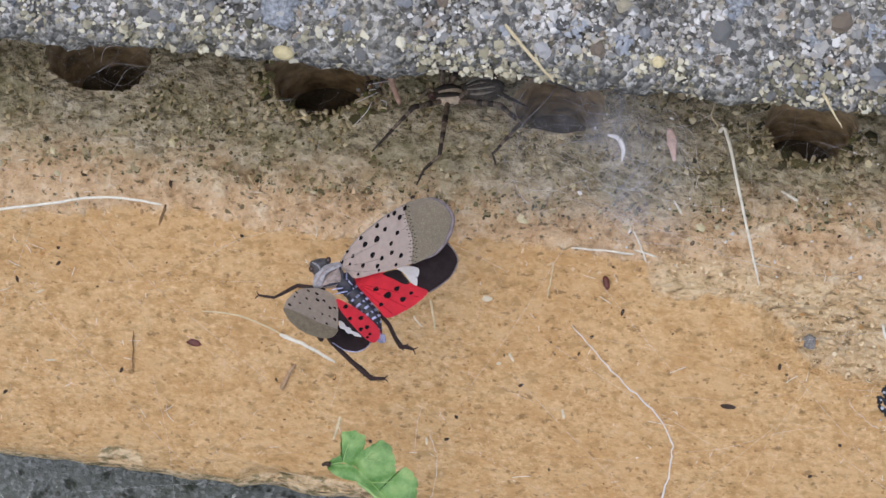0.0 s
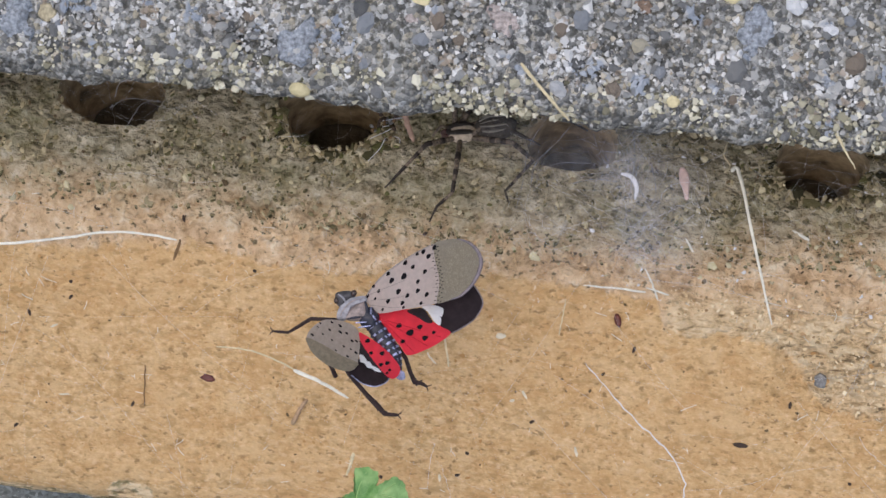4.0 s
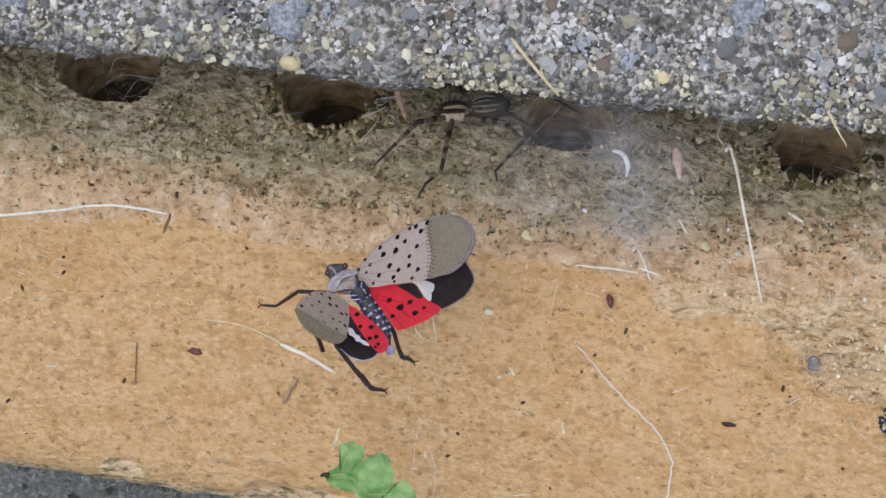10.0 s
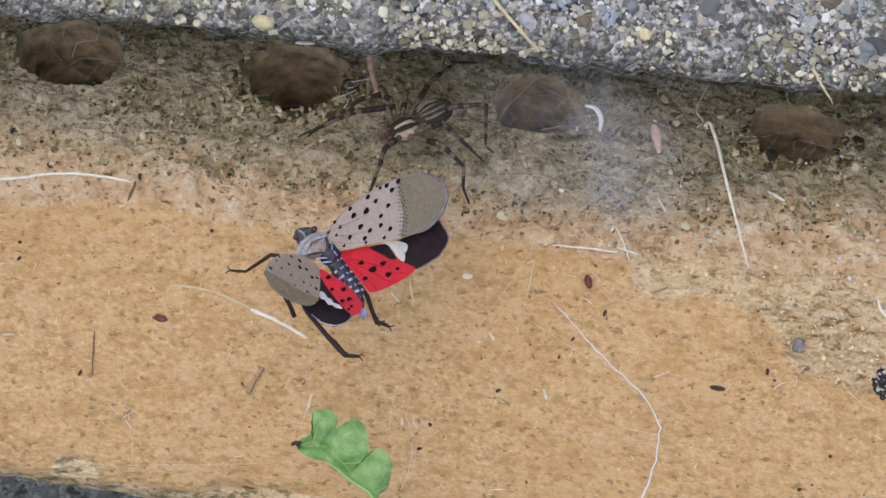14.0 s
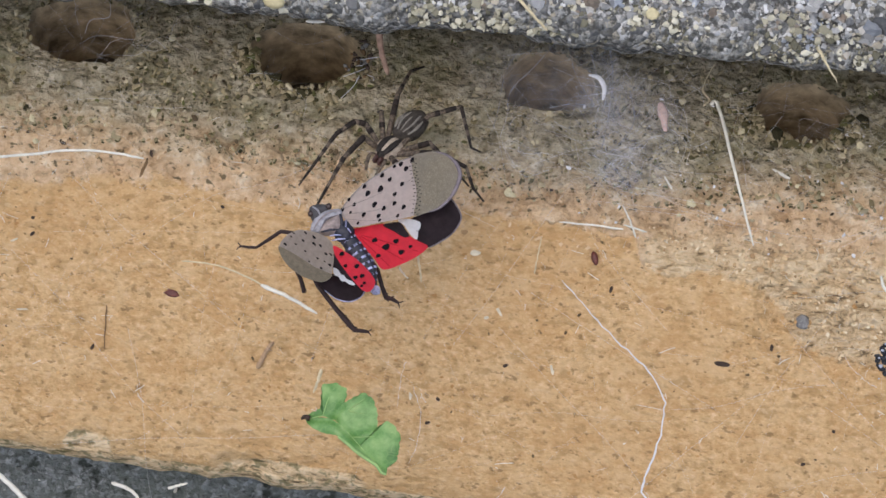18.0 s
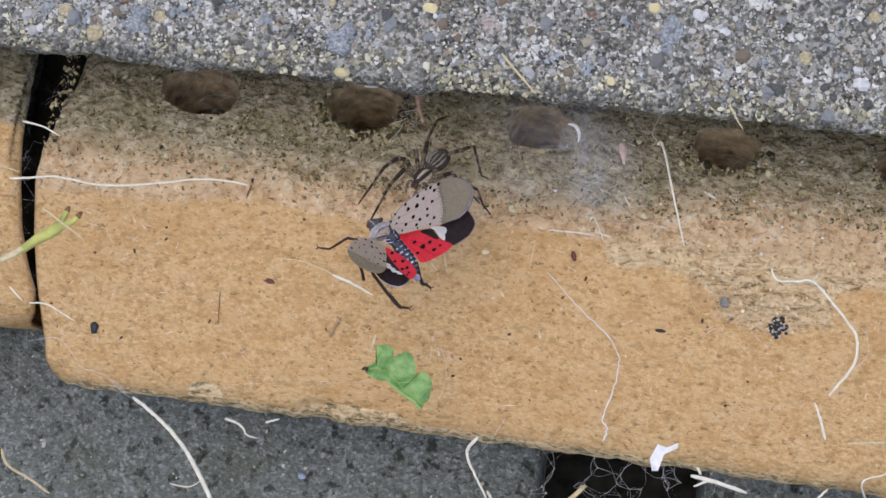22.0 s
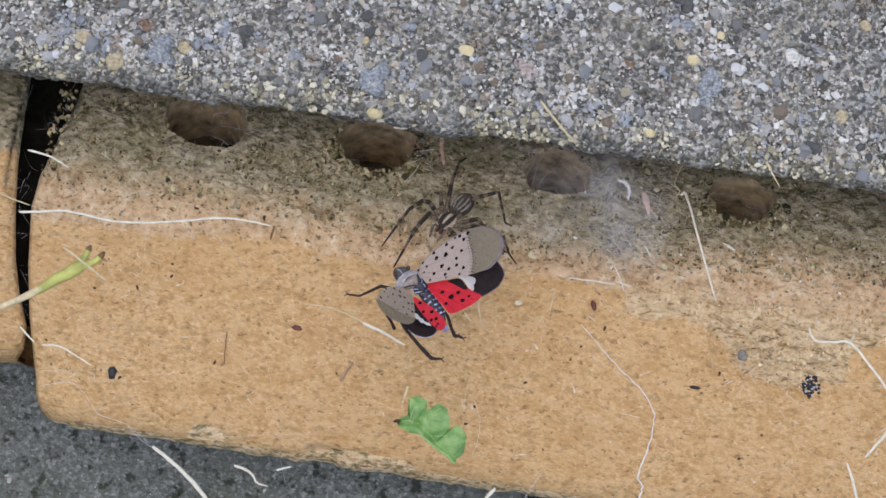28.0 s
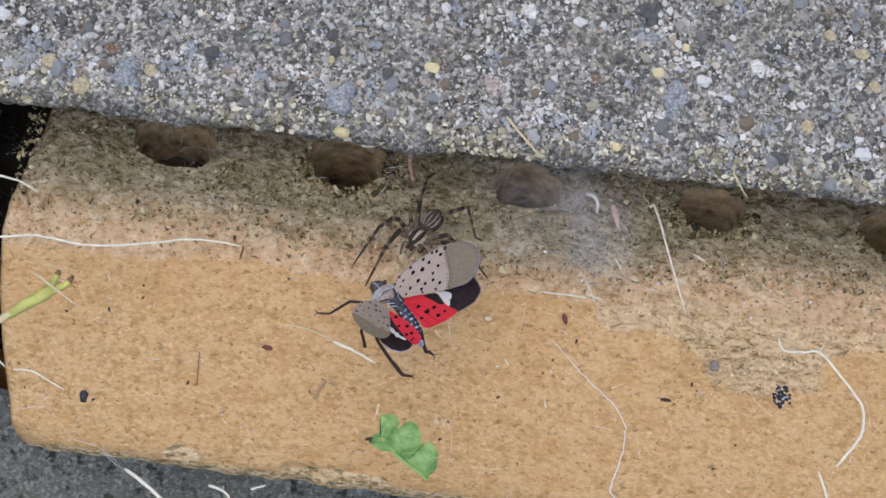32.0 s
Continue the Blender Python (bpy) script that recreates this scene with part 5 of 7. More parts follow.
def build_aggregate():
    m_sand = grain_material("slab_sand", [(0.0, (0.11, 0.11, 0.11)), (0.2, (0.23, 0.23, 0.225)), (0.45, (0.37, 0.365, 0.35)), (0.68, (0.50, 0.49, 0.47)), (0.76, (0.48, 0.42, 0.32)), (0.85, (0.58, 0.57, 0.55)), (1.0, (0.74, 0.73, 0.71))], True)
    rnd = random.Random(91)
    unit = bmesh.new()
    bmesh.ops.create_icosphere(unit, subdivisions=1, radius=1.0)
    base = np.array([v.co for v in unit.verts])
    tris = np.array([[v.index for v in f.verts] for f in unit.faces])
    unit.free()
    m_edge = grain_material("stained_edge_sand", [(0.0, (0.10, 0.095, 0.065)), (0.25, (0.28, 0.26, 0.185)), (0.6, (0.47, 0.435, 0.32)), (1.0, (0.74, 0.70, 0.56))])
    edge_v, edge_t = [], []
    V, T = [], []
    for k in range(26000):
        x = rnd.uniform(-0.025, 0.198)
        e = rnd.uniform(0.0002, 0.062) if k % 5 else rnd.uniform(0.0002, 0.012)
        y = 0.0690 + (x - 0.06) * 0.022 + e
        s = (0.00038 if k % 6 == 0 else 0.00023) * min(math.exp(rnd.gauss(0, 0.45)), 2.2)
        jit = 1 + 0.45 * np.array([rnd.uniform(-1, 1) for _ in range(12)])[:, None]
        p = base * jit * np.array([s * rnd.uniform(0.8, 1.4), s * rnd.uniform(0.8, 1.4), s * 0.75])
        p = p + np.array([x, y, slab_skin(x, y)])
        if rnd.random() < 1.2 - e / 0.006:
            edge_t.append(tris + 12 * len(edge_v))
            edge_v.append(p)
        else:
            T.append(tris + 12 * len(V))
            V.append(p)
    rim = mesh_ob("edge_grains", np.concatenate(edge_v), np.concatenate(edge_t).tolist(), m_edge, SLAB, "yellow-stained sand grains along the slab edge", False)
    rim["kind"] = "stuff"
    sand = mesh_ob("sand_grains", np.concatenate(V), np.concatenate(T).tolist(), m_sand, SLAB, "coarse sand grains set in the slab", False)
    sand["kind"] = "stuff"
    mp = pebble_material()
    shapes = []
    for k in range(8):
        bm = bmesh.new()
        lump(bm, Vector((0, 0, 0)), (1.0, 0.8, 0.5), k * 3.3, 0.5, 0, 2)
        me = bpy.data.meshes.new("pebble")
        bm.to_mesh(me)
        bm.free()
        me.materials.append(mp)
        shapes.append(me)
    for k in range(268):
        x = rnd.uniform(-0.02, 0.196)
        y = 0.0700 + (x - 0.06) * 0.022 + rnd.random() ** 1.3 * 0.055
        s = 0.00088 * min(math.exp(rnd.gauss(0, 0.45)), 2.0)
        o = new("pebble", shapes[k % 8])
        o.parent = SLAB
        o.matrix_basis = Matrix.LocRotScale((x, y, slab_skin(x, y) + s * 0.12), Euler((rnd.uniform(-0.3, 0.3), rnd.uniform(-0.3, 0.3), rnd.uniform(0, 6.3))), (s, s, s))
    # the larger stones that stand out by their colour
    tones = {
        "yellow": plain("yellow_stone", (0.66, 0.57, 0.34), 0.7, 0.3, 0.15, 1200),
        "tan": plain("tan_stone", (0.44, 0.375, 0.25), 0.8, 0.2, 0.4, 1500),
        "blue": plain("blue_grey_stone", (0.29, 0.31, 0.34), 0.85, 0.2, 0.6, 1500, 0.0012),
        "rust": plain("rust_brown_stone", (0.22, 0.155, 0.115), 0.85, 0.2, 0.5, 1500, 0.0009),
        "white": plain("chalky_white_stone", (0.66, 0.65, 0.62), 0.85, 0.2, 0.4, 1500, 0.0012),
        "pink": plain("pinkish_grey_stone", (0.42, 0.36, 0.335), 0.85, 0.2, 0.5, 1500, 0.0012),
        "dark": plain("dark_grey_lump", (0.10, 0.10, 0.10), 0.9, 0.2, 0.4, 900),
    }
    words = {"yellow": "smooth yellow stone", "tan": "tan stone", "blue": "blue-grey stone", "rust": "rust-brown stone", "white": "chalky white stone", "pink": "pinkish grey stone", "dark": "dark grey lump"}
    for k, (x, y, a, b, tone) in enumerate(STONES):
        bm = bmesh.new()
        rough_ = 0.25 if tone in ("yellow", "tan") else 0.75
        lump(bm, Vector((0, 0, 0)), (a * 0.001, b * 0.001, min(a, b) * 0.00045), k * 2.7, rough_, k * 0.8, 3)
        o = part("stone", bm, tones[tone], SLAB, words[tone])
        o.location = (x * 0.001, y * 0.001, slab_skin(x * 0.001, y * 0.001) + (0.0002 if tone in ("yellow", "tan") else -0.0002))


# stones of the slab: place in millimetres, half sizes, colour
STONES = [
    (76.2, 85.3, 1.7, 1.2, "yellow"), (72.6, 83.6, 0.8, 0.8, "yellow"), (121.8, 91.0, 1.1, 1.3, "yellow"), (94.3, 100.2, 1.7, 1.3, "white"),
    (163.0, 101.0, 1.5, 1.1, "tan"), (21.0, 76.6, 1.3, 1.4, "tan"), (16.5, 75.2, 3.6, 2.4, "blue"), (8.0, 71.6, 1.7, 1.9, "tan"),
    (12.4, 80.2, 1.8, 1.4, "rust"), (59.0, 76.6, 3.6, 2.6, "blue"), (75.0, 82.0, 1.6, 1.2, "pink"), (89.0, 83.5, 2.6, 1.6, "pink"),
    (120.0, 98.0, 1.6, 1.5, "blue"), (126.8, 97.0, 0.9, 0.8, "yellow"), (7.0, 84.0, 1.5, 1.1, "rust"), (156.0, 104.0, 1.3, 1.2, "tan"),
    (153.0, 84.2, 1.3, 1.5, "tan"), (56.0, 84.0, 0.9, 0.8, "tan"), (115.0, 74.4, 0.9, 0.9, "yellow"), (166.0, 94.5, 1.2, 1.2, "tan"),
    (64.0, 84.0, 0.9, 0.8, "rust"), (28.0, 82.0, 1.8, 1.4, "blue"), (23.0, 75.4, 0.9, 0.9, "rust"), (142.0, 95.0, 2.4, 1.6, "white"),
    # the dark lump at (119, 104) paints a shaded hollow
    (125.5, 86.5, 2.2, 3.4, "blue"), (119.0, 104.0, 2.8, 2.0, "dark"), (44.0, 89.0, 1.1, 1.0, "pink"), (1.2, 75.5, 1.8, 1.3, "tan"),
    (100.0, 78.5, 1.3, 1.0, "dark"), (109.0, 88.0, 1.0, 1.2, "rust"), (137.0, 80.0, 1.4, 0.9, "blue"), (48.0, 81.0, 1.1, 0.8, "white"),
]

# ---------------------------------------------------------------- the spotted insect
M_FORE = plain("pinkish_grey_wing", (0.62, 0.53, 0.49), 0.6, 0.25, 0.08, 1600, 0.0001)
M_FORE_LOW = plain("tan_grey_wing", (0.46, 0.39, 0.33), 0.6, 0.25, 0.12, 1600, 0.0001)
M_SPOT = plain("black_wing_spot", (0.010, 0.008, 0.010), 0.8, 0.08, 0.3, 1500, 0)
M_RED = plain("scarlet_hindwing", (0.80, 0.034, 0.066), 0.55, 0.3, 0.10, 700, 0.0001)
M_VEIN = plain("dark_red_vein", (0.50, 0.012, 0.030), 0.6, 0.2, 0.2, 900, 0)
M_HINDBLACK = plain("brown_black_wing", (0.034, 0.022, 0.026), 0.6, 0.2, 0.3, 800, 0.0001)
M_WAX = plain("white_wing_patch", (0.85, 0.84, 0.86), 0.6, 0.3, 0.05, 1500, 0.0001)
M_HEAD = plain("slate_grey_head", (0.070, 0.064, 0.066), 0.5, 0.4, 0.45, 1300)
M_ABD = plain("black_abdomen", (0.018, 0.018, 0.030), 0.45, 0.5, 0.4, 1300)
M_STRIPE = plain("waxy_blue_white_band", (0.33, 0.34, 0.50), 0.6, 0.3, 0.8, 800)
M_LEG = plain("black_brown_leg", (0.042, 0.026, 0.025), 0.6, 0.2, 0.4, 1500)
M_EYE = plain("dark_brown_eye", (0.05, 0.030, 0.025), 0.25, 0.6, 0.2, 1500, 0)


def distal_material():
    """Outer third of the forewing: grey-brown with a fine dark net of veins."""
    m, nt, b = nodes_of("netted_wing_tip")
    co = coords(nt)
    v = tex_voronoi(nt, stretched(nt, co, 1.0, 0.6, 1.0), 4200, "DISTANCE_TO_EDGE")
    n = tex_noise(nt, co, 260, 3, 0.5)
    g = tex_noise(nt, co, 2600, 3, 0.6)
    col = ramp(nt, v, [(0.0, (0.30, 0.25, 0.175)), (0.12, (0.385, 0.325, 0.23)), (0.3, (0.45, 0.385, 0.28))])
    col = mix(nt, ramp(nt, g, [(0.40, grey(0.5)), (0.55, grey(0))]), col, (0.28, 0.235, 0.17))
    col = mix(nt, ramp(nt, n, [(0.40, grey(0)), (0.65, grey(0.5))]), col, (0.30, 0.265, 0.22))
    nt.links.new(col, b.inputs["Base Color"])
    b.inputs["Roughness"].default_value = 0.5
    bump(nt, b, v, 0.2, 0.0002)
    return m


M_DISTAL = distal_material()
# olive tan, darkened to paint the shading of the curved near wing
M_DISTAL_LOW = plain("shaded_olive_wing_tip", (0.33, 0.275, 0.195), 0.6, 0.25, 0.2, 1800, 0.0002)


M_WING_VEIN = plain("grey_wing_vein", (0.36, 0.31, 0.28), 0.6, 0.25, 0.2, 1500, 0)
M_COLLAR = plain("grey_collar", (0.33, 0.315, 0.335), 0.6, 0.3, 0.35, 1400)
M_MESO = plain("tan_grey_back_plate", (0.33, 0.26, 0.235), 0.5, 0.4, 0.4, 1300)
M_CLEAR = plain("smoky_wing_edge", (0.19, 0.155, 0.165), 0.5, 0.3, 0.4, 900, 0.0001)


def wing_height(x, y, hinge, lift, dome):
    d = math.hypot(x - hinge[0], y - hinge[1])
    return lift * d / 15 + dome * math.sin(min(d / 15, 1) * math.pi)


def patch(name, outline, hinge, lift, dome, extra, material, parent, label="", wobble=0.0):
    """A thin curved wing panel from a smooth closed outline in mm, about its hinge."""
    out = spline([Vector((x, y, 0)) for x, y in outline], 4, True)
    cen = sum(out, Vector()) / len(out)
    bm = bmesh.new()
    n = len(out)

    def vert(p):
        z = wing_height(p.x, p.y, hinge, lift, dome) + extra + wobble * math.sin(p.x * 1.7 + p.y * 0.6)
        return bm.verts.new(Vector((p.x - hinge[0], p.y - hinge[1], z)) * 0.001)

    rings = [[vert(cen.lerp(p, r)) for p in out] for r in (0.3, 0.6, 0.85, 1.0)]
    c = vert(cen)
    for i in range(n):
        j = (i + 1) % n
        bm.faces.new([c, rings[0][i], rings[0][j]])
        for a, b in zip(rings, rings[1:]):
            bm.faces.new([a[i], b[i], b[j], a[j]])
    bmesh.ops.solidify(bm, geom=bm.faces[:], thickness=0.00005)
    ob = part(name, bm, material, parent, label)
    ob.data.set_sharp_from_angle(angle=radians(35))
    return ob


def spots(spots_mm, hinge, lift, dome, extra, size, parent, stretch=1.35, turn=1.2):
    for k, spot in enumerate(spots_mm):
        x, y = spot[:2]
        bm = bmesh.new()
        s = size * (spot[2] if len(spot) > 2 else 0.6 + 0.55 * ((k * 37) % 10) / 10)
        z = wing_height(x, y, hinge, lift, dome) + extra
        c = Vector((x - hinge[0], y - hinge[1], z)) * 0.001
        top = bm.verts.new(c + Vector((0, 0, 0.00004)))
        ring = []
        for i in range(10):
            a = 2 * math.pi * i / 10
            r = s * (1 + 0.12 * math.sin(3 * a + k))
            u, v = math.cos(a) * r, math.sin(a) * r * stretch
            dx, dy = u * math.cos(turn - 1.57) - v * math.sin(turn - 1.57), u * math.sin(turn - 1.57) + v * math.cos(turn - 1.57)
            zz = wing_height(x + dx, y + dy, hinge, lift, dome) + extra
            ring.append(bm.verts.new(Vector((x + dx - hinge[0], y + dy - hinge[1], zz)) * 0.001))
        for i in range(10):
            bm.faces.new([top, ring[i], ring[(i + 1) % 10]])
        part("spot", bm, M_SPOT, parent)


def jointed(points, per=5):
    """Straight limb pieces with sharp joints."""
    P = [Vector(p) for p in points]
    return [a.lerp(b, k / per) for a, b in zip(P, P[1:]) for k in range(per)] + [P[-1]]


def leg_part(points, hinge, parent, material, radii, claws=True, spurs=True, label=""):
    c = jointed([(Vector(p) - Vector(hinge)) * 0.001 for p in points])
    n = len(c)
    bm = bmesh.new()
    tube(bm, c, [0.00084 * float(np.interp(i / (n - 1), np.linspace(0, 1, len(radii)), radii)) for i in range(n)], 8)
    if spurs:
        for i in range(n // 2, n - 4, 3):
            d = (c[i + 1] - c[i - 1]).normalized()
            out = Vector((-d.y, d.x, 0)) * (1 if i % 4 else -1)
            tube(bm, [c[i], c[i] + out * 0.00034 + d * 0.0001, c[i] + out * 0.00058 + d * 0.0003], [0.00022, 0.00016, 0.00005], 5)
    if claws:
        e, d = c[-1], (c[-1] - c[-3]).normalized()
        side = Vector((-d.y, d.x, 0))
        for s in (1, -1):
            tube(bm, [e, e + d * 0.0004 + side * 0.0003 * s, e + d * 0.0006 + side * 0.0006 * s - Vector((0, 0, 0.0002))], [0.00012, 0.0001, 0.00005], 5)
    ob = part("leg", bm, material, parent, label)
    ob.location = Vector(hinge) * 0.001
    return ob


def plate(name, outline, z0, dome, drop, material, parent, label=""):
    """A domed body plate over a smooth outline in mm, with sides that fall by drop."""
    out = spline([Vector((x, y, 0)) for x, y in outline], 4, True)
    cen = sum(out, Vector()) / len(out)
    bm = bmesh.new()
    n = len(out)
    rings = []
    for r in (1.0, 0.97, 0.85, 0.62, 0.32):
        ring = []
        for p in out:
            q = cen.lerp(p, r)
            z = z0 - drop if r == 1.0 else z0 + dome * (1 - r * r) + 0.08 * noise.noise(Vector((q.x, q.y, z0)) * 1.3)
            ring.append(bm.verts.new(Vector((q.x, q.y, z)) * 0.001))
        rings.append(ring)
    c = bm.verts.new(Vector((cen.x, cen.y, z0 + dome)) * 0.001)
    for i in range(n):
        j = (i + 1) % n
        for a, b in zip(rings, rings[1:]):
            bm.faces.new([a[i], a[j], b[j], b[i]])
        bm.faces.new([rings[-1][i], rings[-1][j], c])
    return part(name, bm, material, parent, label)


def keel(name, points, radius, material, parent, label=""):
    bm = bmesh.new()
    c = spline([Vector(p) * 0.001 for p in points], 5)
    n = len(c)
    tube(bm, c, [0.001 * radius * (0.45 + 0.55 * math.sin(math.pi * (0.08 + 0.84 * i / (n - 1)))) for i in range(n)], 7, 0.7)
    return part(name, bm, material, parent, label)


def build_insect():
    root = new("lanternfly", None)
    tagged(root, "spotted planthopper with spread wings, scarlet hindwings, standing snared on the brick", "insect")
    # wings of the far side
    h, hh = (-3.0, -0.9), (-2.0, -2.0)
    hw = patch("hindwing", LF_HIND_BLACK, hh, 1.0, 0.3, -0.2, M_HINDBLACK, root, "black-tipped hindwing with a scarlet base", 0.05)
    hw.location = Vector((-2.0, -2.0, 0.2)) * 0.001
    patch("scarlet_panel", LF_HIND_RED, hh, 1.0, 0.3, -0.02, M_RED, hw, "scarlet base of the hindwing", 0.10)
    for tip in ((8.3, -3.4), (6.6, -5.2), (4.6, -6.5)):
        a, b = Vector((-1.6, -2.6, 0)), Vector((*tip, 0))
        pts_ = [a.lerp(b, f) for f in (0.1, 0.35, 0.6, 0.95)]
        bm = bmesh.new()
        tube(bm, spline([Vector((p.x - hh[0], p.y - hh[1], wing_height(p.x, p.y, hh, 1.0, 0.3) + 0.02 + 0.10 * math.sin(p.x * 1.7 + p.y * 0.6))) * 0.001 for p in pts_], 4), [0.00005] * 13, 5)
        part("vein", bm, M_VEIN, hw, "dark red vein")
    patch("dark_band", LF_HIND_BAND, hh, 1.0, 0.3, 0.14, M_HINDBLACK, hw)
    patch("white_patch", LF_HIND_WHITE, hh, 1.0, 0.3, 0.24, M_WAX, hw, "white waxy patch", 0.06)
    spots(LF_RED_SPOTS, hh, 1.0, 0.3, 0.13, 0.36, hw, 1.3, 0.6)
    bm = bmesh.new()
    rim = spline([Vector((x - hh[0], y - hh[1], wing_height(x, y, hh, 1.0, 0.3) - 0.18)) * 0.001 for x, y in LF_HIND_BLACK[3:10]], 5)
    tube(bm, rim, [0.00011] * len(rim), 5, 0.5)
    part("rim", bm, M_CLEAR, hw, "smoky grey wing rim")
    fw = patch("forewing", LF_FOREWING, h, 1.4, 0.7, 0.55, M_FORE, root, "pinkish grey forewing with black spots")
    fw.location = Vector((*h, 0.35)) * 0.001
    patch("wing_tip", LF_DISTAL, h, 1.4, 0.7, 0.62, M_DISTAL, fw, "netted grey-brown wing tip")
    spots(LF_SPOTS, h, 1.4, 0.7, 0.64, 0.29, fw, 1.5)
    bm = bmesh.new()
    outer = spline([Vector((x - h[0], y - h[1], wing_height(x, y, h, 1.4, 0.7) + 0.62)) * 0.001 for x, y in LF_DISTAL[2:10]], 4)
    n = len(outer)
    tube(bm, outer, [0.00030 * math.sin(math.pi * (i + 0.5) / n) ** 0.6 for i in range(n)], 6, 0.3)
    part("rim", bm, M_CLEAR, fw, "dark smoky wing rim")
    # short dashes in rows where the spotted part meets the netted tip
    seam = [LF_DISTAL[0]] + LF_DISTAL[:9:-1]
    for k in range(15):
        f = (k + 0.5) / 15 * (len(seam) - 1)
        a, b = seam[int(f)], seam[min(int(f) + 1, len(seam) - 1)]
        u = f - int(f)
        x, y = a[0] * (1 - u) + b[0] * u, a[1] * (1 - u) + b[1] * u
        for c in range(3):
            spots([(x - 0.35 + 0.42 * c + 0.12 * (k % 2), y + 0.13 * (c % 2), 1.0)], h, 1.4, 0.7, 0.66, 0.06, fw, 2.6, 0.35)
    for pts_ in ([(-3.9, 0.4), (0.0, 3.0), (4.6, 6.3)], [(-3.6, -0.4), (0.6, 1.0), (5.6, 3.6)], [(-3.4, -1.0), (0.4, -0.6), (4.4, 0.9)]):
        bm = bmesh.new()
        c = spline([Vector((x - h[0], y - h[1], wing_height(x, y, h, 1.4, 0.7) + 0.57)) * 0.001 for x, y in pts_], 6)
        tube(bm, c, [0.000035] * len(c), 5)
        part("vein", bm, M_WING_VEIN, fw, "fine grey wing vein")
    bm = bmesh.new()
    edge = spline([Vector((x - h[0], y - h[1], wing_height(x, y, h, 1.4, 0.7) + 0.56)) * 0.001 for x, y in LF_FOREWING[:6]], 5)
    tube(bm, edge, [0.00010] * len(edge), 5)
    part("vein", bm, M_WING_VEIN, fw, "grey front vein of the wing")
    # wings of the near side; the forewing slopes up to its tip
    h2 = (-3.6, -5.8)
    hw2 = patch("hindwing", LF_L_BLACK, h2, 0.6, 0.3, -0.3, M_HINDBLACK, root, "black-tipped hindwing with a scarlet base", 0.05)
    hw2.location = Vector((*h2, 0.2)) * 0.001
    bm = bmesh.new()
    rim = spline([Vector((x - h2[0], y - h2[1], wing_height(x, y, h2, 0.6, 0.3) - 0.28)) * 0.001 for x, y in LF_L_BLACK[3:8]], 5)
    tube(bm, rim, [0.00009] * len(rim), 5, 0.5)
    part("rim", bm, M_STRIPE, hw2, "pale bluish wing rim")
    patch("scarlet_panel", LF_L_RED, h2, 0.6, 0.3, 1.45, M_RED, hw2, "scarlet base of the hindwing", 0.08)
    patch("dark_band", LF_L_BAND, h2, 0.6, 0.3, 1.20, M_HINDBLACK, hw2)
    patch("white_patch", LF_L_WHITE, h2, 0.6, 0.3, 1.30, M_WAX, hw2, "white waxy patch", 0.08)
    spots(LF_L_RED_SPOTS, h2, 0.6, 0.3, 1.62, 0.31, hw2, 1.25, 0.6)
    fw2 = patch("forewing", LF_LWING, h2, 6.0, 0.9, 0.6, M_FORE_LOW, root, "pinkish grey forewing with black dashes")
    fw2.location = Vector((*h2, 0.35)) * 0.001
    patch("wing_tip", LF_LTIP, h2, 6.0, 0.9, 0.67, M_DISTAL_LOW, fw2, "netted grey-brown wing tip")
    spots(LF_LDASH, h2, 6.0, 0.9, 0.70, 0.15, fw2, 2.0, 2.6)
    # head and back plates
    head = plate("head", LF_HEAD, 1.3, 0.9, 1.6, M_HEAD, root, "slate-grey beaked head")
    for p in ((-8.35, -1.45, 1.5), (-6.1, 0.15, 1.5)):
        bm = bmesh.new()
        lump(bm, Vector(p) * 0.001, (0.00045, 0.0005, 0.0005), 1, 0.05, 0, 2)
        part("eye", bm, M_EYE, head, "dark brown eye")
    keel("ridge", [(-8.3, -0.5, 2.0), (-7.4, -0.9, 2.35), (-6.9, -1.5, 2.2)], 0.16, M_COLLAR, head, "grey ridge")
    collar = plate("collar", LF_COLLAR, 1.7, 0.5, 1.6, M_COLLAR, root, "grey saddle-shaped collar")
    keel("ridge", [(-7.3, -3.6, 2.0), (-6.9, -2.4, 2.25), (-5.9, -1.0, 2.3), (-4.4, -0.2, 2.0)], 0.07, M_MESO, collar, "tan ridge")
    meso = plate("back_plate", LF_MESO, 1.6, 1.0, 1.4, M_MESO, root, "tan-grey back plate with dark keels")
    keel("keel", [(-6.2, -3.75, 1.8), (-5.0, -3.3, 2.2), (-3.6, -2.7, 1.9)], 0.20, M_ABD, meso, "black keel")
    keel("keel", [(-4.2, -0.7, 1.9), (-3.7, -1.6, 2.05), (-3.5, -2.7, 1.9)], 0.24, M_ABD, meso, "black edge")
    bm = bmesh.new()
    lump(bm, Vector((-3.2, -2.9, 1.0)) * 0.001, (0.0017, 0.0015, 0.0011), 3.0, 0.2, -0.75, 3)
    th = part("thorax", bm, M_ABD, root, "black thorax with pale streaks")
    for k, (a, b) in enumerate((((-3.1, -1.3), (-2.9, -2.6)), ((-4.9, -4.1), (-3.3, -3.6)), ((-4.4, -4.7), (-2.6, -4.0)), ((-2.7, -2.4), (-2.0, -3.0)))):
        keel("streak", [(*a, 1.85), ((a[0] + b[0]) / 2, (a[1] + b[1]) / 2, 2.2), (*b, 1.8)], 0.12, M_STRIPE, th, "waxy pale streak")
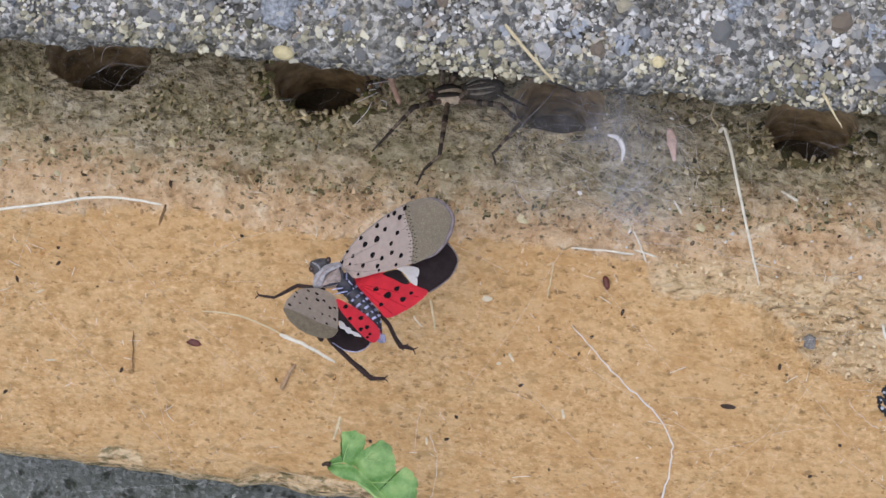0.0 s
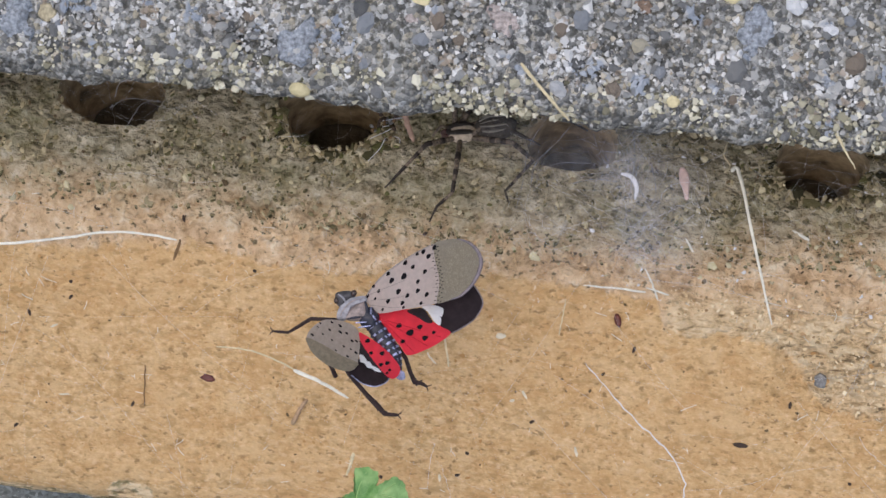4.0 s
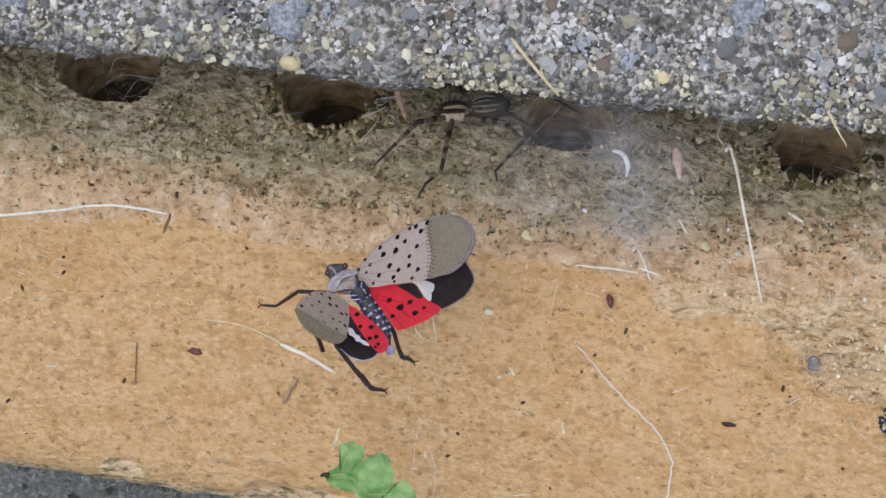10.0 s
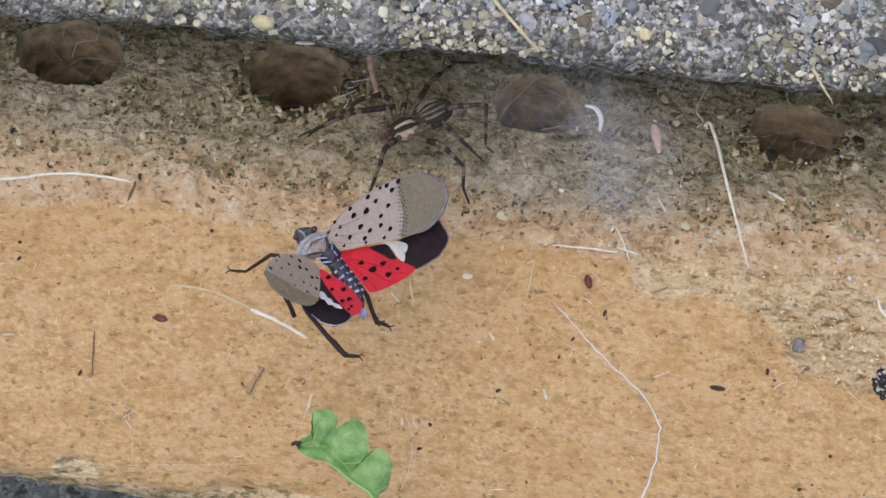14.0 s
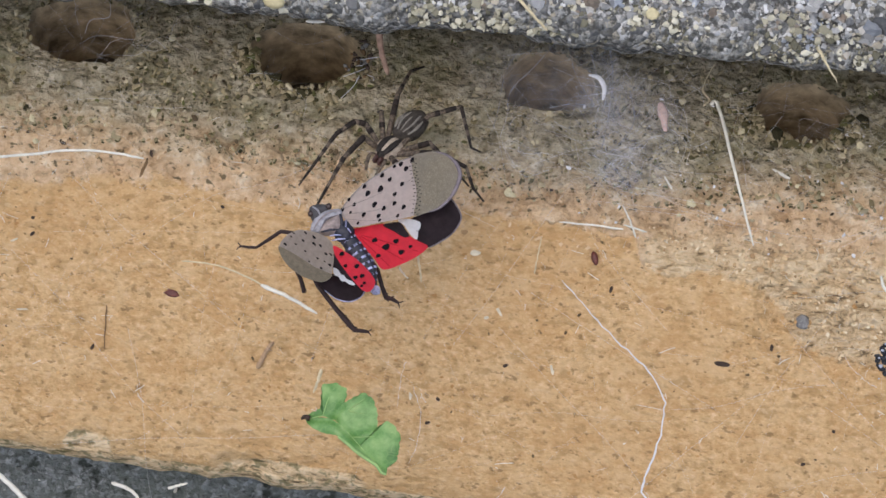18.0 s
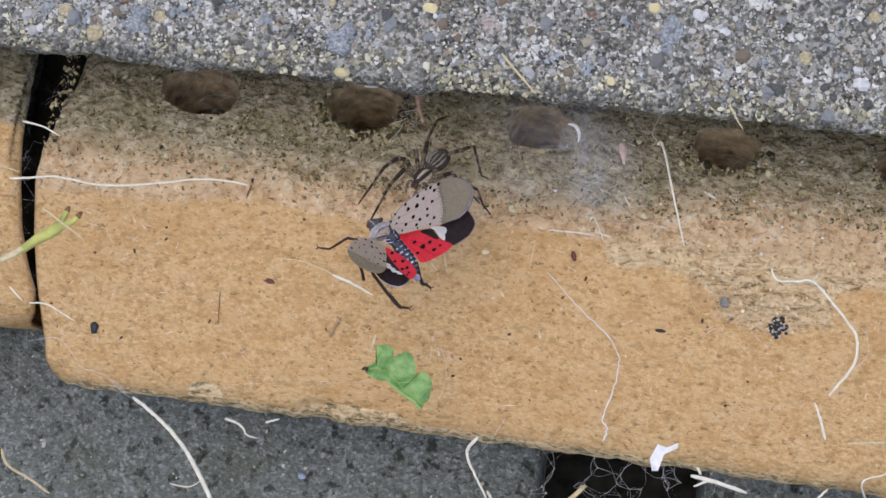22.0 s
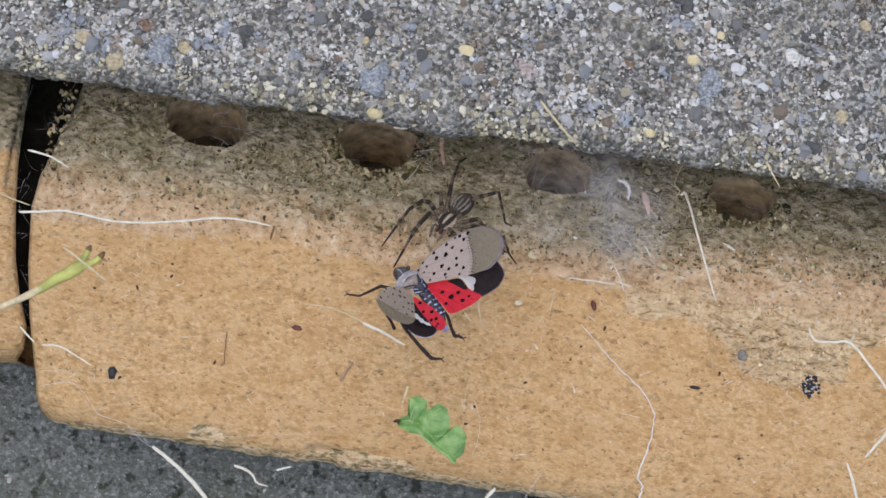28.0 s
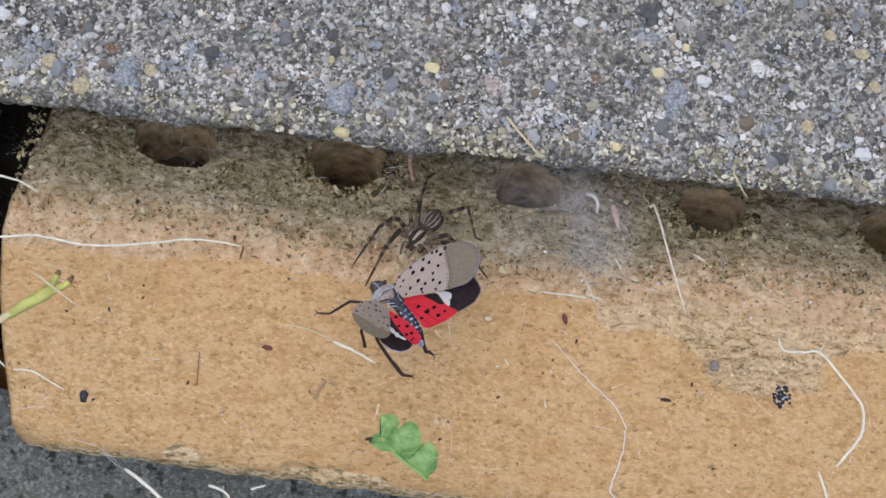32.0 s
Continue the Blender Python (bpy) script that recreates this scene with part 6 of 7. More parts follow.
    ax = spline([Vector((x, y, 0.7)) * 0.001 for x, y in ((-3.2, -2.9), (-0.99, -5.0), (0.71, -6.62), (2.0, -8.2), (3.0, -9.7))], 7)
    n = len(ax)
    girth = [0.001 * (1.05 + 0.3 * math.sin(math.pi * i / (n - 1)) - 0.75 * max(0, i / (n - 1) - 0.62) / 0.38) for i in range(n)]
    bm = bmesh.new()
    tube(bm, ax, girth, 16, 0.72)
    ab = part("abdomen", bm, M_ABD, root, "black abdomen banded with waxy bluish white")
    for i in range(3, n - 4, 3):
        d = (ax[i + 1] - ax[i - 1]).normalized()
        w = 0.00019
        bm = bmesh.new()
        tube(bm, [ax[i] - d * w, ax[i] - d * w * 0.6, ax[i] + d * w * 0.6, ax[i] + d * w], [girth[i] * q for q in (0.99, 1.045, 1.045, 0.99)], 16, 0.72)
        part("band", bm, M_STRIPE, ab, "waxy bluish white band")
        # black blotches that break the bands
        side = Vector((-d.y, d.x, 0))
        for q, r in ((-0.78, 0.36), (-0.15 + 0.3 * (i % 2), 0.26), (0.62, 0.22)):
            bm = bmesh.new()
            lump(bm, ax[i] + side * girth[i] * q + Vector((0, 0, girth[i] * 0.72 * math.sqrt(1 - q * q))), (r * 0.001, r * 0.0009, 0.00014), i + q, 0.4, 0.6, 2)
            part("blotch", bm, M_ABD, ab)
    bm = bmesh.new()
    lump(bm, Vector((3.2, -10.1, 0.8)) * 0.001, (0.0008, 0.0007, 0.0006), 5, 0.3, -0.8, 2)
    part("tail_tip", bm, M_STRIPE, ab, "bluish grey abdomen tip")
    # legs
    legs = {}
    for name, pts_, zs, radii in (
        ("front", LF_LEG_FRONT, [0.4, 0.8, -1.2, -2.9, -3.5, -3.8], [0.30, 0.36, 0.34, 0.24, 0.26, 0.18]),
        ("hind", LF_LEG_HIND, [0.2, -0.6, -2.2, -3.1, -3.6, -3.8], [0.34, 0.40, 0.42, 0.52, 0.40, 0.28]),
        ("right", LF_LEG_RIGHT, [0.2, -0.8, -2.2, -3.2, -3.6, -3.8], [0.36, 0.38, 0.38, 0.44, 0.36, 0.26]),
        ("mid", LF_LEG_MID, [0.0, -1.0, -2.4, -3.7], [0.36, 0.36, 0.36, 0.42]),
    ):
        leg = leg_part([(x, y, z) for (x, y), z in zip(pts_, zs)], (*pts_[0], zs[0]), root, M_LEG, radii, name != "mid", name in ("hind", "right"))
        legs[name] = (leg, (*pts_[0], zs[0]), pts_[-1])
    return root, legs


# ---------------------------------------------------------------- the spider
M_CARA = plain("tan_carapace", (0.43, 0.35, 0.265), 0.6, 0.3, 0.3, 1800)
M_SDARK = plain("dark_spider_stripe", (0.030, 0.024, 0.020), 0.65, 0.3, 0.4, 1800)
M_SABD = plain("grey_brown_spider_abdomen", (0.055, 0.046, 0.038), 0.8, 0.2, 0.5, 1500)
M_SPALE = plain("pale_spider_stripe", (0.21, 0.19, 0.16), 0.75, 0.2, 0.25, 1800)
M_SLEG = plain("brown_spider_leg", (0.125, 0.094, 0.068), 0.65, 0.3, 0.85, 2600)
M_SBAND = plain("dark_brown_leg_band", (0.032, 0.024, 0.020), 0.7, 0.2, 0.6, 2400)
M_CHEL = plain("reddish_jaws", (0.075, 0.032, 0.026), 0.5, 0.5, 0.3, 1800)

# each leg from hip to foot in mm, and the foot in the hiding pose
SPIDER_LEGS = [
    ([(1.1, 0.9, 0.1), (4.2, 5.5, 2.4), (8.0, 13.0, -1.8)], (13.8, 8.0)),
    ([(0.5, 1.2, 0.1), (-1.8, 7.5, 2.6), (-3.1, 11.8, 1.2), (-1.6, 14.2, -0.4), (-1.4, 16.4, -1.8)], (6.9, 14.2)),
    ([(-0.2, 1.3, 0.1), (-3.0, 5.2, 2.2), (-2.4, 13.0, -1.6)], (-14.0, 3.0)),
    ([(-0.8, 1.1, 0.1), (-7.8, 1.5, 1.8), (-11.9, 4.5, 2.4), (-8.6, 8.9, -1.0), (-9.4, 10.2, -1.8)], (-6.6, 16.0)),
    ([(1.1, -0.9, 0.1), (2.2, -3.1, 2.4), (6.9, -3.2, 1.8), (15.6, -2.1, -1.8)], (11.6, -9.6)),
    ([(0.5, -1.2, 0.1), (-0.3, -4.7, 2.2), (0.6, -6.0, 2.6), (3.8, -7.0, 2.0), (12.7, -7.1, -1.8)], (5.2, -10.1)),
    ([(-0.2, -1.3, 0.1), (-3.7, -4.3, 2.2), (-6.4, -7.1, -1.6)], (-2.8, -10.7)),
    ([(-0.8, -1.1, 0.1), (-7.8, -4.4, 2.6), (-14.4, -6.8, 1.2), (-19.0, -7.5, -1.8)], (-11.2, -0.1)),
]


def ribbon(points, radius, flat=0.6):
    bm = bmesh.new()
    c = spline([Vector(p) * 0.001 for p in points], 5)
    n = len(c)
    tube(bm, c, [0.001 * radius * (0.45 + 0.55 * math.sin(math.pi * (0.1 + 0.8 * i / (n - 1)))) for i in range(n)], 8, flat)
    return bm


def build_spider():
    root = new("spider", None)
    tagged(root, "brown and black striped funnel-web grass spider with long banded legs", "spider")
    bm = bmesh.new()
    lump(bm, Vector((0.1, 0, 0.2)) * 0.001, (0.0021, 0.00180, 0.0011), 1.0, 0.08, 0, 3)
    cara = part("cephalothorax", bm, M_CARA, root, "tan carapace with two dark stripes")
    bm = bmesh.new()
    lump(bm, Vector((1.6, 0, 0.35)) * 0.001, (0.0007, 0.0008, 0.0007), 2.0, 0.05, 0, 2)
    part("head", bm, M_SDARK, root, "dark brown head")
    for s in (1, -1):
        part("stripe", ribbon([(2.0, 0.45 * s, 1.0), (0.9, 0.64 * s, 1.22), (-0.4, 0.70 * s, 1.20), (-1.6, 0.5 * s, 0.78)], 0.46, 0.42), M_SDARK, cara, "dark brown stripe")
        part("edge_stripe", ribbon([(1.5, 1.25 * s, 0.3), (0.2, 1.72 * s, 0.3), (-1.1, 1.45 * s, 0.2)], 0.10), M_SDARK, cara)
    bm = bmesh.new()
    for s in (1, -1):
        lump(bm, Vector((2.3, 0.4 * s, -0.1)) * 0.001, (0.0007, 0.00042, 0.00075), 2.0 + s, 0.1, 0, 2, 0.6)
    part("jaws", bm, M_CHEL, root, "dark reddish jaws")
    bm = bmesh.new()
    lump(bm, Vector((-4.6, 0, 0.6)) * 0.001, (0.0030, 0.00195, 0.0016), 3.0, 0.10, 0, 3)
    ab = part("abdomen", bm, M_SABD, root, "grey-brown abdomen with pale streaks")
    for s in (1, -1):
        part("stripe", ribbon([(-2.3, 0.45 * s, 1.70), (-3.8, 0.85 * s, 2.08), (-5.4, 0.72 * s, 2.04), (-6.8, 0.3 * s, 1.38)], 0.17, 0.6), M_SPALE, ab, "pale streak")
        part("stripe", ribbon([(-2.6, 1.05 * s, 1.35), (-4.0, 1.45 * s, 1.68), (-5.8, 1.15 * s, 1.58)], 0.26, 0.6), M_SPALE, ab, "pale side streak")
        part("spinneret", ribbon([(-6.7, 0.25 * s, 0.4), (-7.3, 0.4 * s, 0.35), (-7.9, 0.5 * s, 0.2)], 0.2), M_SLEG, ab)
        part("palp", ribbon([(1.7, 0.7 * s, 0.1), (2.6, 1.2 * s, 0.5), (3.5, 1.0 * s, -0.4), (4.0, 0.8 * s, -1.2)], 0.26), M_SLEG, root, "short brown palp")
    part("stripe", ribbon([(-2.4, 0, 1.75), (-4.2, 0, 2.24), (-6.4, 0, 1.85)], 0.12, 0.5), M_SPALE, ab, "pale middle streak")
    for ob in root.children:
        ob.scale = (1.15, 1.12, 1.1)
    legs = []
    for joints, early in SPIDER_LEGS:
        P = [Vector(p) for p in joints]
        H, K, Fv = P[0], P[1], P[-1]
        c = []
        for a, b in zip(P, P[1:]):
            k = max(3, round((b - a).length / 0.9))
            c += [(a.lerp(b, f / k) - H) * 0.001 for f in range(k)]
        c.append((Fv - H) * 0.001)
        n = len(c)
        rad = [float(np.interp(i / (n - 1), [0, 0.15, 0.45, 0.55, 0.8, 1], [0.40, 0.46, 0.37, 0.31, 0.23, 0.12])) * 0.001 for i in range(n)]
        bm = bmesh.new()
        tube(bm, c, rad, 8)
        leg = part("leg", bm, M_SLEG, root, "long brown leg with dark bands")
        leg.location = H * 0.001
        pick = random.Random(int(K.y * 10))
        i = 1
        while i < n - 6:
            i += pick.choice((2, 3, 3, 4))
            w = pick.choice((2, 2, 3))
            bm = bmesh.new()
            tube(bm, c[i:i + w], [r * 1.1 for r in rad[i:i + w]], 8)
            part("band", bm, M_SBAND, leg, "dark brown band")
        bm = bmesh.new()
        tube(bm, c[-6:], [r * 1.08 for r in rad[-6:]], 7)
        part("foot", bm, M_SBAND, leg, "dark brown foot")
        rnd = random.Random(int(K.x * 10))
        bm = bmesh.new()
        for i in range(3, n - 2):
            for s in range(2):
                a = rnd.uniform(0, 6.28)
                d = Vector((math.cos(a), math.sin(a), 0.6)).normalized()
                tube(bm, [c[i] + d * rad[i] * 0.8, c[i] + d * (rad[i] + 0.00035)], [0.00002, 0.00001], 3)
        part("bristles", bm, M_SDARK, leg, "fine dark bristles")
        turn = math.atan2(early[1] - H.y, early[0] - H.x) - math.atan2(Fv.y - H.y, Fv.x - H.x)
        turn = (turn + math.pi) % (2 * math.pi) - math.pi
        legs.append((leg, H, math.degrees(turn)))
    return root, legs


build_debris()
strand("straw", [(125.8, 68.2, 58.9), (127.1, 67.9, 59.1), (130.5, 56.0, 64.5), (133.8, 44.5, 69.6)], 0.34, 0.16, M_PALE, "pale dry grass stem leaning across the mossy strip")
strand("tendril", [(124.8, 67.7, 59.2), (125.6, 69.1, 58.5), (124.5, 70.7, 57.6), (125.1, 73.4, 57.1), (126.0, 75.6, 56.9)], 0.16, 0.10, M_STRAW, "thin curled dry tendril under the slab")
strand("straw", [(92.2, 77.3, 79.7), (96.0, 73.6, 79.7), (100.3, 69.7, 79.7)], 0.30, 0.22, M_STRAW, "straight pale grass blade on the concrete edge")
strand("straw", [(91.5, 71.7, 74.5), (94.3, 71.9, 74.5), (96.9, 72.2, 74.5)], 0.16, 0.12, M_STRAW, "short pale grass blade at the slab edge")
strand("straw", [(137.4, 74.6, 77.5), (139.4, 72.5, 77.5), (140.5, 70.8, 77.5), (142.5, 68.0, 77.5)], 0.34, 0.10, M_STRAW, "tan dry blade hanging over the slab edge")
strand("rootlet", [(74.5, 71.5, 65.1), (74.9, 69.5, 61.2), (76.1, 66.9, 57.9)], 0.55, 0.40, M_ROOT, "pinkish brown rootlet hanging under the slab")
strand("straw", [(-6.0, 40.2, 71.8), (-1.3, 41.2, 71.3), (3.4, 42.1, 70.8), (11.6, 41.5, 71.0), (19.1, 42.3, 70.7), (26.4, 44.2, 69.7), (32.7, 45.9, 68.8), (38.2, 46.3, 68.6), (43.2, 46.0, 68.7)], 0.26, 0.18, M_PALE, "long pale dry grass stem along the brick edge")
strand("straw", [(-13.9, 44.3, 70.6), (-10.5, 43.5, 71.0), (-7.5, 42.6, 71.5), (-4.1, 41.9, 71.8)], 0.22, 0.12, M_STRAW, "pale dry grass stem bridging the gap between bricks")
strand("twig", [(43.7, 46.1, 68.6), (43.5, 42.7, 70.4)], 0.26, 0.22, M_TWIG, "short brown twig on the brick edge")
strand("straw", [(-1.5, 17.6, 72.6), (0.1, 16.3, 72.6), (1.7, 15.0, 72.6)], 0.22, 0.16, M_PALE, "short bleached blade by the brick end")
strand("straw", [(3.3, 14.8, 72.6), (6.6, 15.0, 72.6), (9.6, 13.9, 72.6), (13.4, 12.2, 72.6)], 0.20, 0.14, M_PALE, "bleached grass blade on the orange brick")
strand("straw", [(52.1, 30.6, 72.7), (56.3, 30.7, 72.7), (59.7, 30.2, 72.7), (64.4, 28.7, 72.7)], 0.12, 0.14, M_STRAW, "thin dry grass stem under the insect")
strand("straw", [(64.2, 28.6, 72.9), (68.6, 27.3, 72.9), (72.9, 25.5, 72.9)], 0.34, 0.22, M_PALE, "flat bleached grass blade beside the insect")
strand("bark_chip", [(61.7, 20.4, 46.6), (62.2, 21.8, 47.0), (62.9, 23.4, 47.5), (63.6, 24.6, 47.8)], 0.42, 0.30, M_BARK, "brown bark flake on the brick")
strand("plant_fibre", [(36.9, 26.8, 48.3), (37.1, 23.4, 47.3), (37.4, 20.2, 46.4)], 0.12, 0.09, M_TWIG, "thin brown fibre on the brick")
strand("silk_thread", [(107.2, 35.1, 72.3), (111.1, 31.5, 72.4), (115.6, 27.6, 72.4), (120.1, 24.3, 72.4), (123.1, 20.8, 72.4), (123.8, 16.8, 72.4), (123.0, 11.4, 72.4), (121.9, 7.2, 72.4), (123.0, 5.0, 72.4), (122.6, 2.4, 72.4)], 0.07, 0.17, M_SILK, "lavender-white silk thread crossing the brick")
strand("straw", [(151.2, 40.5, 78), (151.6, 38.8, 79), (152.8, 37.8, 79), (156.2, 38.1, 79), (159.6, 38.4, 79), (164.0, 34.4, 79), (167.2, 31.0, 79), (169.0, 28.4, 79), (169.0, 23.2, 79), (165.0, 16.6, 78)], 0.20, 0.30, M_PALE, "curved pale grass stem on the orange brick")
strand("straw", [(159.4, 38.4, 79.0), (160.4, 40.6, 78.2)], 0.14, 0.08, M_PALE, "short pale blade beside the curved stem")
strand("straw", [(162.9, 15.8, 72.5), (164.2, 12.9, 72.5), (165.7, 8.7, 72.5)], 0.22, 0.30, M_PALE, "short pale grass blade on the orange brick")
strand("straw", [(169.6, 8.4, 72.6), (176.2, 9.6, 72.6), (180.9, 9.6, 72.6), (184.2, 8.5, 72.6), (187.1, 7.0, 72.6)], 0.18, 0.26, M_STRAW, "pale grass stem at the brick edge")
strand("straw", [(181.1, 5.6, 72.6), (177.5, 3.3, 72.8), (173.5, 1.1, 74.0), (176.2, -2.7, 66.0), (180.2, -5.4, 52.0)], 0.14, 0.26, M_PALE, "bent pale stem hanging off the brick edge")
strand("straw", [(140.4, -2.2, 75.0), (145.6, -2.7, 74.0), (151.7, -3.8, 73.0)], 0.46, 0.38, M_PALE, "white dry stalk at the lower brick edge")
strand("straw", [(141.4, -0.4, 75.0), (142.4, -1.7, 75.0)], 0.30, 0.26, M_PALE, "short white stalk stub")
strand("straw", [(141.2, -4.1, 74.0), (143.9, -2.7, 74.6)], 0.24, 0.26, M_PALE, "short white stalk stub")
strand("straw", [(22.4, 1.5, 72.4), (25.2, -0.5, 72.6), (27.9, -1.9, 72.8)], 0.04, 0.05, M_SILK, "thin silk line off the brick")
strand("straw", [(27.5, -1.3, 71.0), (31.0, -3.3, 71.0), (34.1, -5.3, 71.0), (37.8, -8.2, 71.0), (40.6, -11.1, 71.0), (42.7, -13.7, 71.0), (44.5, -16.1, 71.0), (46.7, -19.5, 71.0), (48.1, -22.2, 71.0)], 0.36, 0.50, M_PALE, "long bent grass stem below the brick edge")
strand("straw", [(-14.6, -9.9, 12.0), (-13.1, -12.6, 12.0), (-10.9, -14.2, 12.0), (-7.3, -15.5, 12.0), (-1.6, -18.4, 12.0)], 0.36, 0.30, M_STRAW, "pale bent grass stem over the paver")
strand("straw", [(32.0, 7.0, 36.5), (34.6, 5.0, 29.0)], 0.20, 0.12, M_PALE, "short pale blade below the brick edge")
strand("rootlet", [(42.9, -0.5, 50.0), (45.4, -1.0, 50.0), (47.1, -2.0, 50.0), (48.1, -3.3, 50.0), (50.4, -3.7, 50.0)], 0.32, 0.16, M_PALE, "pale rootlet on the dark paver")
strand("rootlet", [(51.6, -0.2, 50.0), (53.2, 0.5, 50.0), (54.5, 1.0, 50.0)], 0.28, 0.16, M_PALE, "short pale rootlet on the paver")
strand("rootlet", [(23.8, -11.6, 3.0), (28.4, -11.7, 3.0), (31.5, -9.4, 3.0)], 0.20, 0.14, M_PALE, "thin pale rootlet on the paver")
strand("rootlet", [(96.5, 2.9, 50.0), (94.8, 0.2, 50.0), (95.2, -2.1, 50.0), (97.7, -6.1, 50.0), (100.2, -9.7, 50.0)], 0.42, 0.20, M_PALE, "bent pale rootlet below the brick edge")
strand("straw", [(119.8, -0.6, 20.0), (116.4, -4.7, 20.0), (112.6, -8.9, 20.0)], 0.60, 0.50, M_STRAW, "pale grass stem across the dark gap")
strand("straw", [(138.6, -2.5, 20.0), (140.3, -4.6, 20.0), (142.0, -7.2, 20.0)], 0.40, 0.40, M_STRAW, "short stem over the dark gap")
strand("straw", [(170.0, 2.6, 45.0), (167.6, -0.2, 45.0), (164.5, -3.3, 45.0)], 0.30, 0.20, M_PALE, "grey stem below the brick edge")
strand("straw", [(97.7, -3.8, 10.0), (99.6, -6.5, 10.0), (101.6, -9.9, 10.0)], 0.40, 0.30, M_PALE, "pale stem on the paver")
strand("straw", [(105.3, 48.0, 54.0), (110.0, 48.2, 54.0), (115.2, 48.2, 54.0)], 0.14, 0.20, M_PALE, "thin pale blade along the dirt line")
strand("straw", [(114.6, 51.9, 54.3), (116.0, 49.6, 54.2), (117.2, 47.2, 53.8)], 0.12, 0.16, M_PALE, "thin pale blade on the brick edge")
strand("straw", [(115.1, 48.9, 54.0), (118.8, 48.2, 54.0)], 0.14, 0.16, M_PALE, "short pale blade on the brick edge")
strand("straw", [(120.3, 57.4, 54.2), (121.8, 55.3, 54.5)], 0.12, 0.20, M_PALE, "tiny pale blade on the mossy strip")
strand("straw", [(136.8, 60.8, 53.4), (139.5, 59.5, 53.7)], 0.20, 0.30, M_PALE, "tiny bleached chip on the mossy strip")
strand("straw", [(131.4, 73.3, 76.5), (133.6, 71.2, 76.5)], 0.14, 0.10, M_STRAW, "fine blade hanging at the slab edge")
strand("straw", [(74.7, 17.6, 72.6), (74.5, 16.0, 72.6), (74.1, 14.1, 72.6)], 0.30, 0.18, M_STRAW, "short pale sprig beside the leaf")
strand("straw", [(5.0, 32.7, 82.2), (9.3, 30.4, 82.2), (14.4, 27.5, 81.2)], 0.26, 0.20, M_STRAW, "thin pale stem lying across the pod")
strand("straw", [(32.6, 7.3, 37.4), (33.6, 6.4, 34.8), (34.9, 5.4, 31.2)], 0.20, 0.10, M_PALE, "short pale straw below the brick edge")
strand("silk_thread", [(4.0, 6.6, 72.5), (10.2, 8.3, 72.5), (13.3, 6.3, 72.5), (16.3, 3.3, 72.5), (22.5, 1.8, 72.5), (27.2, -1.1, 72.5)], 0.03, 0.03, M_SILK, "thin silk line across the brick corner")
strand("silk_thread", [(86.3, 20.7, 72.4), (86.2, 18.4, 72.4), (86.2, 13.7, 72.4)], 0.025, 0.02, M_SILK, "thin silk line on the brick")
strand("silk_thread", [(102.9, 4.6, 72.4), (101.5, 1.6, 72.4), (99.8, -1.7, 72.4), (97.2, -4.1, 72.4)], 0.04, 0.03, M_SILK, "thin silk line on the brick")
strand("silk_thread", [(88.0, 17.0, 72.4), (89.7, 13.3, 72.4), (89.7, 9.4, 72.4), (89.1, 5.9, 72.4)], 0.025, 0.02, M_SILK, "thin silk line below the insect")
strand("straw", [(85.9, 36.4, 73.6), (86.5, 34.3, 73.5), (87.1, 32.0, 73.4)], 0.20, 0.14, M_STRAW, "thin tan blade below the scarlet hindwing")
strand("straw", [(83.7, 33.8, 73.4), (84.4, 32.8, 73.4), (85.2, 32.2, 73.4)], 0.16, 0.12, M_FLAKE, "short faded blade below the scarlet hindwing")
strand("silk_thread", [(153.0, 25.6, 72.4), (150.5, 26.9, 72.4), (148.0, 29.4, 72.4)], 0.03, 0.03, M_SILK, "thin silk line near the scar")
strand("silk_thread", [(167.0, 32.2, 72.4), (171.2, 31.2, 72.4), (172.0, 26.1, 72.4), (168.1, 22.1, 72.4)], 0.03, 0.03, M_SILK, "thin silk line near the curved straw")
strand("rootlet", [(61.6, 70.0, 76.0), (64.4, 69.6, 76.0), (66.0, 69.3, 76.0)], 0.10, 0.10, M_TWIG, "thin brown stalk of the seed")
strand("straw", [(64.3, 69.2, 72.0), (67.2, 69.5, 72.0)], 0.28, 0.26, M_PALE, "tiny white splinter under the slab edge")
strand("straw", [(-7.5, 54.2, 66.4), (-3.0, 53.6, 66.2), (1.0, 52.0, 66.0)], 0.26, 0.14, M_PALE, "bleached blade across the gap under the slab")
strand("plant_fibre", [(102.9, 45.4, 53.6), (102.7, 42.6, 52.9), (102.5, 39.8, 52.2)], 0.10, 0.12, M_STRAW, "thin tan fibre below the dirt line")
for x_, y_, a_, b_, turn_ in ((94.1, 37.6, 0.75, 0.45, 0.1), (98.7, 29.4, 0.75, 0.22, 2.2), (97.0, 28.3, 0.4, 0.22, 0.4), (107.3, 22.0, 0.22, 0.8, 0.35), (87.8, 15.6, 0.2, 0.6, 0.2), (30.2, 20.6, 0.9, 0.14, 0.15), (27.2, 30.6, 0.6, 0.18, 0.5)):
    tagged(grit("plant_flake", (x_, y_, sheet_height(y_ * 0.001) * 1000), (a_, b_, 0.12), x_, M_FLAKE, "tiny bleached plant flake on the orange brick", turn_, 0.35, "flake"), group="flakes on the brick")
build_web_litter()
build_pod()
build_leaf()
INSECT, INSECT_LEGS = build_insect()
SPIDER, SPIDER_LEG_PARTS = build_spider()
build_webs()
build_grains()
build_aggregate()

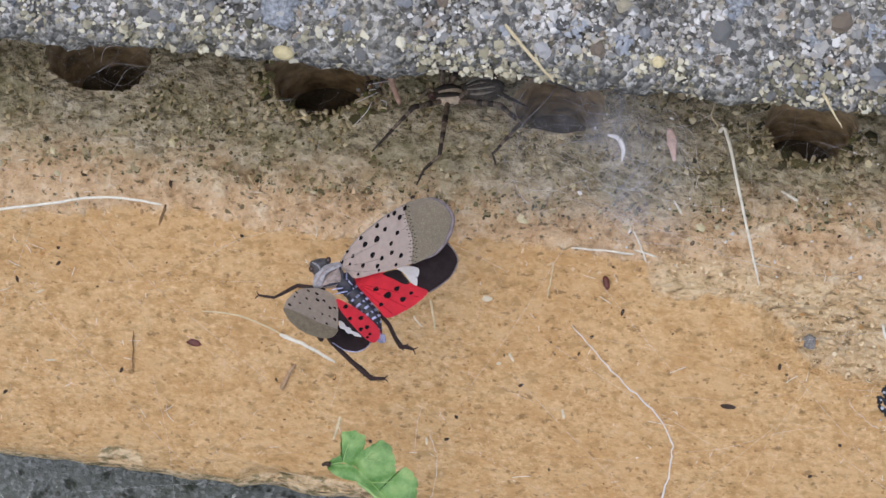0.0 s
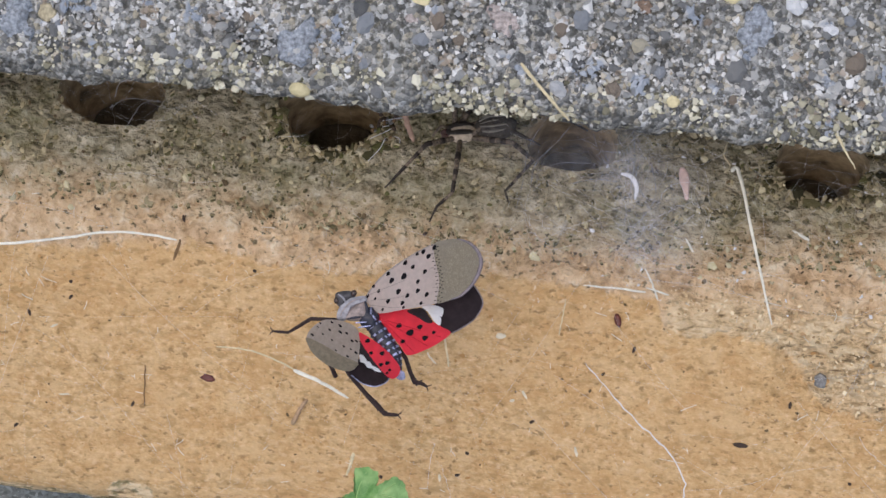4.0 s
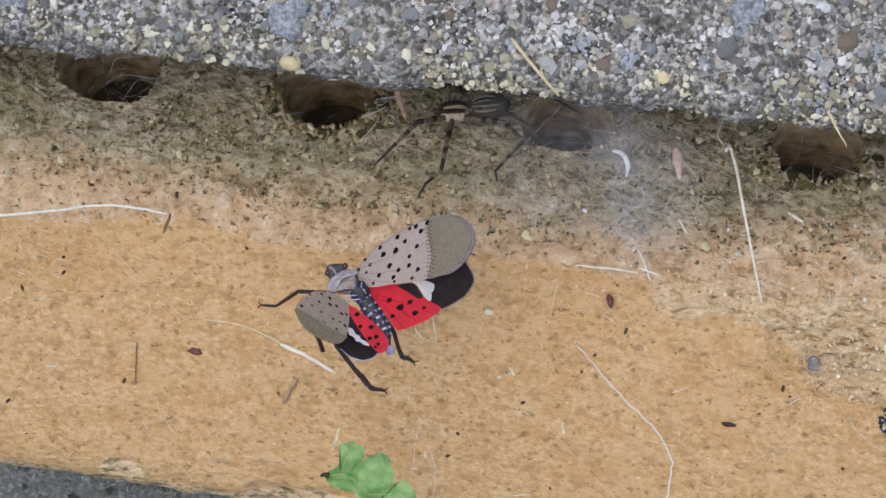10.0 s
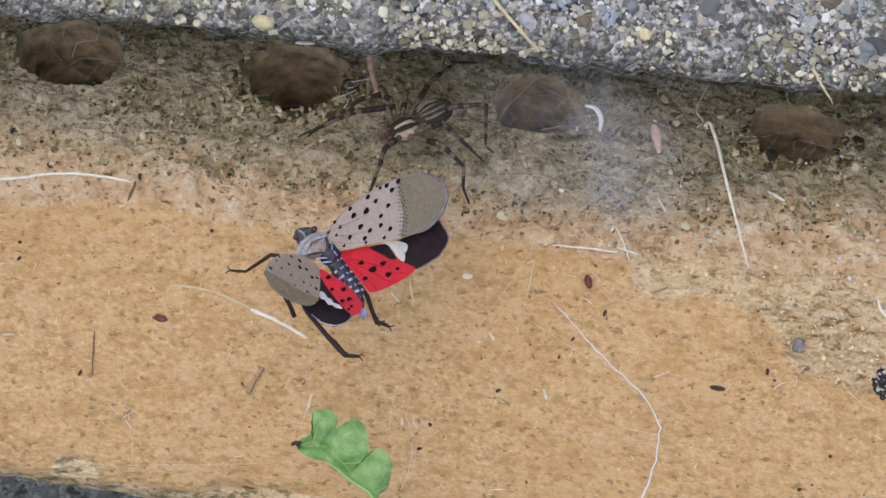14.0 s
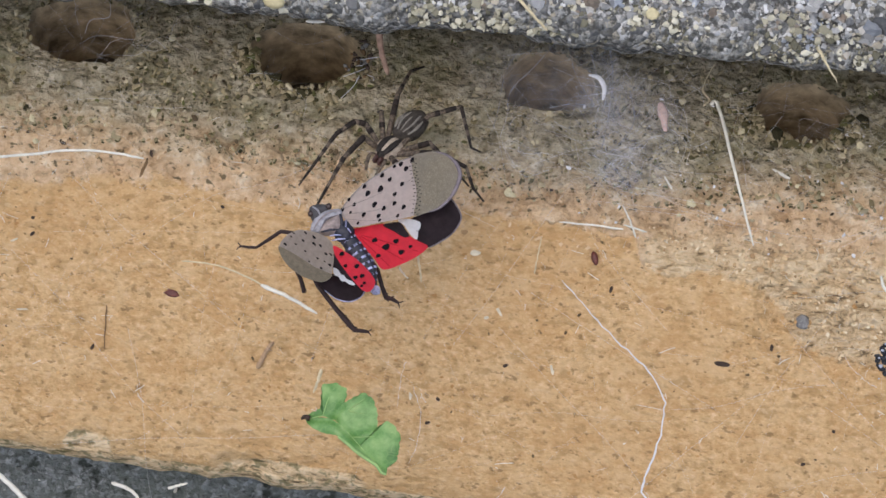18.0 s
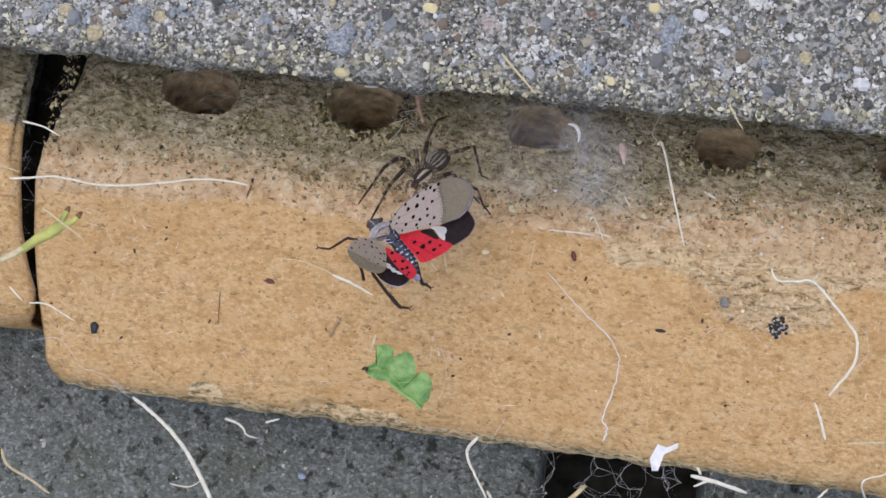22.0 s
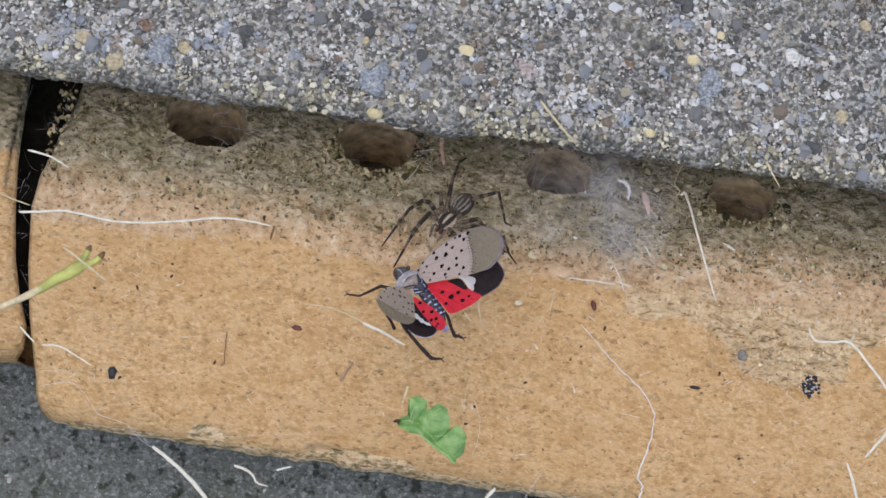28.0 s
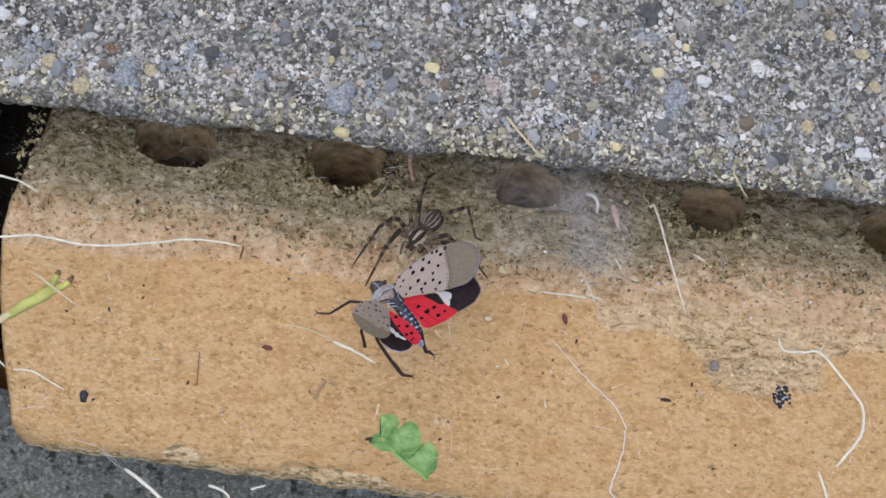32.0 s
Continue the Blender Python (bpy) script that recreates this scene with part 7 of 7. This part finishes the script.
# seconds, millimetres along and across the brick, degrees: the snared insect rocks to and fro
ROCKING = [
    (0, 0.68, -0.14, -1), (0.5, 1.83, -0.03, -3.7), (1, 1.84, -0.09, -4.2), (1.5, 0.87, -0.07, -1),
    (2, 2.7, 0.1, -6.6), (2.5, 0.37, -0.1, -0.3), (3, 2.17, 0.1, -5.5), (3.5, 1.1, 0.02, -2.3),
    (3.9, 2.5, 0.15, -6), (4.3, 0.4, 0, -0.5), (4.75, 2.5, 0.2, -6.2), (5.15, 0.6, 0.05, -1.2),
    (5.5, 2.62, 0.29, -6.9), (6, 0, 0, 0), (6.5, 2.12, 0.31, -5.1), (7, 0.1, 0.35, -2),
    (7.4, 1.8, -0.09, -4), (7.5, 1.12, -0.04, -2.5), (8, 1.81, 0.05, -4.3), (8.5, 0.77, -0.05, -1),
    (9, 2.53, 0.2, -5.9), (9.5, -0.01, -0.17, 1), (10, 2.71, 0.22, -6.3), (10.5, -0.1, -0.1, 1.2),
    (11, 2, 0.14, -4.8), (11.5, -0.49, -0.47, 2), (12, 2.7, -0.11, -6.4), (12.5, -0.12, -0.79, 1.8),
    (13, 2.66, -0.22, -5.6), (13.5, -0.12, -0.8, 1.8), (14, 2.13, -0.34, -4.4), (14.5, 1.12, -0.66, -1.2),
    (14.95, 2.6, -0.5, -4.6), (15.4, 1.0, -0.9, -0.6), (15.85, 2.6, -0.5, -4.6), (16.2, 1.1, -0.9, -1),
    (16.5, 1.79, -0.72, -2.8), (17, 1.99, -0.67, -3), (17.5, 0.89, -0.95, 0), (18, 2.79, -0.38, -5.1),
    (18.5, 1.33, -0.95, -1.2), (19, 1.66, -0.77, -1.9), (19.5, 2.89, -0.48, -4.9), (20, 0.98, -1, -0.3),
    (20.5, 2.47, -0.52, -3.1), (21, 1.66, -0.64, -0.4), (21.5, 1.9, -0.56, -0.2), (22, 2.82, -0.21, -2.3),
    (22.5, 1.09, -0.74, 2.1), (23, 2.82, 0.29, -3.4), (23.5, 0.43, -0.35, 1.4), (24, 1.18, -0.17, -1.4),
    (24.5, 1.2, -0.17, -2.5), (25, 0.77, -0.33, -0.7), (25.5, 2.12, 0.1, -3.3), (25.95, 0.6, -0.4, 0.4), (26.4, 2.6, 0.1, -4.6), (26.85, 0.7, -0.4, -0.4), (27.2, 2.4, 0, -4.4),
    (27.5, 1.9, -0.21, -3.6),
    (28, 1.29, -0.46, -2.2), (28.5, 0.97, -0.51, -1.7), (29, 2.36, -0.05, -4.7), (29.5, 0.49, -0.66, 0.2),
    (30, 3, 0.32, -5.9), (30.5, 0.41, -0.55, 0.3), (31, 2.98, 0.49, -5.8), (31.5, 0.18, -0.57, 1.2),
    (32, 2.61, 0.33, -4.3),
]


def spider_pose(x, y, h, heading):
    y0 = y * 0.001
    return Matrix.Translation((x * 0.001, y0, sheet_height(y0) + h * 0.001)) @ pose(0, 0, 0, -28.8) @ pose(0, 0, 0, 0, 0, heading)


def motions():
    walk(INSECT, [(t, pose(0.076 + dx * 0.001, 0.040 + dy * 0.001, 0.0760, 0, 0, a)) for t, dx, dy, a in ROCKING])

    # its feet stand still on the brick while the body rocks
    for name, (leg, hip, foot) in INSECT_LEGS.items():
        rows = []
        rest = Vector((foot[0] - hip[0], foot[1] - hip[1]))
        for t, dx, dy, a in ROCKING:
            u, v = FEET[name][0] - 76 - dx, FEET[name][1] - 40 - dy
            c, sn = math.cos(radians(a)), math.sin(radians(a))
            now = Vector((u * c + v * sn - hip[0], -u * sn + v * c - hip[1]))
            turn = math.degrees(math.atan2(now.y, now.x) - math.atan2(rest.y, rest.x))
            slide = now * (1 - rest.length / now.length)
            rows.append((t, pose((hip[0] + slide.x) * 0.001, (hip[1] + slide.y) * 0.001, hip[2] * 0.001, 0, 0, (turn + 180) % 360 - 180)))
        walk(leg, rows)

    # the husk sways with the web
    walk(HELD[0], [(0, pose(*HUSK_EARLY)), (9, pose(*HUSK_EARLY)), (17.5, pose(0, 0, 0)), (22, pose(0, 0, 0)), (28, pose(*HUSK_LATE)), (32, pose(*HUSK_LATE))])
    walk(SPIDER, [(0, spider_pose(83.7, 69.2, 2.2, -164)), (7, spider_pose(83.5, 69.2, 2.2, -164)), (12, spider_pose(83.5, 68.8, 2.2, -166)), (13.85, spider_pose(83.4, 68.4, 2.2, -166)), (13.95, spider_pose(82.6, 65.8, 2.4, -155)), (14.07, spider_pose(79.9, 56.0, 2.6, -122)), (14.17, spider_pose(79.0, 53.2, 2.4, -117)), (14.5, spider_pose(79.0, 52.9, 2.4, -118)), (19, spider_pose(79.0, 52.6, 2.4, -118)), (23, spider_pose(78.4, 52.7, 2.4, -117)), (28, spider_pose(77.9, 52.8, 2.4, -119)), (32, spider_pose(78.1, 52.9, 2.4, -118))])
    for k, (leg, hip, turn) in enumerate(SPIDER_LEG_PARTS):
        a = hip * 0.001
        hide = pose(a.x, a.y, a.z, 0, 0, turn)
        out = pose(a.x, a.y, a.z)
        half = pose(a.x, a.y, a.z, 0, 0, turn * 0.5 + (12 if k % 2 else -12))
        walk(leg, [(0, hide), (13.85, hide), (14.0, half), (14.15, out), (32, out)])


motions()
